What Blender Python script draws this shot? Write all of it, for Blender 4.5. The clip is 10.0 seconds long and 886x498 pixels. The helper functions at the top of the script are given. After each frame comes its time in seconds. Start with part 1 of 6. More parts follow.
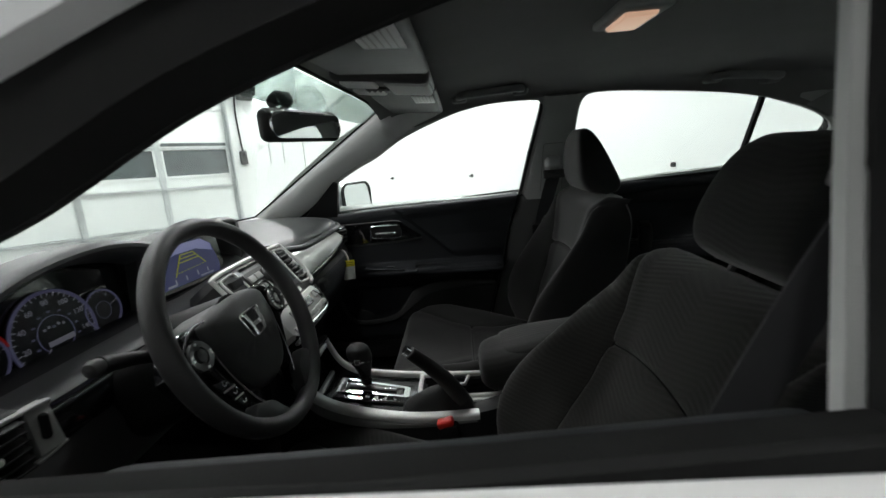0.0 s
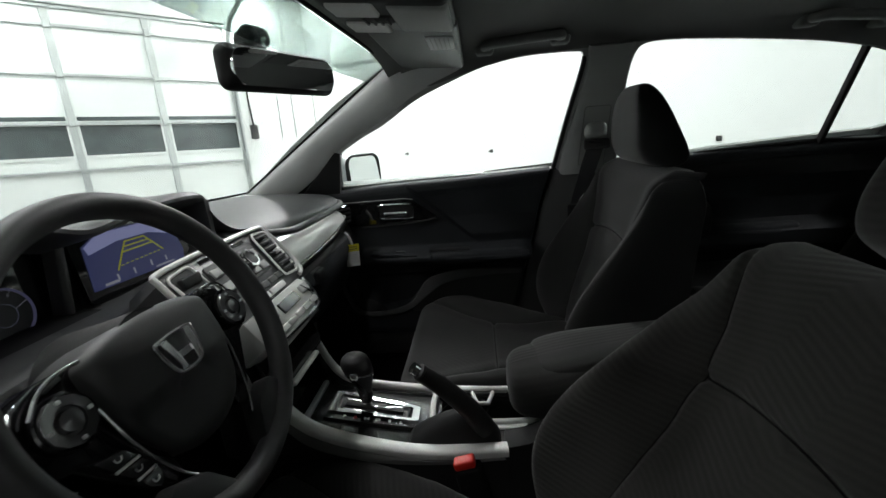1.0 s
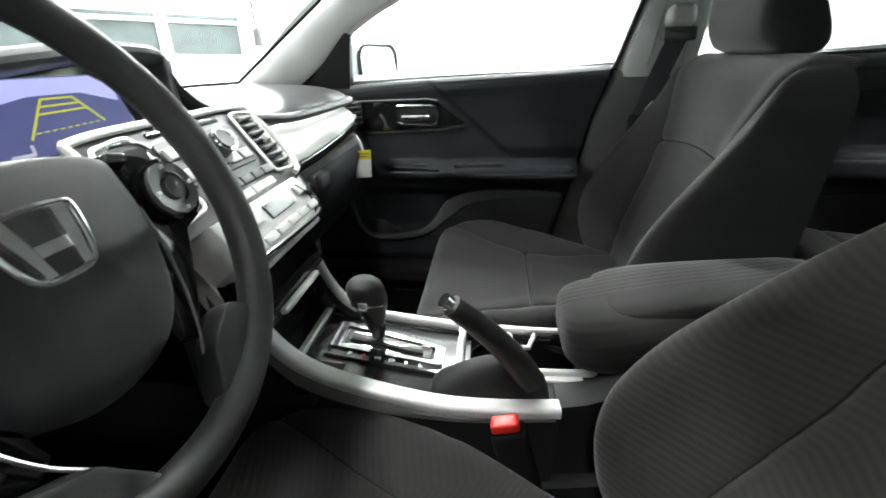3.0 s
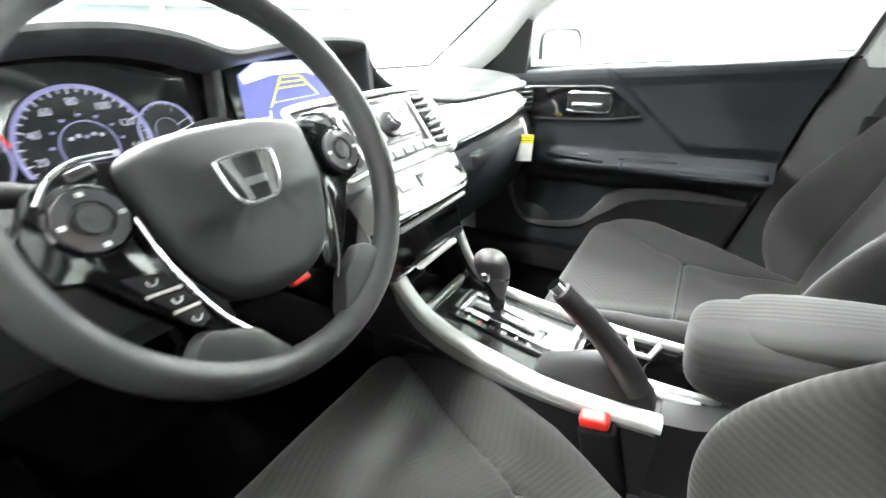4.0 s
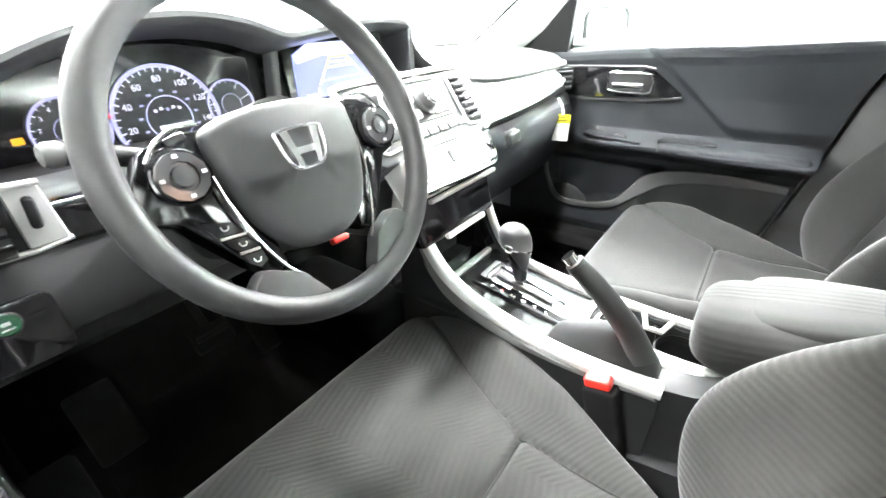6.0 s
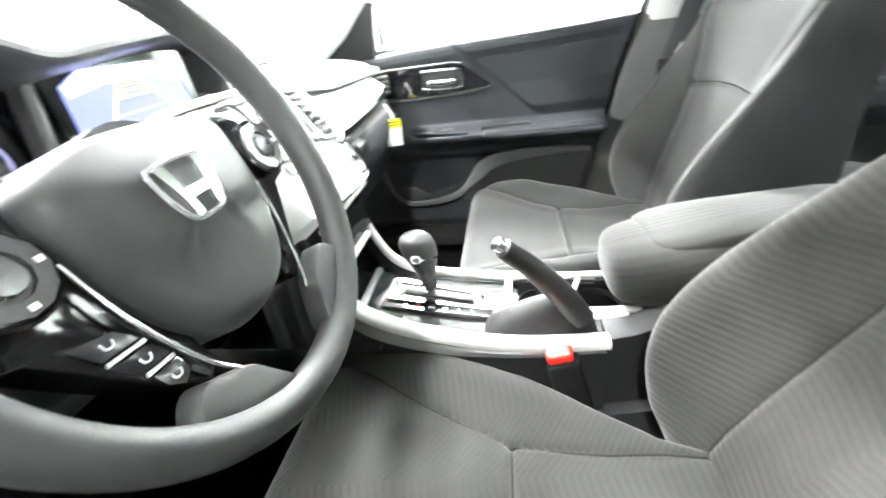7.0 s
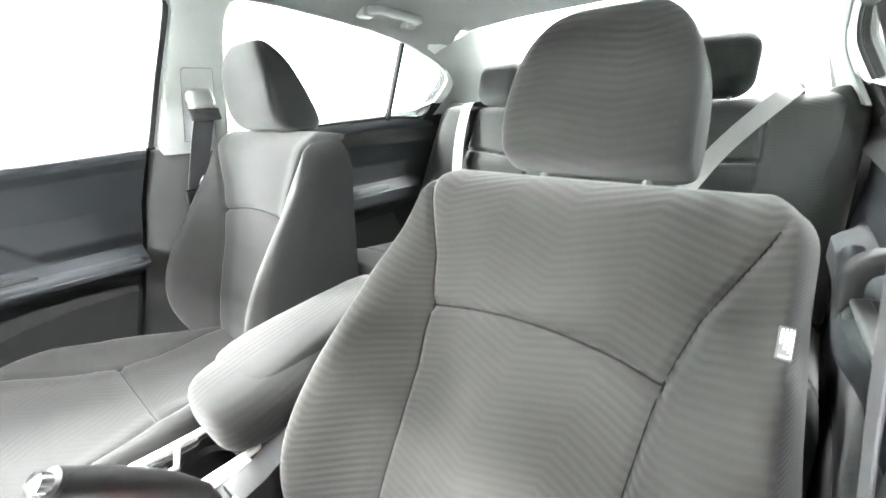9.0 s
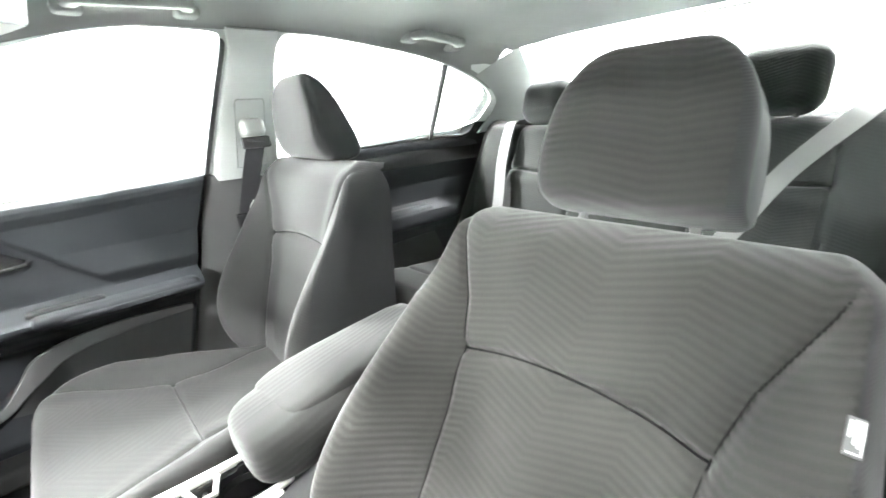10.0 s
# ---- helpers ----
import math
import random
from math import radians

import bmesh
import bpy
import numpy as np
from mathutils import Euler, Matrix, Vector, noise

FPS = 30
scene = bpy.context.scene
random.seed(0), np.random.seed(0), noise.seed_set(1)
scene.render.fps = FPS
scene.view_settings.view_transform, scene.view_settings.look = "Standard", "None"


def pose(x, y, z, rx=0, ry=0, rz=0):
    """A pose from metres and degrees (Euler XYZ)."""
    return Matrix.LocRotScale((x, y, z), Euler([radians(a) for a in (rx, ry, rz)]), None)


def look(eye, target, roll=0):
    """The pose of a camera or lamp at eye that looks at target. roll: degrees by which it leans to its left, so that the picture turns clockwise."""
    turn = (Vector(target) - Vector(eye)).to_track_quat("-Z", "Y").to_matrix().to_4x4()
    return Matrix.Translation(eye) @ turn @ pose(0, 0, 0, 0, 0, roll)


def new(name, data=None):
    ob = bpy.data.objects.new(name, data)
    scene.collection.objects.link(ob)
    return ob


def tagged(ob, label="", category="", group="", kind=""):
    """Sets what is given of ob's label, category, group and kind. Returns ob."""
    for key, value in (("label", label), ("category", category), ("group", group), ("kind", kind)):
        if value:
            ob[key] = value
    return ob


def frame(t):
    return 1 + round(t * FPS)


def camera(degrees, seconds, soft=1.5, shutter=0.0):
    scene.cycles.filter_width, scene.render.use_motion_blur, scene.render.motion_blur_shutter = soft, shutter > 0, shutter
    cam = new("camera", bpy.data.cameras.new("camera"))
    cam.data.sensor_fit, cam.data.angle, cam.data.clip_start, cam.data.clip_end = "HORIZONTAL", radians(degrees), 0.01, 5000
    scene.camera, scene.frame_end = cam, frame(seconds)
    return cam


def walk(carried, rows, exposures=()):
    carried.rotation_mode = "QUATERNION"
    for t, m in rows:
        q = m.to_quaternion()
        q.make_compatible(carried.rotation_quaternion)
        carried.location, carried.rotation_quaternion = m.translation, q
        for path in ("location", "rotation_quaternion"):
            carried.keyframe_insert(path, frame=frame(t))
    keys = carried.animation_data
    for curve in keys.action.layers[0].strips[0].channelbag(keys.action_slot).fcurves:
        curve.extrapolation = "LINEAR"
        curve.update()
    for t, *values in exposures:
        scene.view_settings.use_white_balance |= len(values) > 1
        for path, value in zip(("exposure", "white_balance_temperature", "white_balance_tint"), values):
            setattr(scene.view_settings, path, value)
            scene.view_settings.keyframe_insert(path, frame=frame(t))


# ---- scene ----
cam = camera(92.7, 10.0, shutter=0.4)
PATH = [
    (0, (-0.943, -0.319, 1.122), (1.002, -0.215, 0.669), -4.7),
    (0.5, (-0.815, -0.3, 1.107), (1.117, -0.17, 0.605), -4.7),
    (1, (-0.721, -0.299, 1.087), (1.194, -0.116, 0.541), -4.6),
    (1.5, (-0.671, -0.284, 1.063), (1.233, -0.137, 0.469), -4.6),
    (2, (-0.622, -0.265, 1.036), (1.244, -0.266, 0.314), -2.5),
    (3.5, (-0.533, -0.222, 0.972), (1.176, 0.287, 0.067), -1.2),
    (4, (-0.569, -0.294, 0.988), (0.965, 0.643, 0.112), -2.1),
    (4.5, (-0.603, -0.336, 0.989), (0.751, 0.789, 0.039), -3.2),
    (5, (-0.614, -0.362, 1.005), (0.698, 0.816, 0.06), -2.7),
    (6.5, (-0.6, -0.298, 0.99), (0.933, 0.562, 0.036), -3.1),
    (7, (-0.597, -0.196, 0.97), (1.138, 0.132, 0.032), -7.5),
    (7.5, (-0.593, -0.169, 0.955), (1.114, -0.483, -0.039), -2.1),
    (8, (-0.561, -0.161, 0.961), (0.928, -1.091, 0.002), -1.7),
    (8.5, (-0.559, -0.181, 0.976), (0.756, -1.457, 0.174), -1.2),
    (9, (-0.576, -0.204, 1.012), (0.68, -1.615, 0.357), -2.6),
    (9.5, (-0.586, -0.221, 1.037), (0.702, -1.635, 0.451), -3.0),
    (10, (-0.574, -0.234, 1.049), (0.844, -1.507, 0.441), -3.8),
]
EXPOSURES = [(0, -0.9), (2.2, -0.9), (3.3, 2.1), (4.0, 2.92), (4.5, 3.28), (5.2, 3.65), (6.5, 3.9), (7.0, 3.75), (8.0, 3.76), (8.5, 3.82), (9.0, 3.96), (10.0, 3.82)]
CAR_LEAN = pose(0, 0, 0, 0, -2.6, 0)  # the floor falls away a little under the driver's side
walk(cam, [(t, CAR_LEAN @ look(eye, target, roll)) for t, eye, target, roll in PATH], EXPOSURES)
LAMP, LAMP_NEAR, LAMP_HOOD = 185.0, 54.0, 115.0  # strength of the wall lamps and two added ones, beside car and over bonnet

world = bpy.data.worlds.new("shop_world")
world.use_nodes = True
world.node_tree.nodes["Background"].inputs[0].default_value = (0.9, 1.0, 0.97, 1)
world.node_tree.nodes["Background"].inputs[1].default_value = 0.05
scene.world = world


# ---- materials ----
def material(name, col, rough=0.6, metal=0.0, grain=0.0, gscale=400.0, vary=0.12, vscale=6.0, spec=0.5, coat=0.0, emit=None, emit_strength=0.0):
    """A plain surface with large soft variation, fine grain in colour and relief."""
    m = bpy.data.materials.new(name)
    m.use_nodes = True
    nt = m.node_tree
    b = nt.nodes["Principled BSDF"]
    b.inputs["Roughness"].default_value = rough
    b.inputs["Metallic"].default_value = metal
    b.inputs["Specular IOR Level"].default_value = spec
    b.inputs["Coat Weight"].default_value = coat
    b.inputs["Coat Roughness"].default_value = 0.08
    tc = nt.nodes.new("ShaderNodeTexCoord")
    n1 = nt.nodes.new("ShaderNodeTexNoise")
    n1.inputs["Scale"].default_value = vscale
    n1.inputs["Detail"].default_value = 5
    nt.links.new(tc.outputs["Object"], n1.inputs["Vector"])
    mr = nt.nodes.new("ShaderNodeMapRange")
    mr.inputs["To Min"].default_value, mr.inputs["To Max"].default_value = 1 - vary, 1 + vary
    mr.inputs["From Min"].default_value, mr.inputs["From Max"].default_value = 0.3, 0.7
    nt.links.new(n1.outputs["Fac"], mr.inputs["Value"])
    mix = nt.nodes.new("ShaderNodeVectorMath")
    mix.operation = "SCALE"
    mix.inputs[0].default_value = col[:3]
    nt.links.new(mr.outputs["Result"], mix.inputs["Scale"])
    nt.links.new(mix.outputs["Vector"], b.inputs["Base Color"])
    rr = nt.nodes.new("ShaderNodeMapRange")
    rr.inputs["To Min"].default_value, rr.inputs["To Max"].default_value = max(0.02, rough * 0.85), min(1, rough * 1.15)
    nt.links.new(n1.outputs["Fac"], rr.inputs["Value"])
    nt.links.new(rr.outputs["Result"], b.inputs["Roughness"])
    if grain:
        n2 = nt.nodes.new("ShaderNodeTexNoise")
        n2.inputs["Scale"].default_value = gscale
        n2.inputs["Detail"].default_value = 3
        nt.links.new(tc.outputs["Object"], n2.inputs["Vector"])
        bp = nt.nodes.new("ShaderNodeBump")
        bp.inputs["Strength"].default_value = grain
        bp.inputs["Distance"].default_value = 0.001
        nt.links.new(n2.outputs["Fac"], bp.inputs["Height"])
        nt.links.new(bp.outputs["Normal"], b.inputs["Normal"])
    if emit:
        b.inputs["Emission Color"].default_value = (*emit, 1)
        b.inputs["Emission Strength"].default_value = emit_strength
    return m


def fabric(name, col, axis, slope, period, depth, bend=0.16, shade=0.72):
    """Woven cloth with fine ribs that run in broad zigzags, as car seats have."""
    m = bpy.data.materials.new(name)
    m.use_nodes = True
    nt = m.node_tree
    b = nt.nodes["Principled BSDF"]
    b.inputs["Roughness"].default_value = 0.88
    b.inputs["Specular IOR Level"].default_value = 0.15
    b.inputs["Sheen Weight"].default_value = 0.12
    b.inputs["Sheen Roughness"].default_value = 0.5

    def node(kind, **kw):
        n = nt.nodes.new(kind)
        for k, v in kw.items():
            if k == "operation":
                n.operation = v
        return n

    def math(op, a, c=None):
        n = node("ShaderNodeMath", operation=op)
        for i, v in enumerate((a, c)):
            if v is None:
                continue
            if isinstance(v, (int, float)):
                n.inputs[i].default_value = v
            else:
                nt.links.new(v, n.inputs[i])
        return n.outputs[0]

    tc = node("ShaderNodeTexCoord")
    d = node("ShaderNodeVectorMath", operation="DOT_PRODUCT")
    nt.links.new(tc.outputs["Object"], d.inputs[0])
    d.inputs[1].default_value = axis
    sp = node("ShaderNodeSeparateXYZ")
    nt.links.new(tc.outputs["Object"], sp.inputs[0])
    big = node("ShaderNodeTexNoise")
    big.inputs["Scale"].default_value = 2.2
    nt.links.new(tc.outputs["Object"], big.inputs["Vector"])
    shifted = math("ADD", sp.outputs["X"], math("MULTIPLY", d.outputs["Value"], bend))
    zig = math("PINGPONG", math("ADD", shifted, 5.03), 0.085)
    s = math("ADD", d.outputs["Value"], math("MULTIPLY", zig, slope))
    s = math("ADD", s, math("MULTIPLY", big.outputs["Fac"], 0.02))
    wave = math("MULTIPLY", math("ADD", math("SINE", math("MULTIPLY", s, 6.2832 / period)), 1.0), 0.5)
    thread = node("ShaderNodeTexNoise")
    thread.inputs["Scale"].default_value = 900.0
    nt.links.new(tc.outputs["Object"], thread.inputs["Vector"])
    height = math("ADD", wave, math("MULTIPLY", thread.outputs["Fac"], 0.7))
    bp = node("ShaderNodeBump")
    bp.inputs["Strength"].default_value = depth
    bp.inputs["Distance"].default_value = 0.0016
    nt.links.new(height, bp.inputs["Height"])
    nt.links.new(bp.outputs["Normal"], b.inputs["Normal"])
    soft = node("ShaderNodeTexNoise")
    soft.inputs["Scale"].default_value = 9.0
    soft.inputs["Detail"].default_value = 5
    nt.links.new(tc.outputs["Object"], soft.inputs["Vector"])
    f = math("ADD", math("MULTIPLY", wave, 1 - shade), shade)
    f = math("MULTIPLY", f, math("ADD", math("MULTIPLY", soft.outputs["Fac"], 0.3), 0.85))
    f = math("MULTIPLY", f, math("ADD", math("MULTIPLY", thread.outputs["Fac"], 0.4), 0.8))
    sc = node("ShaderNodeVectorMath", operation="SCALE")
    sc.inputs[0].default_value = col
    nt.links.new(f, sc.inputs["Scale"])
    nt.links.new(sc.outputs["Vector"], b.inputs["Base Color"])
    return m


def glass_material(name, tint):
    m = bpy.data.materials.new(name)
    m.use_nodes = True
    nt = m.node_tree
    nt.nodes.remove(nt.nodes["Principled BSDF"])
    out = nt.nodes["Material Output"]
    tr, gl, fr, mx = (nt.nodes.new(k) for k in ("ShaderNodeBsdfTransparent", "ShaderNodeBsdfGlossy", "ShaderNodeLayerWeight", "ShaderNodeMixShader"))
    pw = nt.nodes.new("ShaderNodeMath")
    pw.operation = "POWER"
    pw.inputs[1].default_value = 4.0
    sm = nt.nodes.new("ShaderNodeMath")
    sm.operation = "MULTIPLY_ADD"
    sm.inputs[1].default_value, sm.inputs[2].default_value = 0.5, 0.03
    tr.inputs[0].default_value = (*tint, 1)
    gl.inputs["Roughness"].default_value = 0.02
    nt.links.new(fr.outputs["Facing"], pw.inputs[0])
    nt.links.new(pw.outputs[0], sm.inputs[0])
    nt.links.new(sm.outputs[0], mx.inputs[0])
    nt.links.new(tr.outputs[0], mx.inputs[1])
    nt.links.new(gl.outputs[0], mx.inputs[2])
    nt.links.new(mx.outputs[0], out.inputs[0])
    return m


def glow(name, col, strength):
    return material(name, (0.02, 0.02, 0.02), 0.4, emit=col, emit_strength=strength, vary=0.0)


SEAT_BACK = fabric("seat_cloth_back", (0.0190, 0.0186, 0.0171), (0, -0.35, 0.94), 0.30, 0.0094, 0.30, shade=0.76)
SEAT_HEAD = fabric("seat_cloth_headrest", (0.0178, 0.0174, 0.0162), (0, -0.35, 0.94), 0.14, 0.0094, 0.24, shade=0.80)
SEAT_PAN = fabric("seat_cloth_cushion", (0.0250, 0.0249, 0.0238), (0.25, 0.95, 0.1), 0.50, 0.0092, 0.20, shade=0.80)
SEAT_FLANK = fabric("seat_cloth_flank", (0.0150, 0.0153, 0.0156), (0, 0, 1), 0.0, 0.003, 0.12, shade=0.95)
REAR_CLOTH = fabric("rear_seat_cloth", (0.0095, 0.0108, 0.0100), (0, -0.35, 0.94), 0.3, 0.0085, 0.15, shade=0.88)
ARM_CLOTH = fabric("armrest_cloth", (0.0145, 0.0145, 0.0138), (0.5, 0.2, 0.8), 0.3, 0.0085, 0.18, shade=0.90)
SEAT_FINE = fabric("seat_cloth_fine", (0.0160, 0.0161, 0.0156), (0, -0.35, 0.94), 0.30, 0.0050, 0.10, shade=0.95)
# seam thread, near black because the crease's shadow is in its colour
SEAM = material("seam_thread_shade", (0.006, 0.006, 0.006), 1.0, spec=0.05)
BLACK = material("black_plastic", (0.013, 0.013, 0.0135), 0.6, spec=0.28, grain=0.25, gscale=900)
SOFT = material("soft_black_dash", (0.052, 0.053, 0.054), 0.5, grain=0.35, gscale=700)
DOORM = material("door_vinyl", (0.0200, 0.0220, 0.0250), 0.62, spec=0.26, grain=0.35, gscale=600)
DOORG = material("door_grey_insert", (0.032, 0.033, 0.033), 0.7, grain=0.3, gscale=800)
LEATHER = material("wheel_urethane", (0.029, 0.029, 0.029), 0.5, grain=0.2, gscale=1200)
PIANO = material("piano_black", (0.010, 0.010, 0.011), 0.09, coat=0.6, vary=0.05)
SILVER = material("satin_silver", (0.64, 0.64, 0.62), 0.32, metal=0.10, vary=0.06)
KNEE = material("knee_panel_grey", (0.046, 0.046, 0.047), 0.55, grain=0.3, gscale=700)
DECK = material("deck_gloss_grey", (0.022, 0.023, 0.023), 0.16, coat=0.5, vary=0.05)
FLANK = material("satin_grey_flank", (0.22, 0.22, 0.215), 0.4, metal=0.2, vary=0.06)
SILVERP = material("silver_plastic", (0.38, 0.38, 0.37), 0.36, metal=0.10, vary=0.06)
CHROME = material("chrome", (0.85, 0.85, 0.86), 0.07, metal=1.0, vary=0.03)
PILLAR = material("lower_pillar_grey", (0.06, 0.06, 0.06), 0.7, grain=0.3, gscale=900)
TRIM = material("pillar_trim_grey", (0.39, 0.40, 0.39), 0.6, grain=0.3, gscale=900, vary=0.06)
# copies of the pillar trim with light and shade put into their colour
TRIM_LIT = material("pillar_trim_grey_lit", (0.70, 0.71, 0.70), 0.65, grain=0.3, gscale=900, vary=0.05)
TRIM_SHADE = material("pillar_trim_grey_shaded", (0.20, 0.205, 0.20), 0.7, grain=0.3, gscale=900, vary=0.06)
HEAD = material("headliner_cloth", (0.165, 0.165, 0.161), 0.95, grain=0.4, gscale=1400, vary=0.08)
CARPET = material("black_carpet", (0.006, 0.006, 0.006), 1.0, spec=0.08, grain=0.8, gscale=1500, vary=0.3, vscale=20)
RUBBER = material("black_rubber", (0.012, 0.012, 0.012), 0.92, spec=0.2, grain=0.2)
PAINT = material("silver_car_paint", (0.74, 0.75, 0.76), 0.26, metal=0.15, coat=0.8, vary=0.04)
# chrome strip: the lamp's reflection is put into a near-white colour
MOULDING = material("chrome_moulding_highlit", (0.88, 0.88, 0.87), 0.28, metal=0.1, coat=0.4, vary=0.04)
BELT = material("grey_webbing", (0.068, 0.070, 0.068), 0.8, grain=0.6, gscale=1500)
BELTD = material("dark_webbing", (0.032, 0.032, 0.035), 0.8, grain=0.6, gscale=1500)
RED = material("red_buckle_plastic", (0.62, 0.02, 0.012), 0.4)
WHITE = material("white_card", (0.82, 0.82, 0.80), 0.6)
YELLOW = material("yellow_card", (0.78, 0.68, 0.02), 0.6)
LABEL = material("grey_label", (0.66, 0.67, 0.67), 0.6)
GREYP = material("mid_grey_plastic", (0.042, 0.042, 0.042), 0.5, grain=0.2)
GLASS = glass_material("window_glass", (0.93, 0.97, 0.95))
BANDGLASS = glass_material("shade_band_glass", (0.62, 0.67, 0.65))
MIRROR = material("mirror_glass", (0.86, 0.88, 0.88), 0.01, metal=1.0, vary=0.0)
AUDIO = material("audio_face_grey", (0.075, 0.075, 0.076), 0.42, metal=0.35, vary=0.05)
LENS = material("clear_grey_button", (0.030, 0.030, 0.032), 0.22, coat=0.5)
STEEL = material("white_door_steel", (0.80, 0.82, 0.81), 0.45, grain=0.15, gscale=150, vary=0.05, vscale=2)
ALU = material("door_aluminium", (0.55, 0.57, 0.57), 0.35, metal=0.6)
DARKGLASS = material("dark_door_window", (0.055, 0.07, 0.072), 0.25, vary=0.2)
WALLP = material("painted_block_wall", (0.83, 0.84, 0.835), 0.7, grain=0.4, gscale=60, vary=0.04, vscale=1.2)
SHOPFLOOR = material("grey_concrete", (0.32, 0.32, 0.31), 0.55, grain=0.5, gscale=40, vary=0.25, vscale=1.5)
CEILP = material("shop_ceiling_paint", (0.45, 0.46, 0.455), 0.8, grain=0.2, gscale=60)
LAMPM = glow("tube_light", (0.99, 1.0, 1.0), LAMP)
# two added lamps out of view, set to brighten the cabin
LAMPN = glow("added_side_light", (0.99, 1.0, 0.99), LAMP_NEAR)
LAMPH = glow("added_bonnet_light", (0.99, 1.0, 1.0), LAMP_HOOD)


# ---- geometry helpers: each returns (vertices, faces) ----
def part(name, geo, mat, parent=None, label="", smooth=True, kind=""):
    me = bpy.data.meshes.new(name)
    me.from_pydata([tuple(v) for v in geo[0]], [], [tuple(f) for f in geo[1]])
    bm = bmesh.new()
    bm.from_mesh(me)
    bmesh.ops.recalc_face_normals(bm, faces=bm.faces)
    bm.to_mesh(me)
    bm.free()
    me.materials.append(mat)
    if smooth:
        me.shade_smooth()
        me.set_sharp_from_angle(angle=radians(38))
    ob = new(name, me)
    if parent is not None:
        ob.parent = parent
    if label:
        ob["label"] = label
    return ob


def thing(name, label, category, m=None, group="", kind=""):
    e = new(name)
    e.empty_display_size = 0.05
    if m is not None:
        e.matrix_basis = m
    return tagged(e, label, category, group, kind)


def join(*geos):
    V, F = [], []
    for v, f in geos:
        k = len(V)
        V += [tuple(p) for p in v]
        F += [tuple(i + k for i in q) for q in f]
    return V, F


def xf(geo, m):
    return [tuple(m @ Vector(p)) for p in geo[0]], geo[1]


def at(geo, x, y, z, rx=0, ry=0, rz=0):
    return xf(geo, pose(x, y, z, rx, ry, rz))


def rbox(sx, sy, sz, r=0.005, seg=3):
    """A box with rounded edges."""
    h = (sx / 2, sy / 2, sz / 2)
    r = min(r, *(0.98 * a for a in h))
    line = [[-a] + [-a + r * k / seg for k in range(1, seg + 1)] + [a - r * k / seg for k in range(seg, 0, -1)] + [a] for a in h]
    V, F, ids = [], [], {}

    def vert(p):
        key = tuple(round(c, 6) for c in p)
        if key not in ids:
            inner = Vector([max(-(h[i] - r), min(h[i] - r, p[i])) for i in range(3)])
            d = Vector(p) - inner
            q = inner + d.normalized() * r if d.length > 1e-9 else Vector(p)
            ids[key] = len(V)
            V.append(tuple(q))
        return ids[key]

    for ax in range(3):
        a, b = [i for i in range(3) if i != ax]
        for s in (-1, 1):
            for i in range(len(line[a]) - 1):
                for j in range(len(line[b]) - 1):
                    q = []
                    for di, dj in ((0, 0), (1, 0), (1, 1), (0, 1)):
                        p = [0, 0, 0]
                        p[ax], p[a], p[b] = s * h[ax], line[a][i + di], line[b][j + dj]
                        q.append(vert(p))
                    F.append(q if s > 0 else q[::-1])
    return V, F


def loft(loops, cap=True, closed=True, ring=False):
    n = len(loops[0])
    V = [tuple(p) for lp in loops for p in lp]
    F = []
    m = len(loops)
    for i in range(m if ring else m - 1):
        for j in range(n if closed else n - 1):
            a, b = i * n + j, i * n + (j + 1) % n
            c, d = ((i + 1) % m) * n + (j + 1) % n, ((i + 1) % m) * n + j
            F.append((a, b, c, d))
    if cap and closed and not ring:
        F.append(tuple(range(n))[::-1])
        F.append(tuple((m - 1) * n + j for j in range(n)))
    return V, F


def smooth_path(pts, n=8, closed=False):
    """A Catmull-Rom curve through the points."""
    P = [Vector(p) for p in pts]
    k = len(P)
    out = []
    for i in range(k if closed else k - 1):
        if closed:
            a, b, c, d = P[i - 1], P[i], P[(i + 1) % k], P[(i + 2) % k]
        else:
            a, b, c, d = P[max(i - 1, 0)], P[i], P[i + 1], P[min(i + 2, k - 1)]
        for j in range(n):
            t = j / n
            out.append(0.5 * (2 * b + (c - a) * t + (2 * a - 5 * b + 4 * c - d) * t * t + (3 * b - a - 3 * c + d) * t ** 3))
    if not closed:
        out.append(P[-1])
    return out


def sweep(pts, section, closed=False, up=(0, 0, 1), cap=True):
    """Sweeps a section, given as (side, up) pairs or a function of the way along, down a path."""
    P = [Vector(p) for p in pts]
    loops = []
    n = len(P)
    for i, p in enumerate(P):
        t = (P[(i + 1) % n] - P[i - 1]) if closed else (P[min(i + 1, n - 1)] - P[max(i - 1, 0)])
        t.normalize()
        u = Vector(up)
        side = t.cross(u)
        if side.length < 1e-3:
            side = t.cross(Vector((1, 0, 0.1)))
        side.normalize()
        w = side.cross(t)
        sec = section(i / max(1, n - 1)) if callable(section) else section
        loops.append([p + side * a + w * b for a, b in sec])
    return loft(loops, cap=cap, ring=closed)


def circle(r, n=10, ry=None):
    ry = r if ry is None else ry
    return [(r * math.cos(2 * math.pi * k / n), ry * math.sin(2 * math.pi * k / n)) for k in range(n)]


def roundrect(w, h, r, n=4):
    out = []
    for cx, cy, a0 in ((w / 2 - r, h / 2 - r, 0), (-w / 2 + r, h / 2 - r, 90), (-w / 2 + r, -h / 2 + r, 180), (w / 2 - r, -h / 2 + r, 270)):
        for k in range(n + 1):
            a = radians(a0 + 90 * k / n)
            out.append((cx + r * math.cos(a), cy + r * math.sin(a)))
    return out


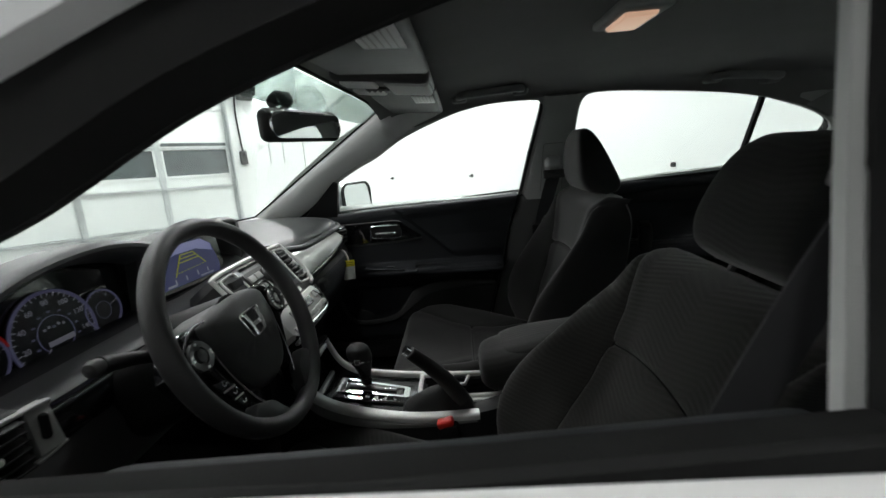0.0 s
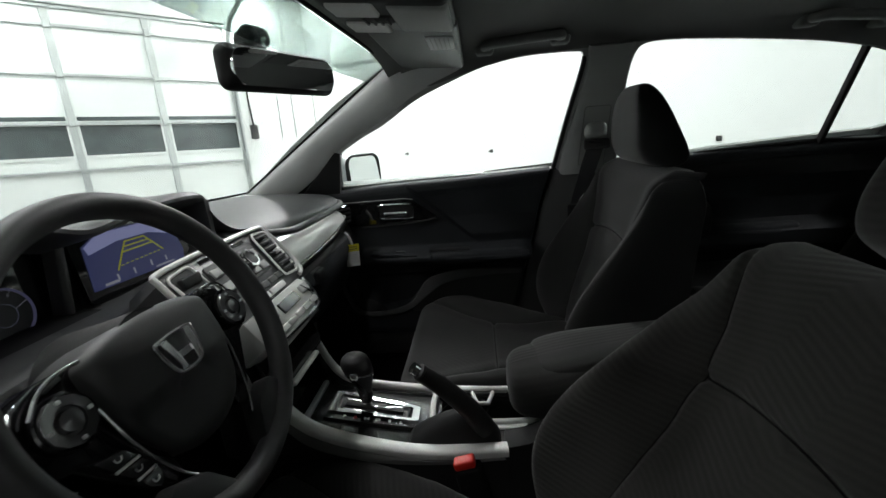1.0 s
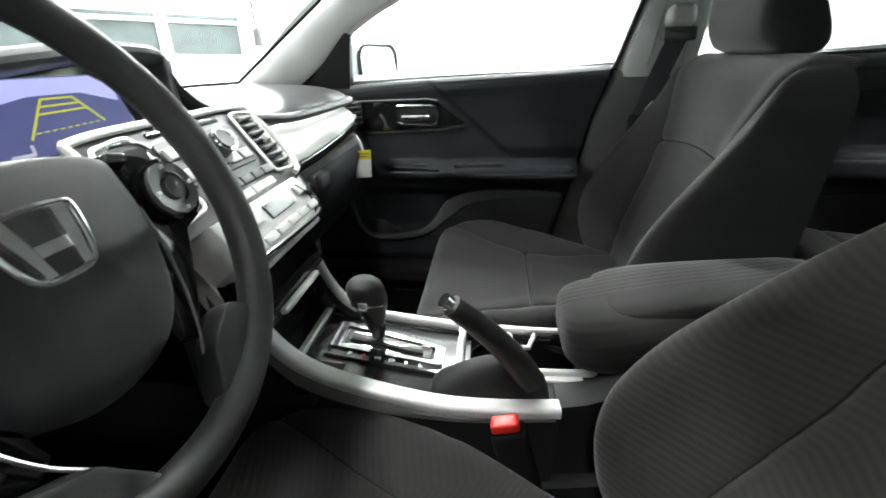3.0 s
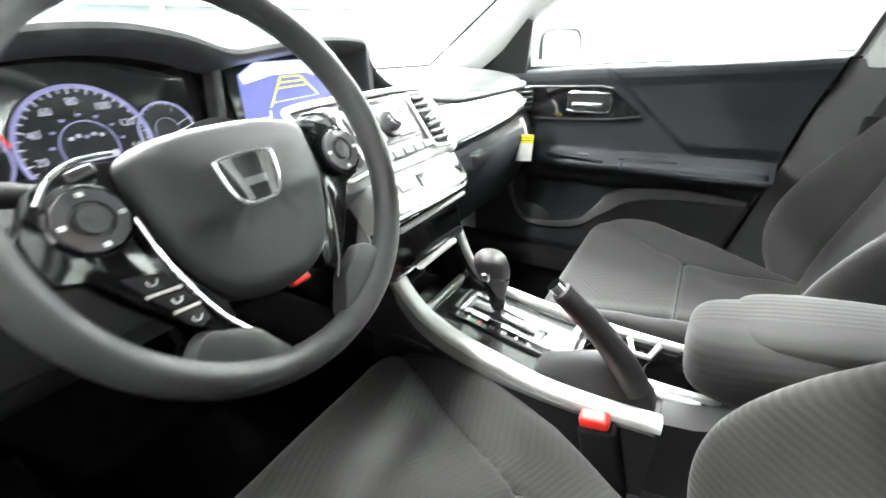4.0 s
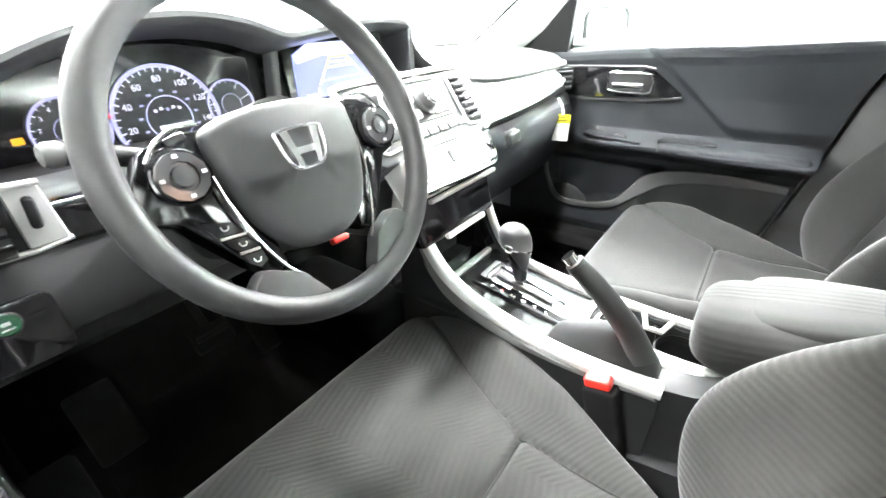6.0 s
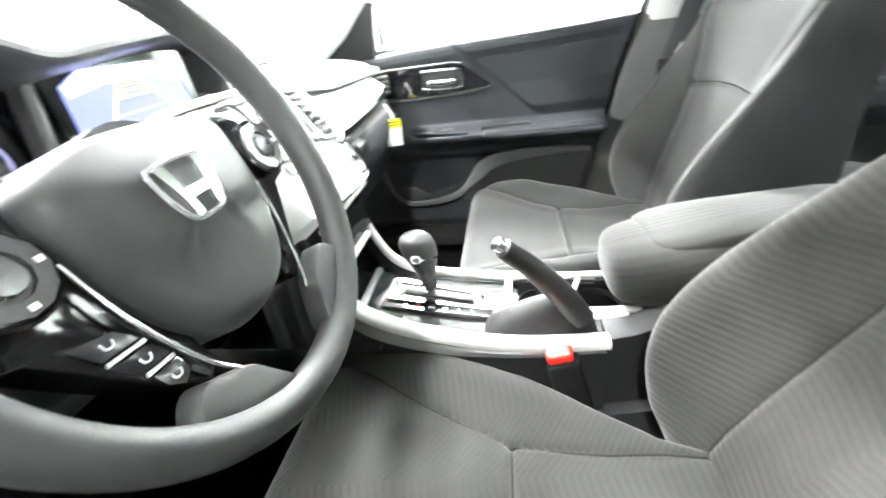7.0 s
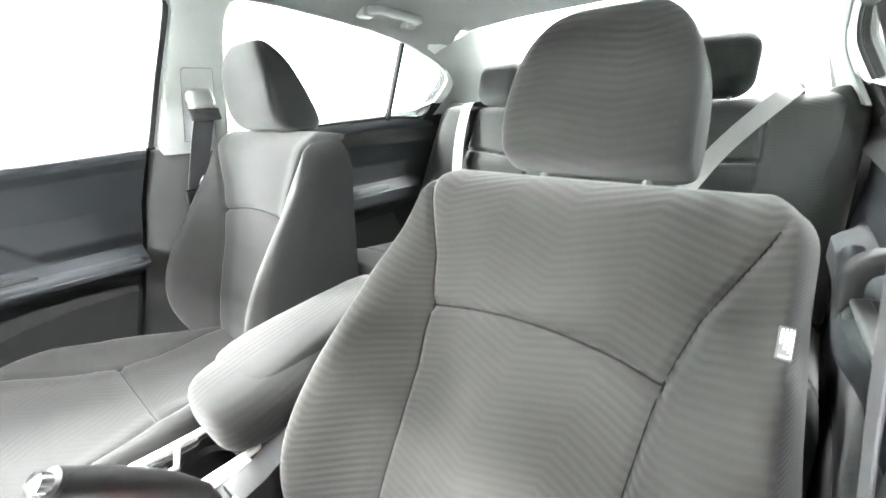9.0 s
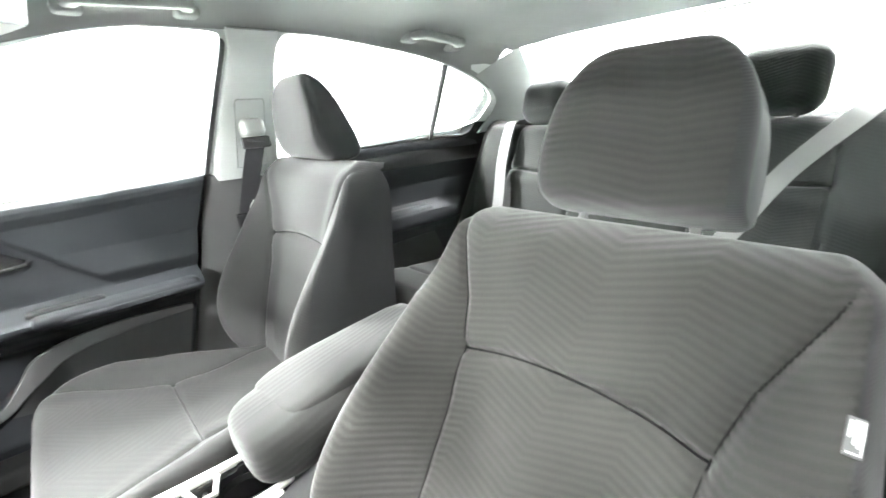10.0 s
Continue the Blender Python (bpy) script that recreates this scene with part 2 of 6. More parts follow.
def tube(pts, r, n=8, closed=False, up=(0, 0, 1)):
    return sweep(pts, circle(r, n), closed, up)


def lathe(profile, n=28):
    """Turns (radius, height) pairs about z."""
    loops = [[(r * math.cos(2 * math.pi * k / n), r * math.sin(2 * math.pi * k / n), z) for k in range(n)] for r, z in profile]
    return loft(loops, cap=False)


def slab(outline, z0, z1, bevel=0.0):
    """An outline in the plane, raised from z0 to z1 with a small chamfer round its top."""
    c = Vector((sum(p[0] for p in outline) / len(outline), sum(p[1] for p in outline) / len(outline)))
    loops = [[(x, y, z0) for x, y in outline]]
    if bevel:
        for k in range(3):
            a = radians(90 * k / 2)
            ins = bevel * (1 - math.cos(a))
            zz = z1 - bevel + bevel * math.sin(a)
            lp = []
            for x, y in outline:
                d = Vector((x, y)) - c
                f = max(0.0, 1 - ins / max(d.length, 1e-6))
                q = c + d * f
                lp.append((q.x, q.y, zz))
            loops.append(lp)
    else:
        loops.append([(x, y, z1) for x, y in outline])
    return loft(loops)


def plate(outer, holes, fn, d0, d1):
    """A flat sheet with holes, mapped into space by fn(a, b, depth) and given thickness d0 to d1."""
    bm = bmesh.new()
    rings = []
    for loop in (outer, *holes):
        vs = [bm.verts.new((a, b, 0)) for a, b in loop]
        for i in range(len(vs)):
            bm.edges.new((vs[i - 1], vs[i]))
        rings.append(vs)
    bmesh.ops.triangle_fill(bm, edges=bm.edges[:], use_beauty=True)
    bm.verts.index_update()
    flat = [(v.co.x, v.co.y) for v in bm.verts]
    tris = [[v.index for v in f.verts] for f in bm.faces]
    loops = [[v.index for v in r] for r in rings]
    bm.free()
    n = len(flat)
    V = [fn(a, b, d0) for a, b in flat] + [fn(a, b, d1) for a, b in flat]
    F = [tuple(t) for t in tris] + [tuple(i + n for i in t[::-1]) for t in tris]
    for r in loops:
        for i in range(len(r)):
            F.append((r[i - 1], r[i], r[i] + n, r[i - 1] + n))
    return V, F


def grid(fn, us, vs):
    V = [fn(u, v) for v in vs for u in us]
    n = len(us)
    F = [(j * n + i, j * n + i + 1, (j + 1) * n + i + 1, (j + 1) * n + i) for j in range(len(vs) - 1) for i in range(n - 1)]
    return V, F


def shell(fn, back, us, vs):
    """A closed body from a front and a back sheet that share their outline."""
    a, b = grid(fn, us, vs), grid(back, us, vs)
    n, m = len(us), len(vs)
    k = n * m
    F = a[1] + [tuple(i + k for i in f[::-1]) for f in b[1]]
    rim = [i for i in range(n)] + [j * n + n - 1 for j in range(1, m)] + [(m - 1) * n + i for i in range(n - 2, -1, -1)] + [j * n for j in range(m - 2, 0, -1)]
    for i in range(len(rim)):
        F.append((rim[i], rim[i - 1], rim[i - 1] + k, rim[i] + k))
    return a[0] + b[0], F


def span(a, b, n):
    return [a + (b - a) * i / (n - 1) for i in range(n)]


def lerp(x, xs, ys):
    return float(np.interp(x, xs, ys))


def bump(x, c, w):
    t = (x - c) / w
    return math.exp(-t * t)


def step(x, a, b):
    t = max(0.0, min(1.0, (x - a) / (b - a)))
    return t * t * (3 - 2 * t)


# ---- the shop round the car, in its own frame: x along the door wall, y out through the door ----
ROOM = pose(6.115, 2.239, 0, 0, 0, -44.06)
WX0, WX1, WY0, WY1, WZ = -11.0, 0.0, -12.0, 0.0, 3.35
DOOR_X0, DOOR_X1, DOOR_Z = -6.69, -1.135, 2.93


def wall_box(name, x0, x1, y0, y1, z0, z1, mat, label):
    ob = part(name, at(rbox(x1 - x0, y1 - y0, z1 - z0, 0.01, 1), (x0 + x1) / 2, (y0 + y1) / 2, (z0 + z1) / 2), mat, smooth=False)
    return tagged(ob, label, "wall", kind="structure")


g = part("ground", at(rbox(WX1 - WX0 + 0.4, WY1 - WY0 + 0.4, 0.2, 0.01, 1), (WX0 + WX1) / 2, (WY0 + WY1) / 2, -0.1), SHOPFLOOR, smooth=False)
tagged(g, "worn grey concrete floor of the shop", "floor", kind="structure")
g = part("ceiling", at(rbox(WX1 - WX0 + 0.4, WY1 - WY0 + 0.4, 0.2, 0.01, 1), (WX0 + WX1) / 2, (WY0 + WY1) / 2, WZ + 0.1), CEILP, smooth=False)
tagged(g, "pale painted ceiling of the shop", "ceiling", kind="structure")
wall_box("wall_east", WX1, WX1 + 0.2, WY0, WY1, 0, WZ, WALLP, "white painted block wall beside the car")
wall_box("wall_west", WX0 - 0.2, WX0, WY0, WY1, 0, WZ, WALLP, "white painted block wall")
wall_box("wall_south", WX0, WX1, WY0 - 0.2, WY0, 0, WZ, WALLP, "white painted wall behind the car")
wall_box("wall_north", DOOR_X1, WX1, WY1, WY1 + 0.2, 0, WZ, WALLP, "white painted wall beside the sectional door")
wall_box("wall_north_west", WX0, DOOR_X0, WY1, WY1 + 0.2, 0, WZ, WALLP, "white painted wall beside the sectional door")
wall_box("wall_north_lintel", DOOR_X0, DOOR_X1, WY1, WY1 + 0.2, DOOR_Z, WZ, WALLP, "white wall above the sectional door")

# sectional overhead door: insulated sections with aluminium stiles and one glazed row
gd = thing("garage_door", "white sectional garage door with aluminium stiles and dark windows", "garage door", pose(0, WY1 + 0.05, 0), kind="structure")
seams = [0.0, 0.60, 1.13, 1.665, 2.20, 2.72, DOOR_Z]
stiles = [DOOR_X0, -5.765, -4.84, -3.915, -2.99, -2.06, DOOR_X1]
bays = len(stiles) - 1
for i in range(len(seams) - 1):
    z0, z1 = seams[i], seams[i + 1]
    for b in range(bays):
        x0, bw = stiles[b], stiles[b + 1] - stiles[b]
        if i == 2:
            w0, w1 = 1.29, 1.635
            for n0, n1 in ((z0, w0), (w1, z1)):
                part("panel", at(rbox(bw - 0.06, 0.04, n1 - n0 - 0.01, 0.004, 1), x0 + bw / 2, 0.02, (n0 + n1) / 2), STEEL, gd, smooth=False)
            part("window", at(rbox(bw - 0.12, 0.012, w1 - w0, 0.004, 1), x0 + bw / 2, 0.03, (w0 + w1) / 2), DARKGLASS, gd, "dark tinted door window", smooth=False)
            part("window_frame", plate([(x0 + 0.03, w0 - 0.03), (x0 + bw - 0.03, w0 - 0.03), (x0 + bw - 0.03, w1 + 0.03), (x0 + 0.03, w1 + 0.03)], [[(x0 + 0.06, w0), (x0 + bw - 0.06, w0), (x0 + bw - 0.06, w1), (x0 + 0.06, w1)]], lambda a, c, d: (a, d, c), -0.018, 0.01), STEEL, gd, smooth=False)
        else:
            part("panel", at(rbox(bw - 0.06, 0.04, z1 - z0 - 0.014, 0.006, 1), x0 + bw / 2, 0.02, (z0 + z1) / 2), STEEL, gd, smooth=False)
    if i == 3:
        for b in range(bays):
            part("window_strip", at(rbox(stiles[b + 1] - stiles[b] - 0.10, 0.012, 0.045, 0.003, 1), (stiles[b] + stiles[b + 1]) / 2, -0.004, z0 + 0.045), DARKGLASS, gd, "thin dark strip above the windows", smooth=False)
    part("rail", at(rbox(DOOR_X1 - DOOR_X0, 0.035, 0.03, 0.004, 1), (DOOR_X0 + DOOR_X1) / 2, -0.022, z1 - 0.01 if i < 5 else z1 - 0.03), ALU, gd, "aluminium section rail", smooth=False)
    for b in range(bays + 1):
        part("stile", at(rbox(0.075, 0.03, z1 - z0 - 0.03, 0.004, 1), stiles[b], -0.012, (z0 + z1) / 2), ALU, gd, smooth=False)
        if 0 < i:
            part("hinge", at(rbox(0.06, 0.02, 0.09, 0.006, 1), stiles[b], -0.045, z0), ALU, gd, smooth=False)
for x in (DOOR_X0 + 0.01, DOOR_X1 - 0.01):
    part("track", tube([(x, -0.09, 0), (x, -0.09, 2.5), (x, -0.14, 2.72), (x, -0.34, 2.92), (x, -0.8, 3.00), (x, -3.6, 3.02)], 0.03), ALU, gd, "galvanised door track")

# things on the wall beside the door
op = thing("door_opener", "dark motor housing of the garage door opener on the wall", "door opener", pose(-0.88, WY1 - 0.01, 2.50))
part("housing", at(rbox(0.30, 0.22, 0.34, 0.03), 0, -0.11, 0.05), BLACK, op)
part("drum", at(lathe([(0.0, 0), (0.07, 0), (0.07, 0.2), (0, 0.2)]), -0.10, -0.12, -0.12, 0, 90, 0), GREYP, op)
part("cable", tube(smooth_path([(-0.1, -0.02, -0.08), (-0.12, -0.015, -0.4), (-0.10, -0.015, -0.92)]), 0.012), BLACK, op)
sw = thing("wall_switch", "grey push-button box on the wall beside the door", "switch", pose(-0.98, WY1, 1.50))
part("box", at(rbox(0.10, 0.05, 0.20, 0.01), 0, -0.025, 0), GREYP, sw)
part("button", at(lathe([(0, 0), (0.02, 0), (0.02, 0.012), (0, 0.014)], 14), 0, -0.05, 0.04, 90), BLACK, sw)
for i, (x, h) in enumerate(((-0.57, 0.5), (-0.35, 0.5))):
    c = part("conduit", tube([(x, WY1 - 0.012, 1.40), (x, WY1 - 0.012, 1.40 + h * 3.6)], 0.012), ALU)
    tagged(c, "thin painted conduit running up the white wall", "conduit", "conduits on the wall")
for y, z in ((-5.69, 0.99), (-3.74, 1.0), (-2.37, 1.03)):
    c = thing("wall_hook", "small dark bracket screwed to the white wall", "wall hook", pose(WX1, y, z), "brackets on the wall")
    part("plate", at(rbox(0.01, 0.034, 0.034, 0.004), -0.005, 0, 0), GREYP, c)
    part("peg", at(rbox(0.04, 0.014, 0.014, 0.004), -0.025, 0, 0.0), GREYP, c)

# ceiling lamps; the last two are added unseen, to light the seat and dashboard
for i, (x, y, turn) in enumerate(((-0.75, -0.75, 90), (-0.75, -2.7, 90), (-0.75, -4.7, 90), (-0.75, -8.4, 90), (-3.6, -1.4, 90), (-6.6, -1.4, 90), (-7.2, -3.6, 90), (-4.7, -7.65, 46), (-3.74, -4.93, 47))):
    l = thing("ceiling_lamp", "long fluorescent lamp on the shop ceiling, those beside and over the car added", "ceiling lamp", pose(x, y, WZ, 0, 0, turn), "fluorescent lamps on the ceiling")
    part("housing", at(rbox(1.3, 0.24, 0.05, 0.01), 0, 0, -0.025), WHITE, l)
    part("tube", at(rbox(1.22, 0.18, 0.03, 0.012), 0, 0, -0.066), {46: LAMPN, 47: LAMPH}.get(turn, LAMPM), l, "glowing white diffuser")
pipe = part("wall_pipe", tube([(-0.02, -0.9, 2.31), (-0.02, -1.79, 2.22), (-0.02, -2.6, 2.15)], 0.010), ALU)
tagged(pipe, "thin dark pipe along the white wall", "pipe")
SHOP = [ob for ob in scene.objects if ob.parent is None and ob.type != "CAMERA"]
for ob in SHOP:
    ob.matrix_basis = ROOM @ ob.matrix_basis


# ---- the car's body: pillars, roof, floor, doors, glass ----
def arc(pts, n=4):
    """A smooth run of (y, z) points through those given."""
    return [(p.x, p.y) for p in smooth_path([(a, b, 0.0) for a, b in pts], n)]


FRONT_OPEN = [(0.172, 0.908), (0.10, 0.907), (-0.05, 0.914), (-0.545, 0.938), (-0.577, 1.087), (-0.612, 1.235), (-0.605, 1.254), (-0.585, 1.262), (-0.448, 1.262), (-0.36, 1.25), (-0.289, 1.233), (-0.135, 1.178), (-0.018, 1.112), (0.06, 1.078), (0.142, 1.034)]
REAR_OPEN = [(-0.739, 0.94), (-0.734, 1.12), (-0.736, 1.20), (-0.748, 1.25), (-0.775, 1.267), (-0.851, 1.268), (-0.996, 1.257), (-1.20, 1.236), (-1.325, 1.214), (-1.416, 1.187), (-1.512, 1.150), (-1.562, 1.118), (-1.580, 1.090), (-1.570, 1.062), (-1.543, 1.018), (-1.507, 0.960), (-1.342, 0.964), (-1.04, 0.952)]
SIDE_OUT = [(0.47, 0.885), (0.47, 0.945), (0.30, 1.065), (0.117, 1.183), (-0.06, 1.275), (-0.20, 1.300), (-0.6, 1.312), (-1.0, 1.305), (-1.35, 1.285), (-1.60, 1.22), (-1.80, 1.10), (-1.95, 0.98), (-1.95, 0.885)]

FRONT_OPEN = FRONT_OPEN[:6] + arc(FRONT_OPEN[6:])
REAR_OPEN = REAR_OPEN[:1] + arc(REAR_OPEN[1:-3]) + REAR_OPEN[-3:]

OUTER_RING = [(0.38, 0.900), (0.25, 0.99), (0.10, 1.092), (-0.07, 1.186), (-0.21, 1.232), (-0.6, 1.285), (-1.0, 1.280), (-1.34, 1.258), (-1.57, 1.19), (-1.75, 1.08), (-1.88, 0.98), (-1.9, 0.915)]
OUTER_RING = arc(OUTER_RING)


# the dark frame and the painted ring end behind the windscreen's edge
FRAME_OUT = [(0.45, 0.865), (0.42, 0.905), (0.28, 1.005), (0.10, 1.118), (-0.07, 1.215), (-0.20, 1.270)] + SIDE_OUT[6:-1] + [(-1.97, 0.865)]
RING_OUT = [(0.44, 0.865), (0.43, 0.910), (0.28, 1.020), (0.10, 1.135), (-0.06, 1.240), (-0.20, 1.315)] + [(y, z + 0.03) for y, z in SIDE_OUT[6:-2]] + [(-1.98, 0.985), (-1.98, 0.865)]
# the driver's door frame hangs a little lower along the roof
FRONT_OPEN_NEAR = [(a - (0.012 if a < -0.5 else 0.0), b - (0.016 if b > 1.0 and a > -0.5 else 0.0)) for a, b in FRONT_OPEN]


def lean(s, y, z, d=0.0):
    """A point of the leaning side of the cabin; d goes outwards."""
    x = 0.70 - 0.388 * (z - 0.92) - 0.10 * step(y, -1.2, -2.0)
    return (s * (x + d * 0.93), y, z + d * 0.36)


def belt(y):
    """Height of the window sill along the car."""
    return lerp(y, [-1.9, -1.34, -1.0, -0.74, -0.545, -0.3, -0.05, 0.06, 0.15, 0.42], [0.962, 0.961, 0.951, 0.938, 0.937, 0.924, 0.915, 0.910, 0.903, 0.896])


def door_end(z):
    """Rear edge of the front door's inner panel."""
    return lerp(z, [0.345, 0.463, 0.69, 0.806, 0.95], [-0.37, -0.406, -0.466, -0.490, -0.535])


def inset(loop, k):
    """Moves a loop in (minus) or out by k metres."""
    n = len(loop)
    area = sum(loop[i - 1][0] * loop[i][1] - loop[i][0] * loop[i - 1][1] for i in range(n))
    sgn = 1 if area > 0 else -1
    out = []
    for i in range(n):
        a, b, c = Vector(loop[i - 1]), Vector(loop[i]), Vector(loop[(i + 1) % n])
        t = ((b - a).normalized() + (c - b).normalized()).normalized()
        out.append((b.x + sgn * t.y * k, b.y - sgn * t.x * k))
    return out


body = thing("car_body", "silver sedan body with grey cloth roof lining and grey pillar trim", "car", kind="structure")
for s in (1, -1):
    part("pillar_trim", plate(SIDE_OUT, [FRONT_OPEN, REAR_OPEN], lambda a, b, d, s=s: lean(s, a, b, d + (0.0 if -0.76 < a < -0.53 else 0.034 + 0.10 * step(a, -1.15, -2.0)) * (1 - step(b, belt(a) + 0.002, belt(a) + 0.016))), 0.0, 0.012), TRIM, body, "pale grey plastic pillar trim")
    part("window_frame", plate(FRAME_OUT, [inset(FRONT_OPEN, 0.014) if s > 0 else FRONT_OPEN_NEAR, inset(REAR_OPEN, 0.014)], lambda a, b, d, s=s: lean(s, a, b, d), 0.014, 0.060), RUBBER, body, "black window frame and seal channel")
    part("side_frame", plate(RING_OUT, [OUTER_RING], lambda a, b, d, s=s: lean(s, a, b, d), 0.062, 0.085), PAINT, body, "silver painted roof side")
    for hole in (FRONT_OPEN if s > 0 else FRONT_OPEN_NEAR, REAR_OPEN):
        pts = smooth_path([lean(s, a, b, 0.015) for a, b in inset(hole, 0.003)], 4, True)
        part("door_seal", tube(pts, 0.0050, 8, True), RUBBER, body, "black rubber door seal")
    # belt line seal and body panel below the windows
    part("side_panel", shell(lambda u, v, s=s: (s * (0.765 + 0.13 * math.sin(math.pi * min(1, max(0, (0.93 - v) / 0.62)) ** 0.7 * 0.62)), u, v), lambda u, v, s=s: (s * 0.752, u, v), span(1.0, -2.4, 40), span(0.888, 0.30, 14)), PAINT, body, "silver painted door skin")
    # belt strip, coloured pale for the highlight along the chrome
    part("belt_moulding", sweep([(s * 0.777, y, belt(y) - 0.022 if s > 0 else lerp(y, [-1.9, -0.7, 0.1, 0.42], [0.962, 0.944, 0.944, 0.900])) for y in span(0.42, -1.9, 30)], roundrect(0.030, 0.030, 0.009)), MOULDING, body, "chrome strip below the side windows, its highlight put into a pale colour")
    part("weather_strip", sweep([(0.741, y, belt(y) - 0.010) if s > 0 else (-0.750, y, lerp(y, [-1.9, -0.7, 0.1, 0.42], [0.950, 0.931, 0.931, 0.893])) for y in span(0.42, -1.9, 30)], roundrect(0.052 if s > 0 else 0.026, 0.030 if s > 0 else 0.024, 0.008)), RUBBER, body, "black rubber window strip")
    if s < 0:
        part("slot_seal", sweep([(-0.7235, y, belt(y) + 0.005) for y in span(0.30, -0.555, 12)], roundrect(0.033, 0.022, 0.006)), RUBBER, body, "black lips of the window slot")
    # thin divider bar in the rear side window
    part("window_divider", sweep([lean(s, -1.338, 0.955, 0.01), lean(s, -1.347, 1.211, 0.01)], roundrect(0.014, 0.02, 0.004)), RUBBER, body)
    part("sill_body", at(rbox(0.15, 2.6, 0.16, 0.02), s * 0.765, -0.60, 0.275), RUBBER, body, "black sill below the doors")
    part("sill_trim", at(rbox(0.08, 1.15, 0.05, 0.015), s * 0.66, -0.10, 0.345), RUBBER, body, "black plastic door sill trim")
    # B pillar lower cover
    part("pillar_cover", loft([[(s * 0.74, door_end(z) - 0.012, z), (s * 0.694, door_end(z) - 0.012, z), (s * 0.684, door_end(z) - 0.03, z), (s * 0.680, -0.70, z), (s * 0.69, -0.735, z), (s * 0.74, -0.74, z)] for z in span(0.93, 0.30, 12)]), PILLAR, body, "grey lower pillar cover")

for s in (1, -1):
    # deep B pillar with the belt slide
    lp = []
    for k in span(0, 1, 9):
        z = 0.922 + 0.353 * k
        yf, yr = lerp(z, [0.945, 1.087, 1.235, 1.28], [-0.556, -0.588, -0.622, -0.615]), lerp(z, [0.95, 1.2, 1.28], [-0.728, -0.728, -0.745])
        lp.append([lean(s, yf, z, 0.012), lean(s, yf - 0.002, z, -0.012), lean(s, yf - 0.018, z, -0.022), lean(s, yr + 0.02, z, -0.022), lean(s, yr + 0.004, z, -0.012), lean(s, yr, z, 0.012)])
    part("pillar_cover", loft(lp), TRIM, body, "pale grey centre pillar cover")

edge = [(-0.543, 0.935), (-0.575, 1.087), (-0.608, 1.228), (-0.604, 1.244)]
part("door_frame", sweep(smooth_path([lean(1, a, b, 0.002) for a, b in edge], 4), roundrect(0.013, 0.012, 0.004), up=(1.0, 0.0, 0.3)), GREYP, body, "dark door frame edge")
part("slide_groove", tube([lean(1, a, b, -0.0225) for a, b in ((-0.694, 0.952), (-0.616, 0.952), (-0.620, 1.118), (-0.626, 1.124), (-0.690, 1.124), (-0.694, 1.118))], 0.0013, 6, True), FLANK, body, "dark groove round the belt slide")
# roof: headliner and outer skin
ROOF_Y = [-0.06, -0.12, -0.25, -0.5, -0.9, -1.25, -1.5, -1.62]
ROOF_Z = [1.268, 1.285, 1.302, 1.315, 1.318, 1.305, 1.287, 1.273]


def roof(u, v, d=0.0):
    edge = 0.556 - 0.05 * step(v, -1.1, -1.7)
    bow = 0.0 if v > -0.4 else -0.05 * (1 - u * u) * step(v, -1.3, -1.62)
    return (u * edge, v + bow, lerp(-v, [-a for a in ROOF_Y], ROOF_Z) - 0.03 * (1 - 0.5 * step(-v, 1.3, 1.6)) * abs(u) ** 5 + 0.014 * (1 - u * u) + d)


us, vs = span(-1, 1, 33), span(-0.06, -1.62, 40)
part("headliner", shell(roof, lambda u, v: roof(u, v, 0.012), us, vs), HEAD, body, "grey cloth roof lining")
part("roof_skin", shell(lambda u, v: roof(u * 1.03, v, 0.03), lambda u, v: roof(u * 1.03, v, 0.045), us, vs), PAINT, body, "silver painted roof")
TOP_Y = [-0.18, -0.289, -0.36, -0.448, -0.60, -0.68, -0.775, -0.851, -0.996, -1.20, -1.36, -1.48, -1.56]
TOP_Z = [1.205, 1.233, 1.250, 1.262, 1.264, 1.266, 1.268, 1.268, 1.257, 1.236, 1.206, 1.166, 1.124]
for s in (1, -1):
    rows = []
    for y in span(-0.10, -1.56, 60):
        low = Vector(lean(s, y, lerp(-y, [-a for a in TOP_Y], TOP_Z) + 0.005, -0.003))
        high = Vector(roof(s * 0.93, y, -0.003))
        mid = Vector((low.x * 0.86 + high.x * 0.14, y, low.z * 0.25 + high.z * 0.75 - 0.004))
        rows.append([low + Vector((s * 0.012, 0, 0.0)), low] + [low.lerp(mid, t).lerp(mid.lerp(high, t), t) for t in span(0.15, 1, 8)])
    part("roof_side_lining", loft(rows, closed=False), HEAD, body, "grey lining rolled over the door tops")


# windscreen and rear window
def wind(u, v, d=0.0):
    y0, z0 = lerp(v, [0, 1], [-0.064, 0.50]), lerp(v, [0, 1], [1.276, 0.925])
    return (u * lerp(v, [0, 1], [0.555, 0.69]), y0 + 0.16 * (1 - u * u) * v, z0 + d)


def back(u, v, d=0.0):
    return (u * lerp(v, [0, 1], [0.50, 0.60]), lerp(v, [0, 1], [-1.640, -2.02]) - 0.05 * (1 - u * u), lerp(v, [0, 1], [1.275, 0.985]) + d)


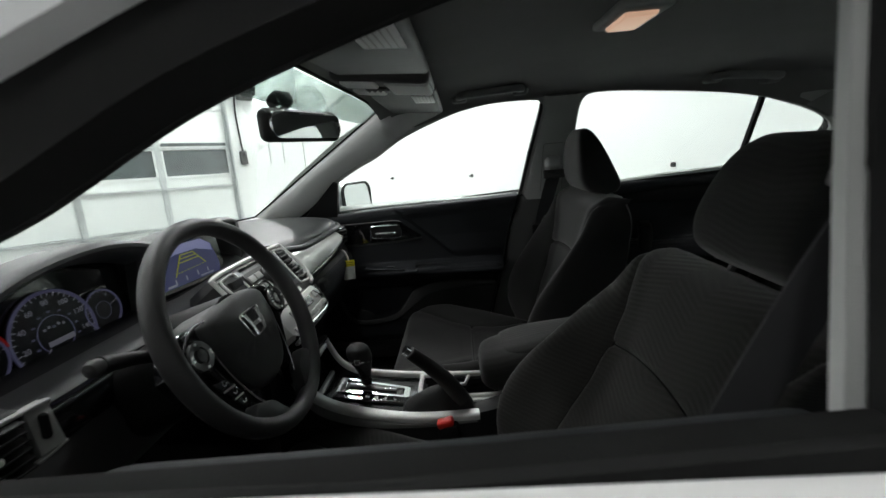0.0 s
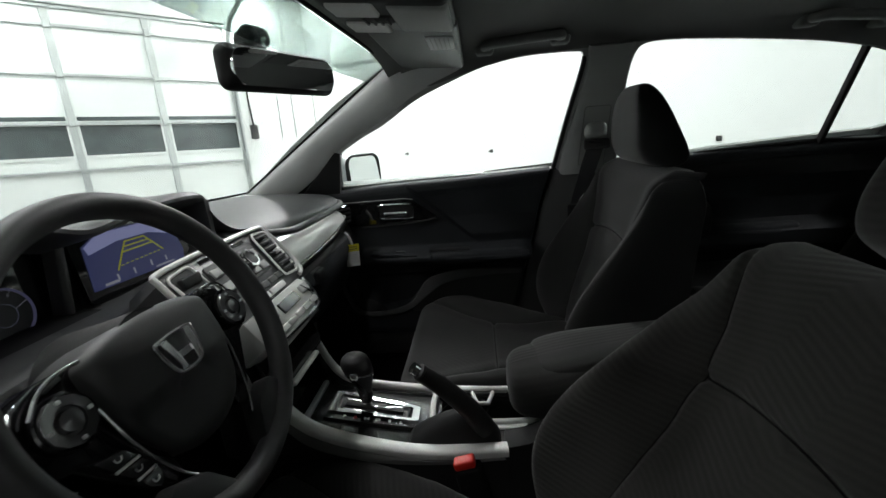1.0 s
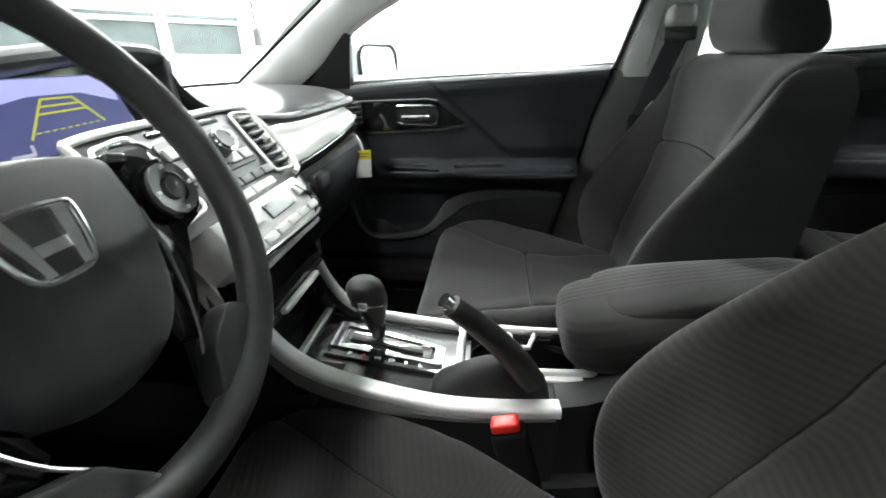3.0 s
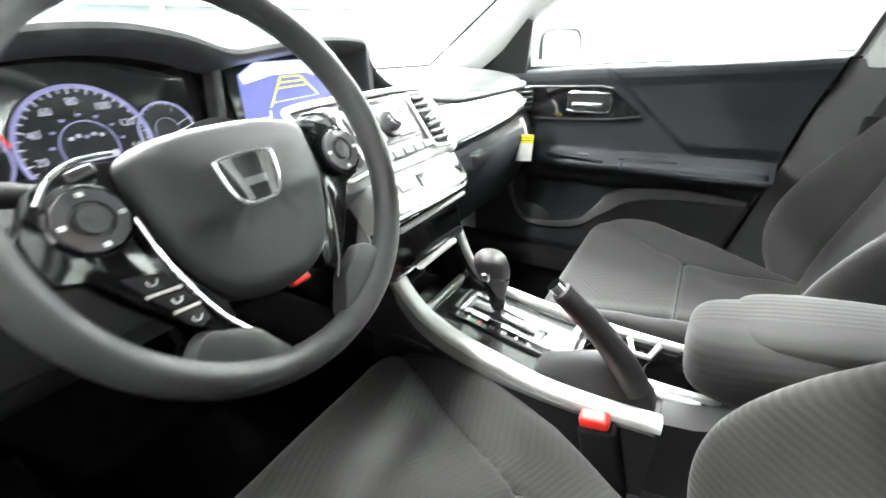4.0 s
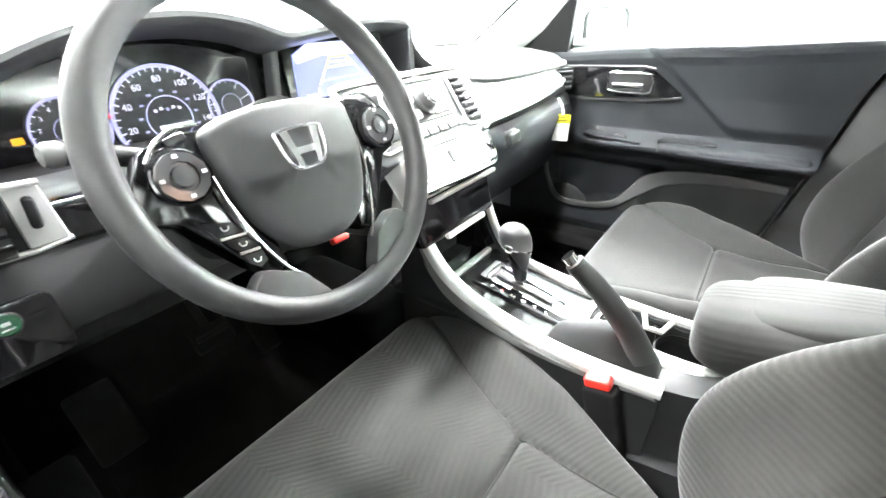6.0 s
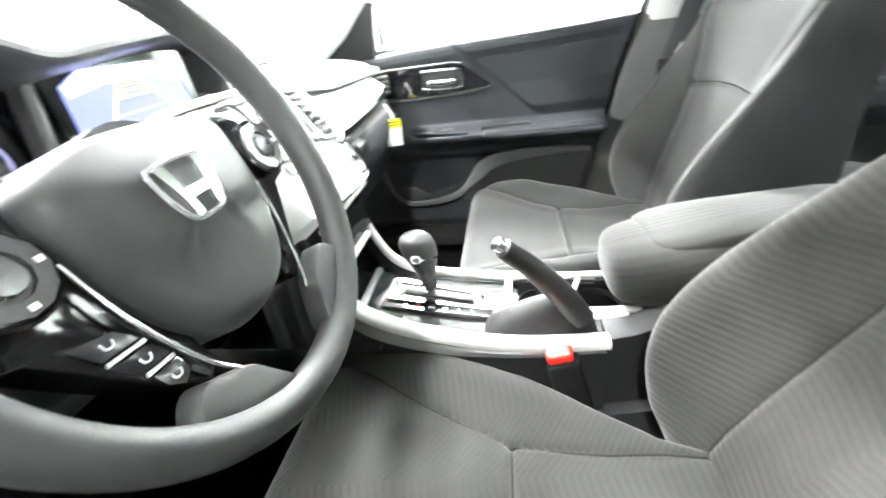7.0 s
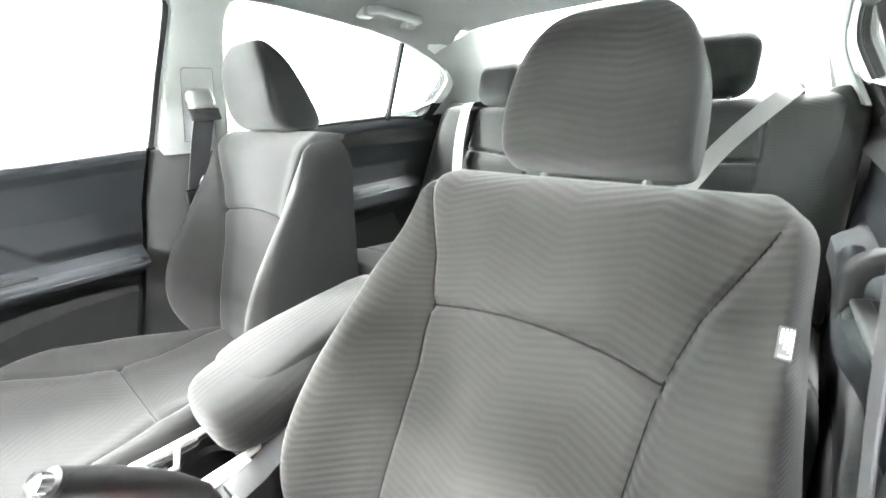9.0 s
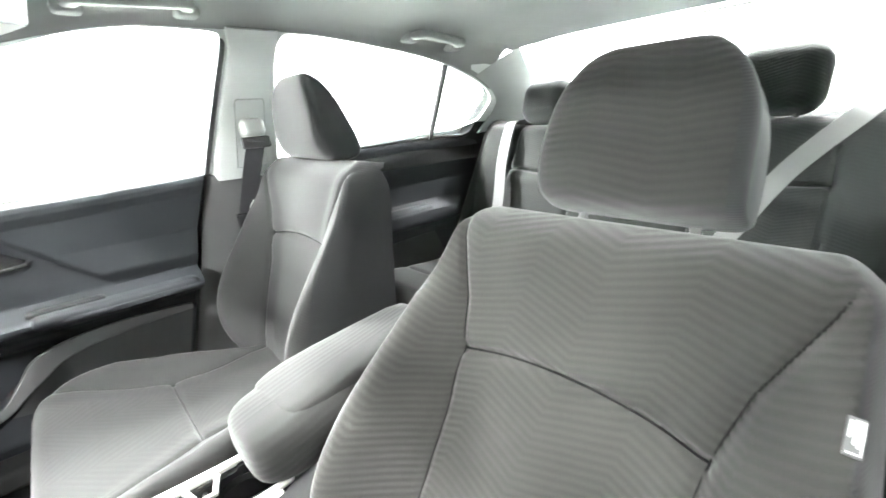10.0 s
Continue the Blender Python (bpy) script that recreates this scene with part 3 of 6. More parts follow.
for nm, fn in (("windscreen", wind), ("rear_window", back)):
    o = part(nm, shell(fn, lambda u, v, fn=fn: fn(u, v, 0.006), span(-1, 1, 25), span(0, 1, 13)), GLASS, body, "clear car glass")
    o.visible_shadow = False
    rim = [fn(u, 0) for u in span(-1, 1, 15)] + [fn(1, v) for v in span(0.1, 1, 8)] + [fn(u, 1) for u in span(0.9, -1, 14)] + [fn(-1, v) for v in span(0.9, 0.1, 8)]
    part("glass_seal", tube(rim, 0.0035, 8, True), RUBBER if nm == "windscreen" else TRIM, body, "black glass edge" if nm == "windscreen" else "")
# rear pillar trim: the pillar grey with shade put into its colour
QUARTER = [(-1.48, 1.176), (-1.54, 1.146), (-1.590, 1.112), (-1.612, 1.078), (-1.596, 1.030), (-1.556, 0.966)]
for s in (1, -1):
    rows = []
    for (a, b), v in zip(QUARTER, (-0.02, 0.16, 0.32, 0.46, 0.66, 0.95)):
        w, g = Vector(lean(s, a, b, -0.002)), Vector(back(s * 0.985, v, -0.003))
        rows.append([w + Vector((s * 0.010, 0, 0))] + [w.lerp(g, f) + Vector((-s * 0.8, 0.5, 0.2)) * 0.016 * math.sin(math.pi * f) for f in span(0, 1, 10)])
    fine = [list(row) for row in zip(*[smooth_path(list(c), 5) for c in zip(*rows)])]
    part("quarter_trim", loft(fine, closed=False), TRIM_SHADE, body, "grey rear pillar trim, coloured darker for the shade on it")
for s, hole, nm in ((1, FRONT_OPEN, "passenger_window"), (1, REAR_OPEN, "rear_side_window"), (-1, REAR_OPEN, "rear_side_window")):
    o = part(nm, plate(inset(hole, 0.012), [], lambda a, b, d, s=s: lean(s, a, b, d), 0.022, 0.026), GLASS, body, "clear car window glass")
    o.visible_shadow = False

o = part("shade_band", shell(lambda u, v: wind(u, v, -0.004), lambda u, v: wind(u, v, -0.002), span(-0.99, 0.99, 25), span(0.005, 0.115, 7)), BANDGLASS, body, "grey tinted shade band along the top of the windscreen")
o.visible_shadow = False

# rounded trim along the windscreen pillars, the light on it put into a paler colour
for s in (1, -1):
    lp = []
    for (a, b), v in zip(((0.40, 0.872), (0.30, 0.925), (0.20, 0.995), (0.142, 1.042), (0.06, 1.086), (-0.018, 1.120), (-0.135, 1.186), (-0.289, 1.242)), (1.03, 0.86, 0.70, 0.58, 0.44, 0.30, 0.12, 0.0)):
        w, g = Vector(lean(s, a, b, 0.004)), Vector(wind(s, v, -0.004))
        lp.append([w + (g - w) * f + Vector((-s * 0.72, -0.30, 0.30)) * 0.034 * math.sin(math.pi * f) ** 0.75 for f in span(0, 1, 13)])
    fine = [[p for p in row] for row in zip(*[smooth_path(list(c), 7) for c in zip(*lp)])]
    part("pillar_trim", loft(fine, closed=False), TRIM_LIT, body, "grey windscreen pillar trim, coloured paler for the light on it")

# floor, firewall, bulkhead, parcel shelf, bonnet, boot
part("floor_pan", at(rbox(1.46, 3.3, 0.06, 0.01, 1), 0, -0.60, 0.22), CARPET, body, "black carpet floor")
part("firewall", at(rbox(1.50, 0.06, 0.62, 0.01, 1), 0, 0.86, 0.52), BLACK, body)
part("toe_board", at(rbox(1.40, 0.40, 0.03, 0.01, 1), 0, 0.74, 0.36, 48), CARPET, body, "sloping carpet below the dashboard")
part("tunnel", at(rbox(0.20, 2.6, 0.16, 0.06), 0, -0.6, 0.30), CARPET, body)
part("parcel_shelf", at(rbox(1.24, 0.46, 0.03, 0.01), 0, -1.86, 0.965), CARPET, body, "black cloth parcel shelf")
part("boot_wall", at(rbox(1.46, 0.04, 0.75, 0.01, 1), 0, -2.1, 0.58), BLACK, body)
part("bonnet", shell(lambda u, v: (u * 0.80, v, 0.925 - 0.20 * ((v - 0.6) / 1.1) ** 2 - 0.06 * u ** 4), lambda u, v: (u * 0.80, v, 0.84 - 0.20 * ((v - 0.6) / 1.1) ** 2), span(-1, 1, 17), span(0.72, 1.75, 14)), PAINT, body, "silver painted bonnet")
part("boot_lid", shell(lambda u, v: (u * 0.74, v, 0.985 - 0.05 * u ** 4 - 0.1 * max(0, (-2.1 - v)) ** 2), lambda u, v: (u * 0.74, v, 0.90), span(-1, 1, 13), span(-2.05, -2.6, 8)), PAINT, body, "silver painted boot lid")
part("nose", at(rbox(1.62, 0.30, 0.52, 0.10), 0, 1.72, 0.50), PAINT, body)
part("tail", at(rbox(1.56, 0.30, 0.58, 0.10), 0, -2.52, 0.58), PAINT, body)
for x in (-0.78, 0.78):
    for y in (1.12, -1.66):
        w = part("wheel", at(lathe([(0.0, -0.09), (0.20, -0.09), (0.30, -0.085), (0.325, -0.05), (0.325, 0.05), (0.30, 0.085), (0.20, 0.09), (0, 0.09)], 36), x, y, 0.325 - 0.0454 * x, 0, 90, 0), RUBBER, body, "black tyre")
        part("rim", at(lathe([(0, 0.0), (0.19, 0.0), (0.21, 0.012), (0.19, 0.02), (0.06, 0.03), (0, 0.03)], 24), x + math.copysign(0.085, x), y, 0.325 - 0.0454 * x, 0, math.copysign(90, x), 0), SILVER, w)

# ---- doors ----
def door_x(y, z):
    """Depth of the door's inner panel into the cabin; it rounds over at the window sill."""
    x = lerp(z, [0.34, 0.45, 0.60, 0.64, 0.70, 0.80, 0.88], [0.700, 0.700, 0.695, 0.690, 0.690, 0.698, 0.692])
    d = belt(y) + 0.006 - z
    if d < 0.05:
        x = lerp(d, [0, 0.003, 0.009, 0.018, 0.03, 0.05], [0.716, 0.702, 0.692, 0.687, 0.686, x])
    return x


def front_door(s):
    d = thing("front_door", "black vinyl inner door panel with grey pocket and chrome handle" if s > 0 else "black vinyl driver's door panel with the window wound down", "car door", group="front doors of the car")

    def face(y, z):
        x = door_x(y, z)
        front_edge = step(y, -0.02, -0.20)
        # soft swell of the upper panel, behind a slanting crease
        crease = y + 0.047 + (0.912 - z) * 1.12
        x -= 0.012 * step(-crease, 0.0, 0.02) * step(z, 0.70, 0.74)
        # arm ledge
        arm = step(z, 0.625, 0.665) * (1 - step(z, 0.672, 0.705))
        arm *= step(y, 0.14, 0.06) * 1.0
        x -= ((0.055 + 0.02 * step(-y, 0.1, 0.2)) if s > 0 else 0.034) * arm
        # lower pocket: a raised bow that runs up and back
        lip = lerp(y, [-0.55, -0.30, -0.15, -0.085, -0.03, 0.10, 0.16, 0.20, 0.24], [0.610, 0.605, 0.585, 0.535, 0.485, 0.462, 0.47, 0.56, 0.63])
        inside = step(z, lip - 0.012, lip + 0.004) * (1 - step(z, 0.585, 0.615)) * step(y, -0.16, -0.12) * (1 - step(y, 0.17, 0.20))
        x += 0.035 * inside
        x -= 0.020 * (1 - step(z, lip - 0.02, lip)) * step(z, 0.36, 0.40)
        return (s * x, y, z)

    def place(u, v):
        z = 0.345
        for k in range(3):
            y = 0.33 + (door_end(z) - 0.33) * u
            z = belt(y) + 0.006 + (0.345 - belt(y) - 0.006) * v
        return y, z

    part("panel", shell(lambda u, v: face(*place(u, v)), lambda u, v: (s * 0.745, *place(u, v)), span(0, 1, 150), [v * (0.35 + 0.65 * v) for v in span(0, 1, 130)]), DOORM, d)
    # gloss insert with the handle
    ins = [(0.215, 0.842), (0.20, 0.862), (-0.045, 0.866), (-0.075, 0.860), (-0.150, 0.803), (-0.14, 0.795), (0.10, 0.785), (0.20, 0.79)]
    part("gloss_insert", plate(ins, [], lambda a, b, e: (s * (door_x(a, b) - e), a, b), -0.005, 0.007), PIANO, d, "gloss black insert")
    part("insert_strip", sweep([(s * (door_x(y, 0.865) - 0.008), y, z) for y, z in ((0.215, 0.855), (0.195, 0.867), (0.0, 0.870), (-0.045, 0.871), (-0.075, 0.866))], roundrect(0.003, 0.0026, 0.001)), SILVERP, d, "silver strip above the insert")
    part("lower_strip", sweep([(s * (door_x(y, 0.78) - 0.006), y, z) for y, z in ((0.2, 0.783), (0.1, 0.778), (-0.06, 0.784), (-0.15, 0.795))], roundrect(0.005, 0.006, 0.002)), DOORG, d)
    cup = part("handle_cup", plate([(0.045, 0.852), (0.04, 0.806), (-0.07, 0.802), (-0.075, 0.842), (-0.065, 0.852)], [], lambda a, b, e: (s * (door_x(a, b) - e), a, b), 0.0, 0.010), BLACK, d, "black door handle recess")
    part("bezel", tube([(s * (door_x(a, b) - 0.011), a, b) for a, b in ((0.045, 0.85), (0.043, 0.808), (0.03, 0.804), (-0.055, 0.801), (-0.07, 0.805), (-0.076, 0.83), (-0.07, 0.85), (-0.055, 0.854), (0.03, 0.854))], 0.0028, 6, True), CHROME, cup)
    part("lever", at(rbox(0.014, 0.085, 0.016, 0.006), s * (door_x(0, 0.83) - 0.022), -0.014, 0.822), CHROME, cup, "chrome door lever")
    # arm pad, pull cup and switch plate
    ax = 0.0 if s > 0 else 0.034
    part("arm_pad", at(rbox(0.075, 0.33, 0.030, 0.014), s * (0.655 + ax), -0.29, 0.674), DOORM, d)
    part("pull_rim", at(rbox(0.034, 0.14, 0.008, 0.004), s * (0.662 + ax), -0.19, 0.690), BLACK, d)
    part("pull_recess", at(rbox(0.022, 0.125, 0.004, 0.002), s * (0.662 + ax), -0.19, 0.6930), BLACK, d)
    if s > 0:
        part("switch_plate", at(rbox(0.05, 0.16, 0.008, 0.004), 0.662, 0.0, 0.685, 4), DOORM, d, "dark window switch plate")
        part("switch", at(rbox(0.014, 0.032, 0.007, 0.003), 0.660, -0.02, 0.690), GREYP, d)
    else:
        plate_m = pose(-0.690, 0.0, 0.689, 4, 0, 0)
        sp = part("switch_plate", xf(slab([(-0.030, -0.13), (0.032, -0.13), (0.037, -0.06), (0.036, 0.05), (0.026, 0.10), (0.0, 0.125), (-0.030, 0.13)], -0.006, 0.004, 0.003), plate_m), PIANO, d, "gloss black window switch plate")
        for k in range(4):
            sx, sy = -0.014 + 0.024 * (k % 2), 0.055 - 0.042 * (k // 2)
            part("switch", xf(at(rbox(0.017, 0.030, 0.011, 0.004), sx, sy, 0.007, -8), plate_m), BLACK, sp)
            part("switch_edge", xf(at(rbox(0.015, 0.004, 0.003, 0.001, 1), sx, sy - 0.012, 0.0135, -8), plate_m), SILVERP, sp)
        part("mirror_knob", xf(at(lathe([(0, 0), (0.013, 0), (0.012, 0.008), (0.007, 0.011), (0, 0.011)], 24), 0.0, 0.092, 0.004), plate_m), BLACK, sp)
    # grey bow of the lower pocket
    bow = smooth_path([(s * 0.676, 0.205, 0.605), (s * 0.672, 0.195, 0.54), (s * 0.666, 0.15, 0.470), (s * 0.664, 0.06, 0.463), (s * 0.664, -0.03, 0.485), (s * 0.664, -0.085, 0.535), (s * 0.666, -0.13, 0.575), (s * 0.668, -0.21, 0.597), (s * 0.668, -0.34, 0.604), (s * 0.672, -0.43, 0.60)], 6)
    part("pocket_rim", sweep(bow, lambda t: [(b, a) for a, b in roundrect(0.010, lerp(t, [0, 0.25, 0.5, 0.62, 0.8, 1], [0.014, 0.016, 0.024, 0.048, 0.034, 0.016]), 0.004)], up=(s * 1.0, 0.0, 0.0)), PILLAR, d, "grey moulded rim of the door pocket")
    part("lower_insert", plate([(-0.12, 0.560), (-0.20, 0.587), (-0.34, 0.596), (-0.43, 0.590), (-0.395, 0.46), (-0.2, 0.44), (-0.04, 0.465)], [], lambda a, b, e: (s * (0.680 - e), a, b), 0.0, 0.006), DOORG, d)
    part("speaker_grille", at(lathe([(0, 0), (0.085, 0), (0.09, 0.004), (0.08, 0.010), (0.0, 0.012)], 32), s * 0.70, 0.14, 0.42, 0, -90 * s, 0), BLACK, d)
    # sail panel of the outside mirror
    part("sail_panel", plate([(0.312, 0.900), (0.174, 0.905), (0.142, 1.034), (0.160, 1.040)], [], lambda a, b, e: lean(s, a, b, e), -0.012, 0.018), BLACK, d, "black sail panel below the windscreen pillar")
    return d


def rear_door(s):
    d = thing("rear_door", "dark vinyl rear door panel with armrest and pull cup", "car door", group="rear doors of the car")

    def face(y, z):
        x = door_x(y, z) - 0.02 * step(-y, 1.2, 1.6)
        x -= 0.055 * step(z, 0.62, 0.66) * (1 - step(z, 0.70, 0.735)) * step(y, -1.5, -1.4) * (0.25 + 0.65 * step(y, -0.78, -0.96))
        return (s * x, y, z)

    def high(y, v):
        w = v * (0.35 + 0.65 * v)
        return belt(y) + 0.006 + (0.36 - belt(y) - 0.006) * w

    part("panel", shell(lambda y, v: face(y, high(y, v)), lambda y, v: (s * 0.745, y, high(y, v)), span(-0.74, -1.62, 60), span(0, 1, 80)), DOORM, d)
    part("arm_pad", at(rbox(0.080, 0.36, 0.045, 0.018), s * 0.684, -1.12, 0.700), DOORM, d, "dark padded armrest")
    part("pull_rim", at(rbox(0.050, 0.19, 0.012, 0.005), s * 0.680, -0.895, 0.724, 0, 0, -s * 5), GREYP, d)
    part("pull_recess", at(rbox(0.028, 0.08, 0.004, 0.002), s * 0.686, -0.935, 0.7305, 0, 0, -s * 5), BLACK, d)
    part("pull_grip", sweep(smooth_path([(s * 0.655, -1.0, 0.69), (s * 0.647, -1.0, 0.735), (s * 0.650, -1.0, 0.762), (s * 0.668, -1.005, 0.778), (s * 0.700, -1.01, 0.784)]), roundrect(0.03, 0.05, 0.012), up=(0.0, 1.0, 0.0)), BLACK, d)
    part("lower_insert", plate([(-0.80, 0.58), (-1.40, 0.60), (-1.40, 0.46), (-0.85, 0.44)], [], lambda a, b, e: (s * (0.696 - e), a, b), 0.0, 0.006), DOORG, d)
    return d


for s in (1, -1):
    front_door(s)
    rear_door(s)

# outside mirrors
for s in (1, -1):
    mi = thing("side_mirror", "outside mirror in a dark housing beside the front window", "mirror", group="outside mirrors")
    cx, cy, cz = s * 0.918, 0.150, 0.948
    part("housing", at(rbox(0.205, 0.12, 0.150, 0.05, 5), cx + s * 0.032, cy + 0.052, cz, 0, 0, -30 * s), PAINT, mi, "silver painted mirror housing")
    part("frame", xf(sweep([(a, 0, b) for a, b in roundrect(0.178, 0.130, 0.035, 6)], circle(0.0055, 6), True, up=(0, 1, 0)), pose(cx, cy - 0.008, cz, 0, 0, -28 * s)), BLACK, mi, "black mirror rim")
    part("glass", xf(plate(roundrect(0.173, 0.125, 0.035, 6), [], lambda a, b, e: (a, e, b), -0.004, 0.006), pose(cx, cy - 0.010, cz, -4, 0, -25 * s)), MIRROR, mi, "silvered mirror glass")
    part("arm", at(rbox(0.12, 0.06, 0.05, 0.02), s * 0.80, cy + 0.07, 0.905), BLACK, mi)


# ---- front seats ----
SEAM_H = [-0.05, 0.0, 0.10, 0.18, 0.25, 0.29, 0.335, 0.40, 0.475, 0.53]
SEAM_X = [0.128, 0.129, 0.130, 0.131, 0.134, 0.137, 0.141, 0.158, 0.193, 0.212]


# how far the side bolsters stand out of the backrest, by height
SWELL_H = [-0.06, -0.03, 0.03, 0.09, 0.155, 0.21, 0.29, 0.365, 0.42, 0.50]
SWELL = [0.020, 0.052, 0.102, 0.128, 0.132, 0.121, 0.088, 0.052, 0.024, 0.004]
SWELL_EVEN = [lerp(-0.06 + 0.07 * k, SWELL_H, SWELL) for k in range(9)]


def swell_at(h):
    """The bolster's height as a smooth curve."""
    q = max(0.0, min(1.0, (h + 0.06) / 0.56)) * (len(SWELL_EVEN) - 1)
    i = min(int(q), len(SWELL_EVEN) - 2)
    t = q - i
    a, b, c, d = SWELL_EVEN[max(i - 1, 0)], SWELL_EVEN[i], SWELL_EVEN[i + 1], SWELL_EVEN[min(i + 2, len(SWELL_EVEN) - 1)]
    return 0.5 * (2 * b + (c - a) * t + (2 * a - 5 * b + 4 * c - d) * t * t + (3 * b - a - 3 * c + d) * t ** 3)


def back_half(h):
    w = lerp(h, [-0.06, 0.02, 0.12, 0.22, 0.32, 0.42, 0.53], [0.222, 0.248, 0.266, 0.258, 0.243, 0.231, 0.224])
    if h > 0.47:
        w -= 0.026 * ((h - 0.47) / 0.06) ** 2.6
    return w


def arch(x):
    return 0.333 + 0.015 * max(0.0, 1 - (x / 0.141) ** 2)


def back_front(u, h):
    w = back_half(h)
    x = w * math.copysign(1 - (1 - abs(u)) ** 1.0, u)
    ax = abs(x)
    seam = lerp(h, SEAM_H, SEAM_X)
    swell = swell_at(h)
    mid = (seam + w) / 2 + 0.022
    n = swell * bump(ax, mid, 0.058)
    n += lerp(h, [-0.06, 0.0, 0.06, 0.12, 0.19, 0.26, 0.34], [0.020, 0.034, 0.036, 0.034, 0.024, 0.010, 0.0]) * (1 - step(ax, seam, mid + 0.02))
    edge = max(0.0, (abs(u) - 0.91) / 0.09)
    n -= 0.045 * edge ** 2.4
    top = max(0.0, (h - 0.475) / 0.055)
    n -= 0.045 * top ** 2.4
    n -= 0.0068 * bump(ax, seam, 0.0052)
    if ax < seam + 0.004:
        n -= 0.0085 * bump(h, arch(x), 0.0060)
        n += 0.003 * bump(h, arch(x) - 0.034, 0.026) + 0.002 * bump(h, arch(x) + 0.026, 0.02)
    n += 0.002 * bump(ax, seam - 0.022, 0.016) + 0.002 * bump(ax, seam + 0.022, 0.016)
    n += 0.0012 * noise.noise((x * 9, h * 9, 1.7))
    return (x, n, h)


def back_rear(u, h):
    w = back_half(h)
    e = abs(u) ** 5
    top = max(0.0, (h - 0.44) / 0.09)
    return (w * u * 0.985, min(-0.130 + 0.030 * e + 0.030 * top ** 2, back_front(u, h)[1] - 0.016), h)


PAN_Y = [0.12, 0.08, 0.024, -0.059, -0.183, -0.30, -0.45]
PAN_X = [0.262, 0.250, 0.224, 0.183, 0.132, 0.124, 0.122]


def pan_half(y):
    return lerp(y, [-0.45, -0.36, -0.32, -0.28, -0.24, -0.20, -0.15, -0.09, -0.02, 0.035, 0.07, 0.095, 0.11, 0.12], [0.135, 0.155, 0.178, 0.202, 0.230, 0.258, 0.277, 0.289, 0.293, 0.286, 0.274, 0.258, 0.242, 0.225])


def pan_top(u, t):
    """t runs from the rear (0) over the seat to below its front edge (1)."""
    if t < 0.88:
        y, drop = -0.45 + (0.535) * t / 0.88, 0.0
    else:
        a = (t - 0.88) / 0.12 * 1.9
        y = 0.085 + 0.035 * math.sin(min(a, math.pi / 2))
        drop = 0.035 * (1 - math.cos(min(a, math.pi / 2))) + 0.035 * max(0, a - math.pi / 2) / 0.33
    w = pan_half(y)
    x = w * u
    ax = abs(x)
    seam = lerp(-y, [-v for v in PAN_Y], PAN_X)
    z = lerp(y, [-0.45, -0.30, -0.15, 0.0, 0.085], [0.462, 0.470, 0.482, 0.500, 0.505])
    z += lerp(y, [-0.45, -0.2, -0.08, 0.02, 0.1], [0.028, 0.042, 0.042, 0.026, 0.006]) * bump(ax, (seam + w) / 2 + 0.01, 0.045)
    z -= 0.055 * max(0.0, (abs(u) - 0.84) / 0.16) ** 2.4
    z -= 0.006 * bump(ax, seam, 0.0045)
    if ax < seam:
        z -= 0.009 * bump(y, -0.183, 0.005)
        z += 0.003 * bump(y, -0.150, 0.024) + 0.003 * bump(y, -0.216, 0.024)
    z += 0.002 * bump(ax, seam - 0.022, 0.016) + 0.002 * bump(ax, seam + 0.022, 0.016)
    z += 0.0015 * noise.noise((x * 8, y * 8, 4.1))
    return (x, y, z - drop)


def pan_under(u, t):
    x, y, z = pan_top(u, t)
    return (x * 0.97, y * 0.97 - 0.005, 0.385 if t < 0.93 else 0.405)


HEAD_PROFILE = [(-0.055, 0.541), (-0.018, 0.553), (0.002, 0.584), (0.006, 0.627), (0.003, 0.684), (-0.006, 0.716), (-0.019, 0.730), (-0.036, 0.727), (-0.050, 0.706), (-0.070, 0.664), (-0.090, 0.620), (-0.106, 0.584), (-0.110, 0.562), (-0.100, 0.546), (-0.080, 0.541)]


def headrest_geo(profile, wb, wt, h0, h1):
    ring = smooth_path([(0, n, h) for n, h in profile], 5, True)
    cn = sum(p.y for p in ring) / len(ring)
    ch = sum(p.z for p in ring) / len(ring)
    loops = []
    for u in (-1, -0.985, -0.95, -0.88, -0.78, -0.6, -0.3, 0, 0.3, 0.6, 0.78, 0.88, 0.95, 0.985, 1):
        k = lerp(abs(u), [0, 0.6, 0.78, 0.88, 0.95, 0.985, 1.0], [1, 1, 0.985, 0.945, 0.85, 0.74, 0.58])
        lp = []
        for p in ring:
            f = (p.z - h0) / (h1 - h0)
            f = max(0, min(1, f))
            w = wb * math.sqrt(1 - wt * f ** 4.5)
            lp.append((u * w, cn + (p.y - cn) * k, ch + (p.z - ch) * (0.72 + 0.28 * k)))
        loops.append(lp)
    return loft(loops)


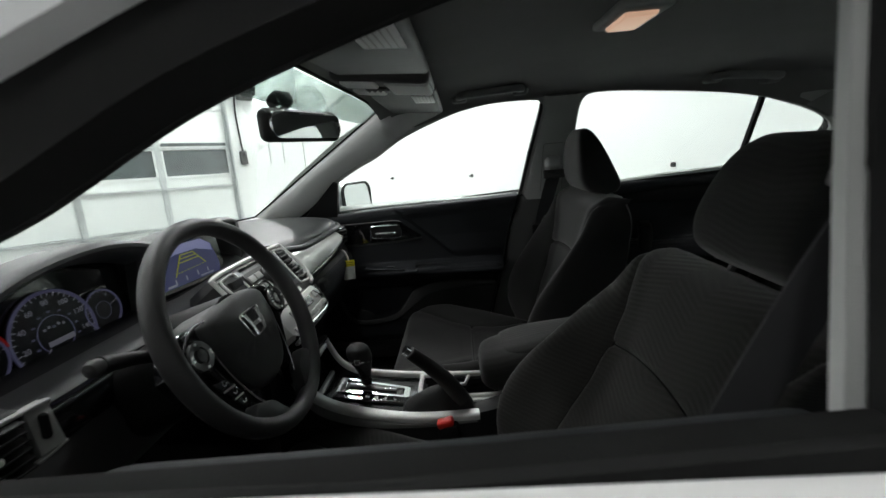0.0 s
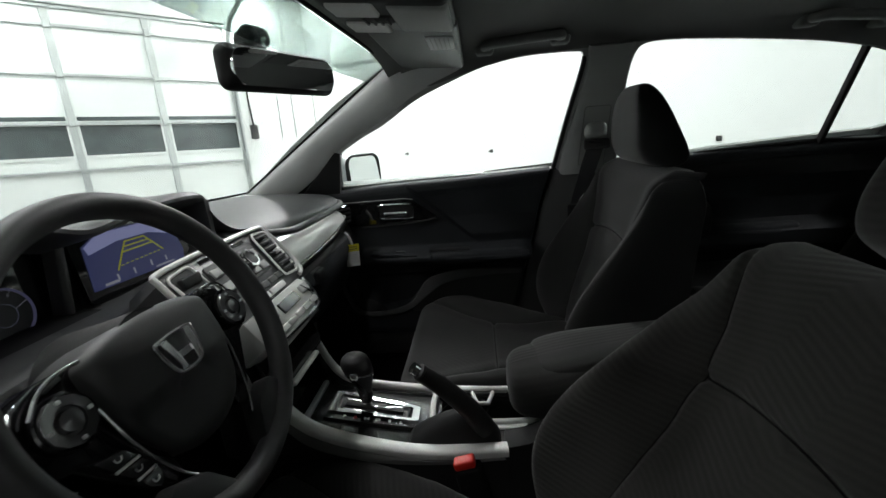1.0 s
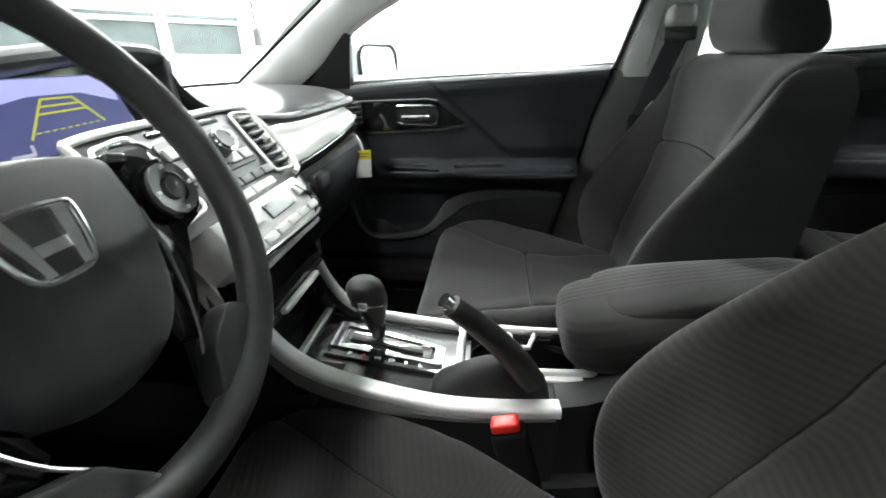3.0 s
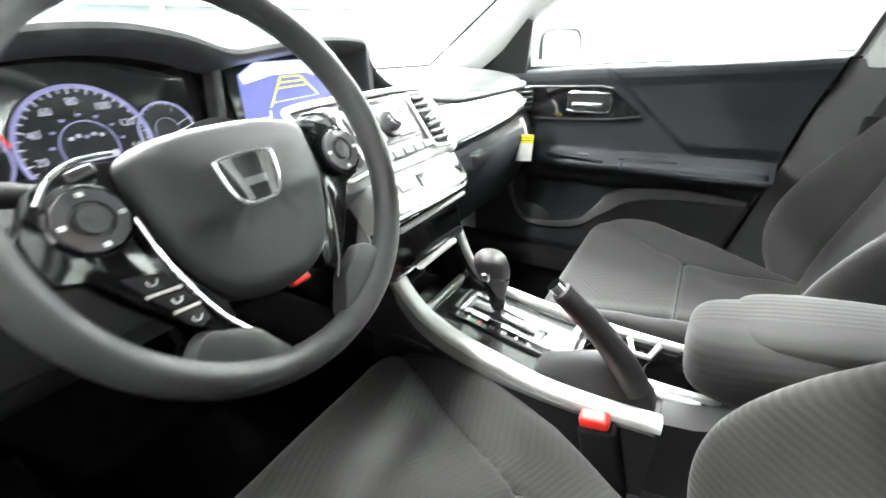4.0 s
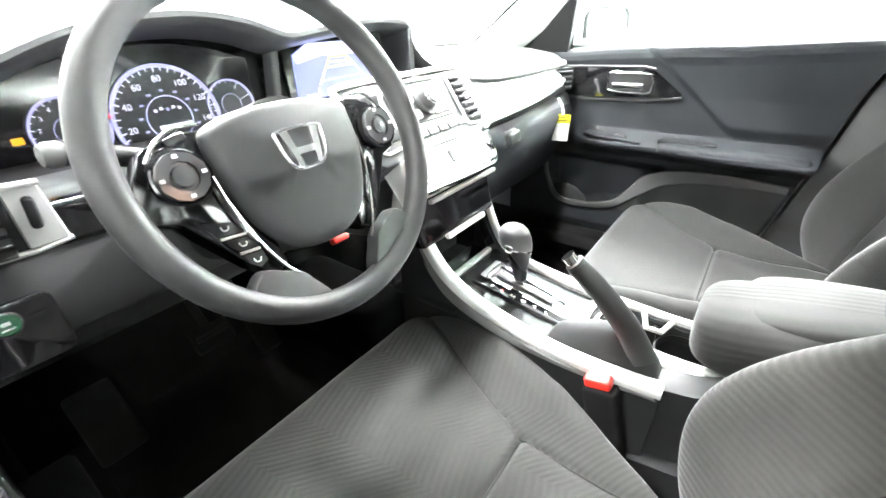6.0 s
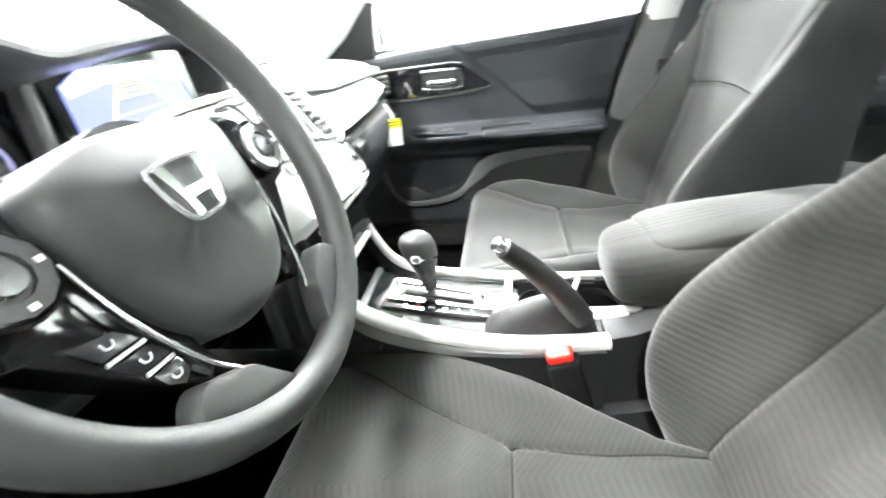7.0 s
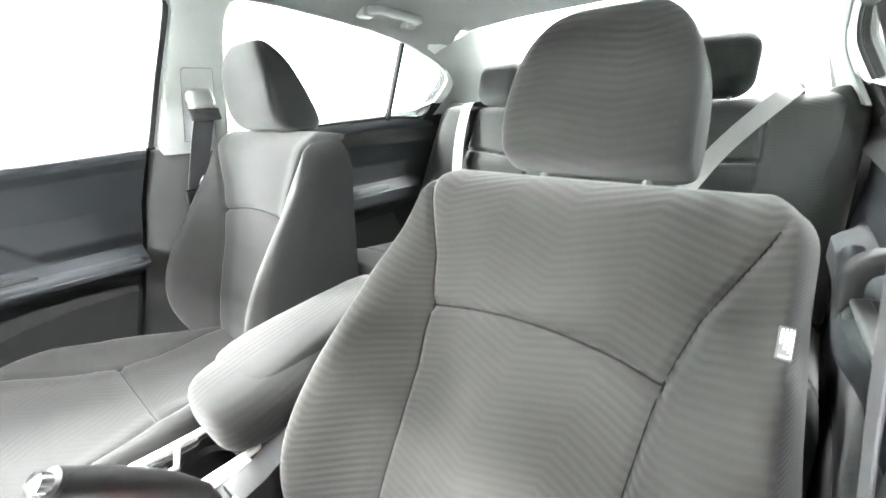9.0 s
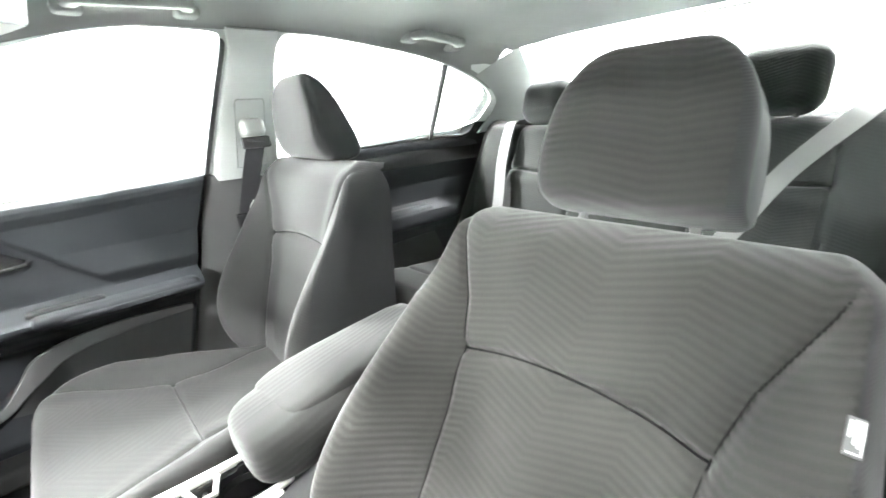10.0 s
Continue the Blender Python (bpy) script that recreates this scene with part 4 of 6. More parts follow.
def front_seat(x, y, lean_back, pan=None, cover=None, nod=0.0):
    BACK_M = pose(0, -0.445, 0.45, lean_back, 0, 0)
    s = thing("bucket_seat", "dark grey woven cloth front seat with ribbed zigzag weave", "car seat", pose(x, y, 0), "front seats of the car")
    cush = part("seat_cushion", shell(pan_top, pan_under, span(-1, 1, 121), span(0, 1, 141)), pan, s)
    bk = part("backrest", xf(shell(back_front, back_rear, span(-1, 1, 151), span(-0.06, 0.53, 171)), BACK_M), cover, s)
    # dark tubes draw the thread and the shadow in each crease
    for sg in (1, -1):
        pts = [BACK_M @ Vector((sg * lerp(h, SEAM_H, SEAM_X), back_front(sg * min(0.999, lerp(h, SEAM_H, SEAM_X) / back_half(h)), h)[1] + 0.0002, h)) for h in span(-0.04, 0.49, 60)]
        part("seam", tube(pts, 0.0011, 5), SEAM, bk, "stitched seam, its crease shade put into a dark colour")
        pts = [(sg * v, w, pan_top(sg * min(0.999, v / pan_half(w)), 0.88 * (w + 0.45) / 0.535)[2] + 0.0008) for w in span(-0.43, 0.08, 50) for v in (lerp(-w, [-q for q in PAN_Y], PAN_X),)]
        part("seam", tube(pts, 0.0010, 5), SEAM, cush)
    pts = [BACK_M @ Vector((v, back_front(v / back_half(arch(v)), arch(v))[1] + 0.0008, arch(v))) for v in span(-0.141, 0.141, 40)]
    part("seam", tube(pts, 0.0012, 5), SEAM, bk, "stitched seam, its crease shade put into a dark colour")
    pts = [(v, -0.183, pan_top(v / pan_half(-0.183), 0.88 * 0.267 / 0.535)[2] + 0.0008) for v in span(-0.13, 0.13, 30)]
    part("seam", tube(pts, 0.0012, 5), SEAM, cush)
    hr = part("headrest", xf(headrest_geo(HEAD_PROFILE, 0.114, 0.80, 0.525, 0.735), BACK_M @ pose(0, -0.06, 0.54 - 0.0011 * nod, -nod, 0, 0) @ pose(0, 0.06, -0.54)), SEAT_HEAD if cover is SEAT_BACK else cover, s)
    # plain cloth on the flanks, in clean columns behind the bolsters' edge
    for padded in (bk, hr):
        padded.data.materials.append(SEAT_FLANK)
    for f in bk.data.polygons:
        col = f.index % 150
        f.material_index = 0 if f.index < 150 * 170 and 5 <= col < 145 else 1
    around = len(smooth_path([(0, 0, 0)] * len(HEAD_PROFILE), 5, True))
    for f in hr.data.polygons:
        f.material_index = 0 if 3 <= f.index // around < 11 else 1
    for sg in (1, -1):
        part("post", xf(tube([(sg * 0.066, -0.07, 0.47), (sg * 0.066, -0.07, 0.58)], 0.006), BACK_M), GREYP, s, "dark headrest post")
        part("post_guide", xf(lathe([(0, 0), (0.016, 0), (0.016, 0.010), (0.010, 0.014), (0, 0.014)], 16), BACK_M @ pose(sg * 0.066, -0.07, 0.508)), BLACK, s)
        part("side_cover", loft([[(sg * xx, yy, zz) for yy, zz in ((-0.47, 0.34), (-0.49, 0.40), (-0.45, 0.445), (-0.30, 0.415), (0.03, 0.43), (0.07, 0.405), (0.05, 0.36), (-0.2, 0.33))] for xx in (0.235, 0.262)]), BLACK, s, "black plastic seat side cover")
        part("rail", at(rbox(0.04, 0.52, 0.05, 0.008), sg * 0.18, -0.18, 0.275), GREYP, s)
        part("bracket", at(rbox(0.03, 0.36, 0.10, 0.008), sg * 0.18, -0.18, 0.345), BLACK, s)
    part("hinge_cover", at(lathe([(0, 0), (0.045, 0), (0.045, 0.02), (0.02, 0.03), (0, 0.03)], 24), math.copysign(0.235, x), -0.45, 0.43, 0, math.copysign(90, x), 0), BLACK, s)
    part("recline_lever", at(rbox(0.014, 0.16, 0.028, 0.006), math.copysign(0.275, x), -0.30, 0.405, 8), BLACK, s)
    # cloth label of the side airbag on the outer bolster
    sg = math.copysign(1, x)
    h = 0.40
    u = sg * 0.93
    p = back_front(u, h)
    p = Vector((p[0], p[1], h))
    along = Vector((*back_front(u - sg * 0.03, h)[:2], h)) - p
    rise = Vector((*back_front(u, h + 0.02)[:2], h + 0.02)) - p
    along = (-sg * along).normalized()
    rise = (rise - along * rise.dot(along)).normalized()
    out = rise.cross(along)
    tg_m = BACK_M @ Matrix.Translation(p + out * 0.001) @ Matrix((along, out, rise)).transposed().to_4x4()
    tg = part("airbag_label", xf(rbox(0.0105, 0.0025, 0.027, 0.001), tg_m), GREYP, s, "small grey cloth label with white print")
    for a, b, wide, tall in ((-0.0030, 0.0048, 0.0018, 0.012), (-0.0004, 0.0030, 0.0014, 0.017), (0.0020, 0.0022, 0.0014, 0.019), (0.0040, 0.0006, 0.0010, 0.022), (0.0004, -0.0112, 0.0080, 0.0012)):
        part("print_bar", xf(at(rbox(wide, 0.0012, tall, 0.0004, 1), sg * a, 0.0011, b), tg_m), TRIM, tg)
    return s


front_seat(-0.367, 0.0, 24.0, SEAT_PAN, SEAT_BACK)
passenger = front_seat(0.385, -0.14, 9.0, SEAT_FINE, SEAT_FINE, 11.0)
# the passenger's cushion is shorter in front of its cross seam
for piece in passenger.children_recursive:
    if piece.type == "MESH":
        for v in piece.data.vertices:
            if v.co.y > -0.183:
                v.co.y = -0.183 + (v.co.y + 0.183) * 0.82

# ---- rear bench ----
rs = thing("rear_bench", "dark grey cloth rear bench with three backrest sections", "car seat")
RB_M = pose(0, -1.40, 0.52, 24, 0, 0)


def bench_back(u, h):
    x = 0.655 * u * (1 - 0.03 * step(h, 0.35, 0.53))
    ax = abs(x)
    n = 0.03 * bump(ax, 0.58, 0.09) - 0.05 * max(0, (abs(u) - 0.9) / 0.1) ** 2 - 0.06 * max(0, (h - 0.48) / 0.055) ** 2.2
    n += 0.012 * bump(ax, 0.0, 0.10)
    for sx in (0.468, 0.185):
        n -= 0.014 * bump(ax, sx - 0.03 * (h - 0.3), 0.007)
    if 0.19 < ax < 0.47:
        n -= 0.013 * bump(h, 0.335 + 0.01 * math.sin((ax - 0.33) * 12), 0.006)
        n += 0.008 * bump(h, 0.30, 0.025)
    n += 0.002 * noise.noise((x * 6, h * 6, 8.0))
    return (x, n, h)


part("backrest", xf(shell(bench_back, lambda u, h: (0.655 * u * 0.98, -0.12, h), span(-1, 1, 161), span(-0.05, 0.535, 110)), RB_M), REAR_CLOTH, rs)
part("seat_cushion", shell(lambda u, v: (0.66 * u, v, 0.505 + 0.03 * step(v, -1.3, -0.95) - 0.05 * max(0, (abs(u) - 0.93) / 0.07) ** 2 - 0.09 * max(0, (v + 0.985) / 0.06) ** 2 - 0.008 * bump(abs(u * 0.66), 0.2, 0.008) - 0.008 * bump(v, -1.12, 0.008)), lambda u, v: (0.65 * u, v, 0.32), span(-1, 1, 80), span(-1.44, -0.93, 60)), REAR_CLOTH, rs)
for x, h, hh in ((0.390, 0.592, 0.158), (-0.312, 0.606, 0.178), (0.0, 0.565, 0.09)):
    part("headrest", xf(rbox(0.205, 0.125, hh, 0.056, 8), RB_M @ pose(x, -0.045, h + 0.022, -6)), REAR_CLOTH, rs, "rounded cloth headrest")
    for d in (0.05, -0.05):
        part("post", xf(tube([(x + d, -0.05, 0.47), (x + d, -0.05, 0.56)], 0.006), RB_M), GREYP, rs)
for s in (1, -1):
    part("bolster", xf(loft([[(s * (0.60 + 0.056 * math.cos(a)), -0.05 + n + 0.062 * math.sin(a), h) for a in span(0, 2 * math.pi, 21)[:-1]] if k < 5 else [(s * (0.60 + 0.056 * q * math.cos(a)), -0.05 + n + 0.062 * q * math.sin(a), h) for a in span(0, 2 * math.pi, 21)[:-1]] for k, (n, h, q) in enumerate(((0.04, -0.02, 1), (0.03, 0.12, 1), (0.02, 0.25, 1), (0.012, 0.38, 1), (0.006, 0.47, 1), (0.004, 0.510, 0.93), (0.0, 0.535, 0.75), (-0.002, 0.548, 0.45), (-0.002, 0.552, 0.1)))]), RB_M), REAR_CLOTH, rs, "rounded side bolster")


def strap(pts, width, mat, parent, label="", twist=(0, 1, 0)):
    return part("webbing", sweep(smooth_path(pts, 6), roundrect(width, 0.0022, 0.001, 1), up=twist), mat, parent, label)


for s in (1, -1):
    b = thing("rear_seat_belt", "pale grey rear seat belt lying over the backrest", "seat belt", group="rear seat belts")
    q = [(s * 0.520, -0.09, 0.550), (s * 0.508, -0.02, 0.545), (s * 0.485, 0.028, 0.50), (s * 0.385, 0.045, 0.36), (s * 0.305, 0.045, 0.20), (s * 0.22, 0.05, 0.04)] if s < 0 else [(0.50, -0.09, 0.545), (0.495, -0.02, 0.538), (0.49, 0.028, 0.50), (0.47, 0.05, 0.36), (0.44, 0.05, 0.20), (0.42, 0.05, 0.04)]
    strap([RB_M @ Vector(p) for p in q], 0.047, BELT, b, twist=(0, 0.9, 0.4))
    part("belt_guide", xf(rbox(0.075, 0.06, 0.02, 0.008), RB_M @ pose(s * 0.505, -0.10, 0.54)), BLACK, b)

# front seat belts on the B pillars
for s in (1, -1):
    b = thing("front_seat_belt", "grey front seat belt hanging from the pillar anchor", "seat belt", group="front seat belts")
    px, py, pz = s * 0.628, -0.655, 1.045 if s > 0 else 1.118
    px = px if s > 0 else -0.612
    part("anchor_cover", at(rbox(0.05, 0.062, 0.048, 0.018, 4), px - s * 0.012, py, pz, 0, s * 16), SILVERP if s > 0 else TRIM, b, "grey belt anchor cover")
    part("anchor_slide", plate([(py - 0.036, 0.94), (py + 0.036, 0.94), (py + 0.036, 1.115), (py - 0.036, 1.115)], [], lambda a, c, e, s=s: lean(s, a + 0.0, c, e), -0.006, 0.002), TRIM, b)
    part("ring", at(rbox(0.012, 0.075, 0.03, 0.005), px - s * 0.024, py, pz - 0.036, 0, s * 16), GREYP, b, "grey belt ring")
    if s > 0:
        strap([(px - 0.030, py, pz - 0.03), (0.622, -0.635, 0.93), (0.635, -0.605, 0.80), (0.640, -0.58, 0.62), (0.645, -0.55, 0.42)], 0.047, BELTD, b, twist=(1, 0, 0))
        part("tongue", at(rbox(0.016, 0.05, 0.055, 0.006), 0.625, -0.60, 0.80), BLACK, b)
        part("tongue_plate", at(rbox(0.004, 0.022, 0.05, 0.001), 0.622, -0.60, 0.765), CHROME, b)
    else:
        strap([(px - 0.002, py + 0.01, pz - 0.03), (-0.620, -0.570, 0.955), (-0.628, -0.518, 0.84), (-0.642, -0.50, 0.70), (-0.655, -0.52, 0.42)], 0.047, BELTD, b, twist=(1, 0, 0))
        part("tongue", at(rbox(0.016, 0.05, 0.055, 0.006), -0.645, -0.50, 0.66), BLACK, b)

# belt buckles beside the console
for x, y, s in ((-0.150, -0.25, 1), (0.155, -0.46, -1)):
    bk = thing("belt_buckle", "black seat belt buckle with a red release button", "belt buckle", pose(x, y, 0.556, -14, 4 * s, 0), "belt buckles")
    part("body", at(rbox(0.027, 0.046, 0.125, 0.007), 0, -0.004, -0.068), CARPET, bk)
    part("button", at(rbox(0.022, 0.036, 0.016, 0.005), 0, -0.002, 0.001), RED, bk, "red release button")
    part("stalk", tube([(0, 0, -0.11), (0, -0.03, -0.20)], 0.012), BLACK, bk)


# ---- dashboard ----
DASH_X = [-0.74, -0.64, -0.50, -0.22, -0.15, 0.12, 0.20, 0.45, 0.62, 0.74]
DRV = [(0.80, 0.88), (0.60, 0.915), (0.47, 0.925), (0.40, 0.925), (0.372, 0.91), (0.366, 0.868), (0.28, 0.864), (0.215, 0.862), (0.200, 0.82), (0.195, 0.79), (0.197, 0.74), (0.215, 0.69), (0.30, 0.64), (0.42, 0.62)]
PAS = [(0.80, 0.88), (0.60, 0.915), (0.42, 0.925), (0.27, 0.917), (0.20, 0.905), (0.168, 0.889), (0.162, 0.872), (0.172, 0.862), (0.155, 0.803), (0.140, 0.785), (0.130, 0.755), (0.150, 0.68), (0.215, 0.57), (0.34, 0.49)]
ENDL = [(0.80, 0.88), (0.60, 0.905), (0.45, 0.912), (0.36, 0.910), (0.335, 0.905), (0.330, 0.868), (0.28, 0.866), (0.245, 0.862), (0.235, 0.82), (0.23, 0.79), (0.23, 0.74), (0.24, 0.69), (0.30, 0.64), (0.42, 0.62)]
PASC = [(0.80, 0.88), (0.60, 0.915), (0.42, 0.922), (0.30, 0.915), (0.245, 0.908), (0.215, 0.90), (0.20, 0.885), (0.195, 0.865), (0.175, 0.803), (0.160, 0.785), (0.150, 0.755), (0.17, 0.68), (0.225, 0.57), (0.34, 0.49)]
ENDR = [(0.80, 0.88), (0.60, 0.905), (0.42, 0.905), (0.30, 0.902), (0.235, 0.895), (0.205, 0.883), (0.195, 0.868), (0.20, 0.86), (0.185, 0.803), (0.170, 0.785), (0.165, 0.755), (0.18, 0.68), (0.235, 0.57), (0.34, 0.49)]
DASH_KEYS = [ENDL, DRV, DRV, DRV, DRV, PASC, PASC, PAS, PAS, ENDR]


def dash_sec(x):
    return smooth_path([(x, lerp(x, DASH_X, [k[i][0] for k in DASH_KEYS]), lerp(x, DASH_X, [k[i][1] for k in DASH_KEYS])) for i in range(14)], 4)


dash = thing("dashboard", "black soft-touch dashboard with silver trim and a hooded instrument cluster", "dashboard")
part("dash_pad", loft([dash_sec(x) for x in span(-0.74, 0.74, 75)], closed=False), SOFT, dash)

# hood over the cluster and the centre screen
HX = [-0.635, -0.605, -0.572, -0.516, -0.427, -0.327, -0.249, -0.187, -0.131, -0.029, 0.030, 0.072, 0.086]
HZ = [0.870, 0.917, 0.948, 0.980, 1.010, 1.019, 1.009, 0.990, 0.994, 1.003, 1.003, 0.998, 0.985]


hx = [p.x for p in smooth_path([(a, 0, b) for a, b in zip(HX, HZ)], 8)]
hz = [p.z for p in smooth_path([(a, 0, b) for a, b in zip(HX, HZ)], 8)]
HP = [(0.325, -0.030), (0.31, -0.026), (0.275, -0.018), (0.252, -0.012), (0.246, -0.006), (0.246, 0.0), (0.252, 0.005), (0.27, 0.007), (0.32, 0.004), (0.40, -0.014), (0.50, -0.050), (0.58, -0.085)]
loops = []
for x, z in zip(hx, hz):
    k = step(z, 0.87, 0.96)
    loops.append([(x, y, max(z + dz * (1 if y < 0.33 else k + 0.2), 0.868 if y < 0.33 else 0.868)) for y, dz in HP])
part("cluster_hood", loft(loops, closed=False), SOFT, dash, "soft black hood over the gauges and screen")
# right flank of the hood, falling in a curve to the centre stack
flank = []
for t in span(0, 1, 14):
    x = 0.080 + 0.095 * t ** 1.6
    ztop = 0.992 - 0.085 * (1 - (1 - t) ** 2.2)
    flank.append([(x - 0.006, 0.34, min(ztop, 0.93)), (x - 0.004, 0.30 - 0.02 * t, ztop - 0.005), (x, 0.25 - 0.04 * t, ztop), (x + 0.006, 0.25 - 0.035 * t, ztop - 0.004), (x + 0.012, 0.32, ztop - 0.008), (x + 0.016, 0.45, ztop * 0.4 + 0.92 * 0.6 - 0.004)])
part("hood_flank", loft(flank, closed=False), SOFT, dash)
part("hood_end", plate([(0.245, 0.900), (0.2455, 0.985), (0.26, 0.996), (0.33, 0.995), (0.40, 0.975), (0.50, 0.92), (0.50, 0.90)], [], lambda a, b, e: (0.083 + e, a, b), -0.006, 0.006), SOFT, dash)

# instrument cluster: back panel, three dials, lens
FACE_Y = 0.342
part("cluster_panel", plate([(-0.60, 0.855), (-0.60, 0.93), (-0.53, 0.975), (-0.42, 0.995), (-0.33, 1.0), (-0.24, 0.99), (-0.185, 0.965), (-0.185, 0.855)], [], lambda a, b, e: (a, FACE_Y + e + (b - 0.9) * 0.12, b), 0.0, 0.01), PIANO, dash, "glossy black cluster panel")
part("cluster_ledge", grid(lambda u, v: (u, 0.245 + 0.10 * v, 0.862 + 0.006 * v), span(-0.62, -0.17, 10), span(0, 1, 4)), BLACK, dash)
part("screen_pillar", at(rbox(0.014, 0.03, 0.125, 0.006), -0.180, 0.322, 0.925, 0, 8), GREYP, dash, "dark grey post between gauges and screen")

DIAL_BLUE = glow("dial_blue_light", (0.52, 0.52, 0.98), 0.085)
DIAL_WHITE = glow("dial_white_light", (0.80, 0.80, 1.0), 0.12)
DIAL_RED = glow("dial_red_light", (1.0, 0.03, 0.02), 0.12)
DIAL_AMBER = glow("dial_amber_light", (1.0, 0.42, 0.02), 0.12)
DIAL_FACE = material("dial_face", (0.012, 0.012, 0.016), 0.5, vary=0.0)


def text_geo(word, size):
    cu = bpy.data.curves.new("mark", "FONT")
    cu.body, cu.size, cu.align_x, cu.align_y, cu.extrude = word, size, "CENTER", "CENTER", 0.0003
    cu.resolution_u = 3
    tmp = bpy.data.objects.new("mark", cu)
    me = tmp.to_mesh()
    geo = ([tuple(v.co) for v in me.vertices], [tuple(p.vertices) for p in me.polygons])
    tmp.to_mesh_clear()
    bpy.data.objects.remove(tmp)
    bpy.data.curves.remove(cu)
    return geo


def dial(x, z, r, numbers, a0, a1, ticks, needle):
    m = pose(x, FACE_Y - 0.002 + (z - 0.9) * 0.12, z, 83, 0, 0)
    f = part("dial", xf(lathe([(0, 0), (r, 0), (r, 0.004), (r * 0.985, 0.005), (0, 0.005)], 48), m), DIAL_FACE, dash, "round gauge with glowing blue ring")
    part("ring", xf(lathe([(r * 0.93, 0.0052), (r * 1.0, 0.0052), (r * 1.0, 0.0075), (r * 0.93, 0.0065), (r * 0.93, 0.0052)], 48), m), DIAL_BLUE, f)
    part("inner_ring", xf(sweep([(r * 0.42 * math.cos(a), r * 0.42 * math.sin(a), 0.006) for a in span(0, 2 * math.pi * 0.98, 40)], circle(r * 0.012, 5), True), m), DIAL_BLUE, f)
    V = []
    for k in range(ticks):
        a = radians(a0 + (a1 - a0) * k / (ticks - 1))
        L = 0.10 if k % 2 == 0 else 0.055
        V.append(xf(rbox(r * L, r * 0.022, 0.0008, 0.0002, 1), m @ pose(math.cos(a) * r * 0.90, math.sin(a) * r * 0.90, 0.0064) @ pose(0, 0, 0, 0, 0, math.degrees(a))))
    part("scale", join(*V), DIAL_WHITE, f)
    for k, w in enumerate(numbers):
        a = radians(a0 + (a1 - a0) * k / (len(numbers) - 1))
        part("number", xf(text_geo(w, r * 0.17), m @ pose(math.cos(a) * r * 0.73, math.sin(a) * r * 0.73, 0.0062)), DIAL_WHITE, f)
    a = radians(needle)
    part("needle", xf(rbox(r * 0.5, r * 0.022, 0.001, 0.0003, 1), m @ pose(math.cos(a) * r * 0.62, math.sin(a) * r * 0.62, 0.009) @ pose(0, 0, 0, 0, 0, math.degrees(a))), DIAL_WHITE, f)
    return f, m


sp, spm = dial(-0.345, 0.889, 0.071, ["0", "20", "40", "60", "80", "100", "120", "140", "160"], 222, -42, 33, 222)
part("display", xf(rbox(0.044, 0.008, 0.001, 0.0003, 1), spm @ pose(0.004, -0.012, 0.0066)), DIAL_WHITE, sp, "lit trip display")
for k in range(5):
    part("display_mark", xf(rbox(0.004, 0.004, 0.001, 0.0003, 1), spm @ pose(-0.016 + 0.008 * k, 0.012 + 0.002 * (k % 2), 0.0066)), DIAL_WHITE if k != 2 else DIAL_BLUE, sp)
for k in range(9):
    a = radians(200 - 220 * k / 8)
    part("inner_mark", xf(rbox(0.005, 0.003, 0.0008, 0.0002, 1), spm @ pose(math.cos(a) * 0.037, math.sin(a) * 0.037, 0.0064)), DIAL_BLUE, sp)
ta, tam = dial(-0.458, 0.894, 0.041, ["0", "1", "2", "3", "4", "5", "6", "7", "8"][::1], 222, 10, 17, 215)
part("red_zone", xf(sweep([(0.043 * math.cos(a), 0.043 * math.sin(a), 0.008) for a in span(radians(10), radians(48), 10)], circle(0.002, 5)), tam), DIAL_RED, ta)
fu, fum = dial(-0.252, 0.893, 0.037, ["E", "F"], 180, 60, 9, 20)
for x, z, mt in ((-0.284, 0.884, DIAL_RED), (-0.236, 0.882, DIAL_RED), (-0.510, 0.893, DIAL_AMBER), (-0.275, 0.876, DIAL_RED)):
    part("warning_lamp", at(rbox(0.011, 0.002, 0.008, 0.001, 1), x, FACE_Y - 0.006, z), mt, dash, "small lit warning lamp")

# centre screen with the reversing picture
SCREEN = glow("screen_light", (0.10, 0.12, 0.34), 0.32)
SCREEN_TOP = glow("screen_sky", (0.50, 0.54, 0.95), 0.45)
LINE_Y = glow("guide_line_yellow", (0.85, 0.9, 0.05), 0.30)
LINE_W = glow("guide_line_white", (0.85, 0.88, 1.0), 0.28)
sc_m = pose(-0.064, 0.290, 0.926, 82, 0, -8)
part("screen_surround", xf(slab(roundrect(0.205, 0.120, 0.012), -0.012, 0.0), sc_m), PIANO, dash)
SC = [(-0.092, -0.040), (0.082, -0.040), (0.088, -0.020), (0.078, 0.028), (0.050, 0.046), (-0.055, 0.046), (-0.085, 0.030)]
scr = part("display_screen", xf(slab(SC, 0.0, 0.002), sc_m), SCREEN, dash, "lit blue display showing the reversing camera")
part("sky_band", xf(slab([(-0.080, 0.016), (-0.03, 0.026), (0.03, 0.026), (0.076, 0.012), (0.076, 0.028), (0.050, 0.0445), (-0.055, 0.0445), (-0.083, 0.029)], 0.002, 0.0026), sc_m), SCREEN_TOP, scr)
for a, b in (((-0.046, -0.020), (-0.018, 0.022)), ((0.046, -0.010), (0.018, 0.022)), ((-0.018, 0.022), (0.018, 0.022)), ((-0.030, 0.006), (0.030, 0.008)), ((-0.024, 0.014), (0.024, 0.015))):
    part("guide_line", xf(tube([(*a, 0.003), (*b, 0.003)], 0.0013, 5), sc_m), LINE_Y, scr)
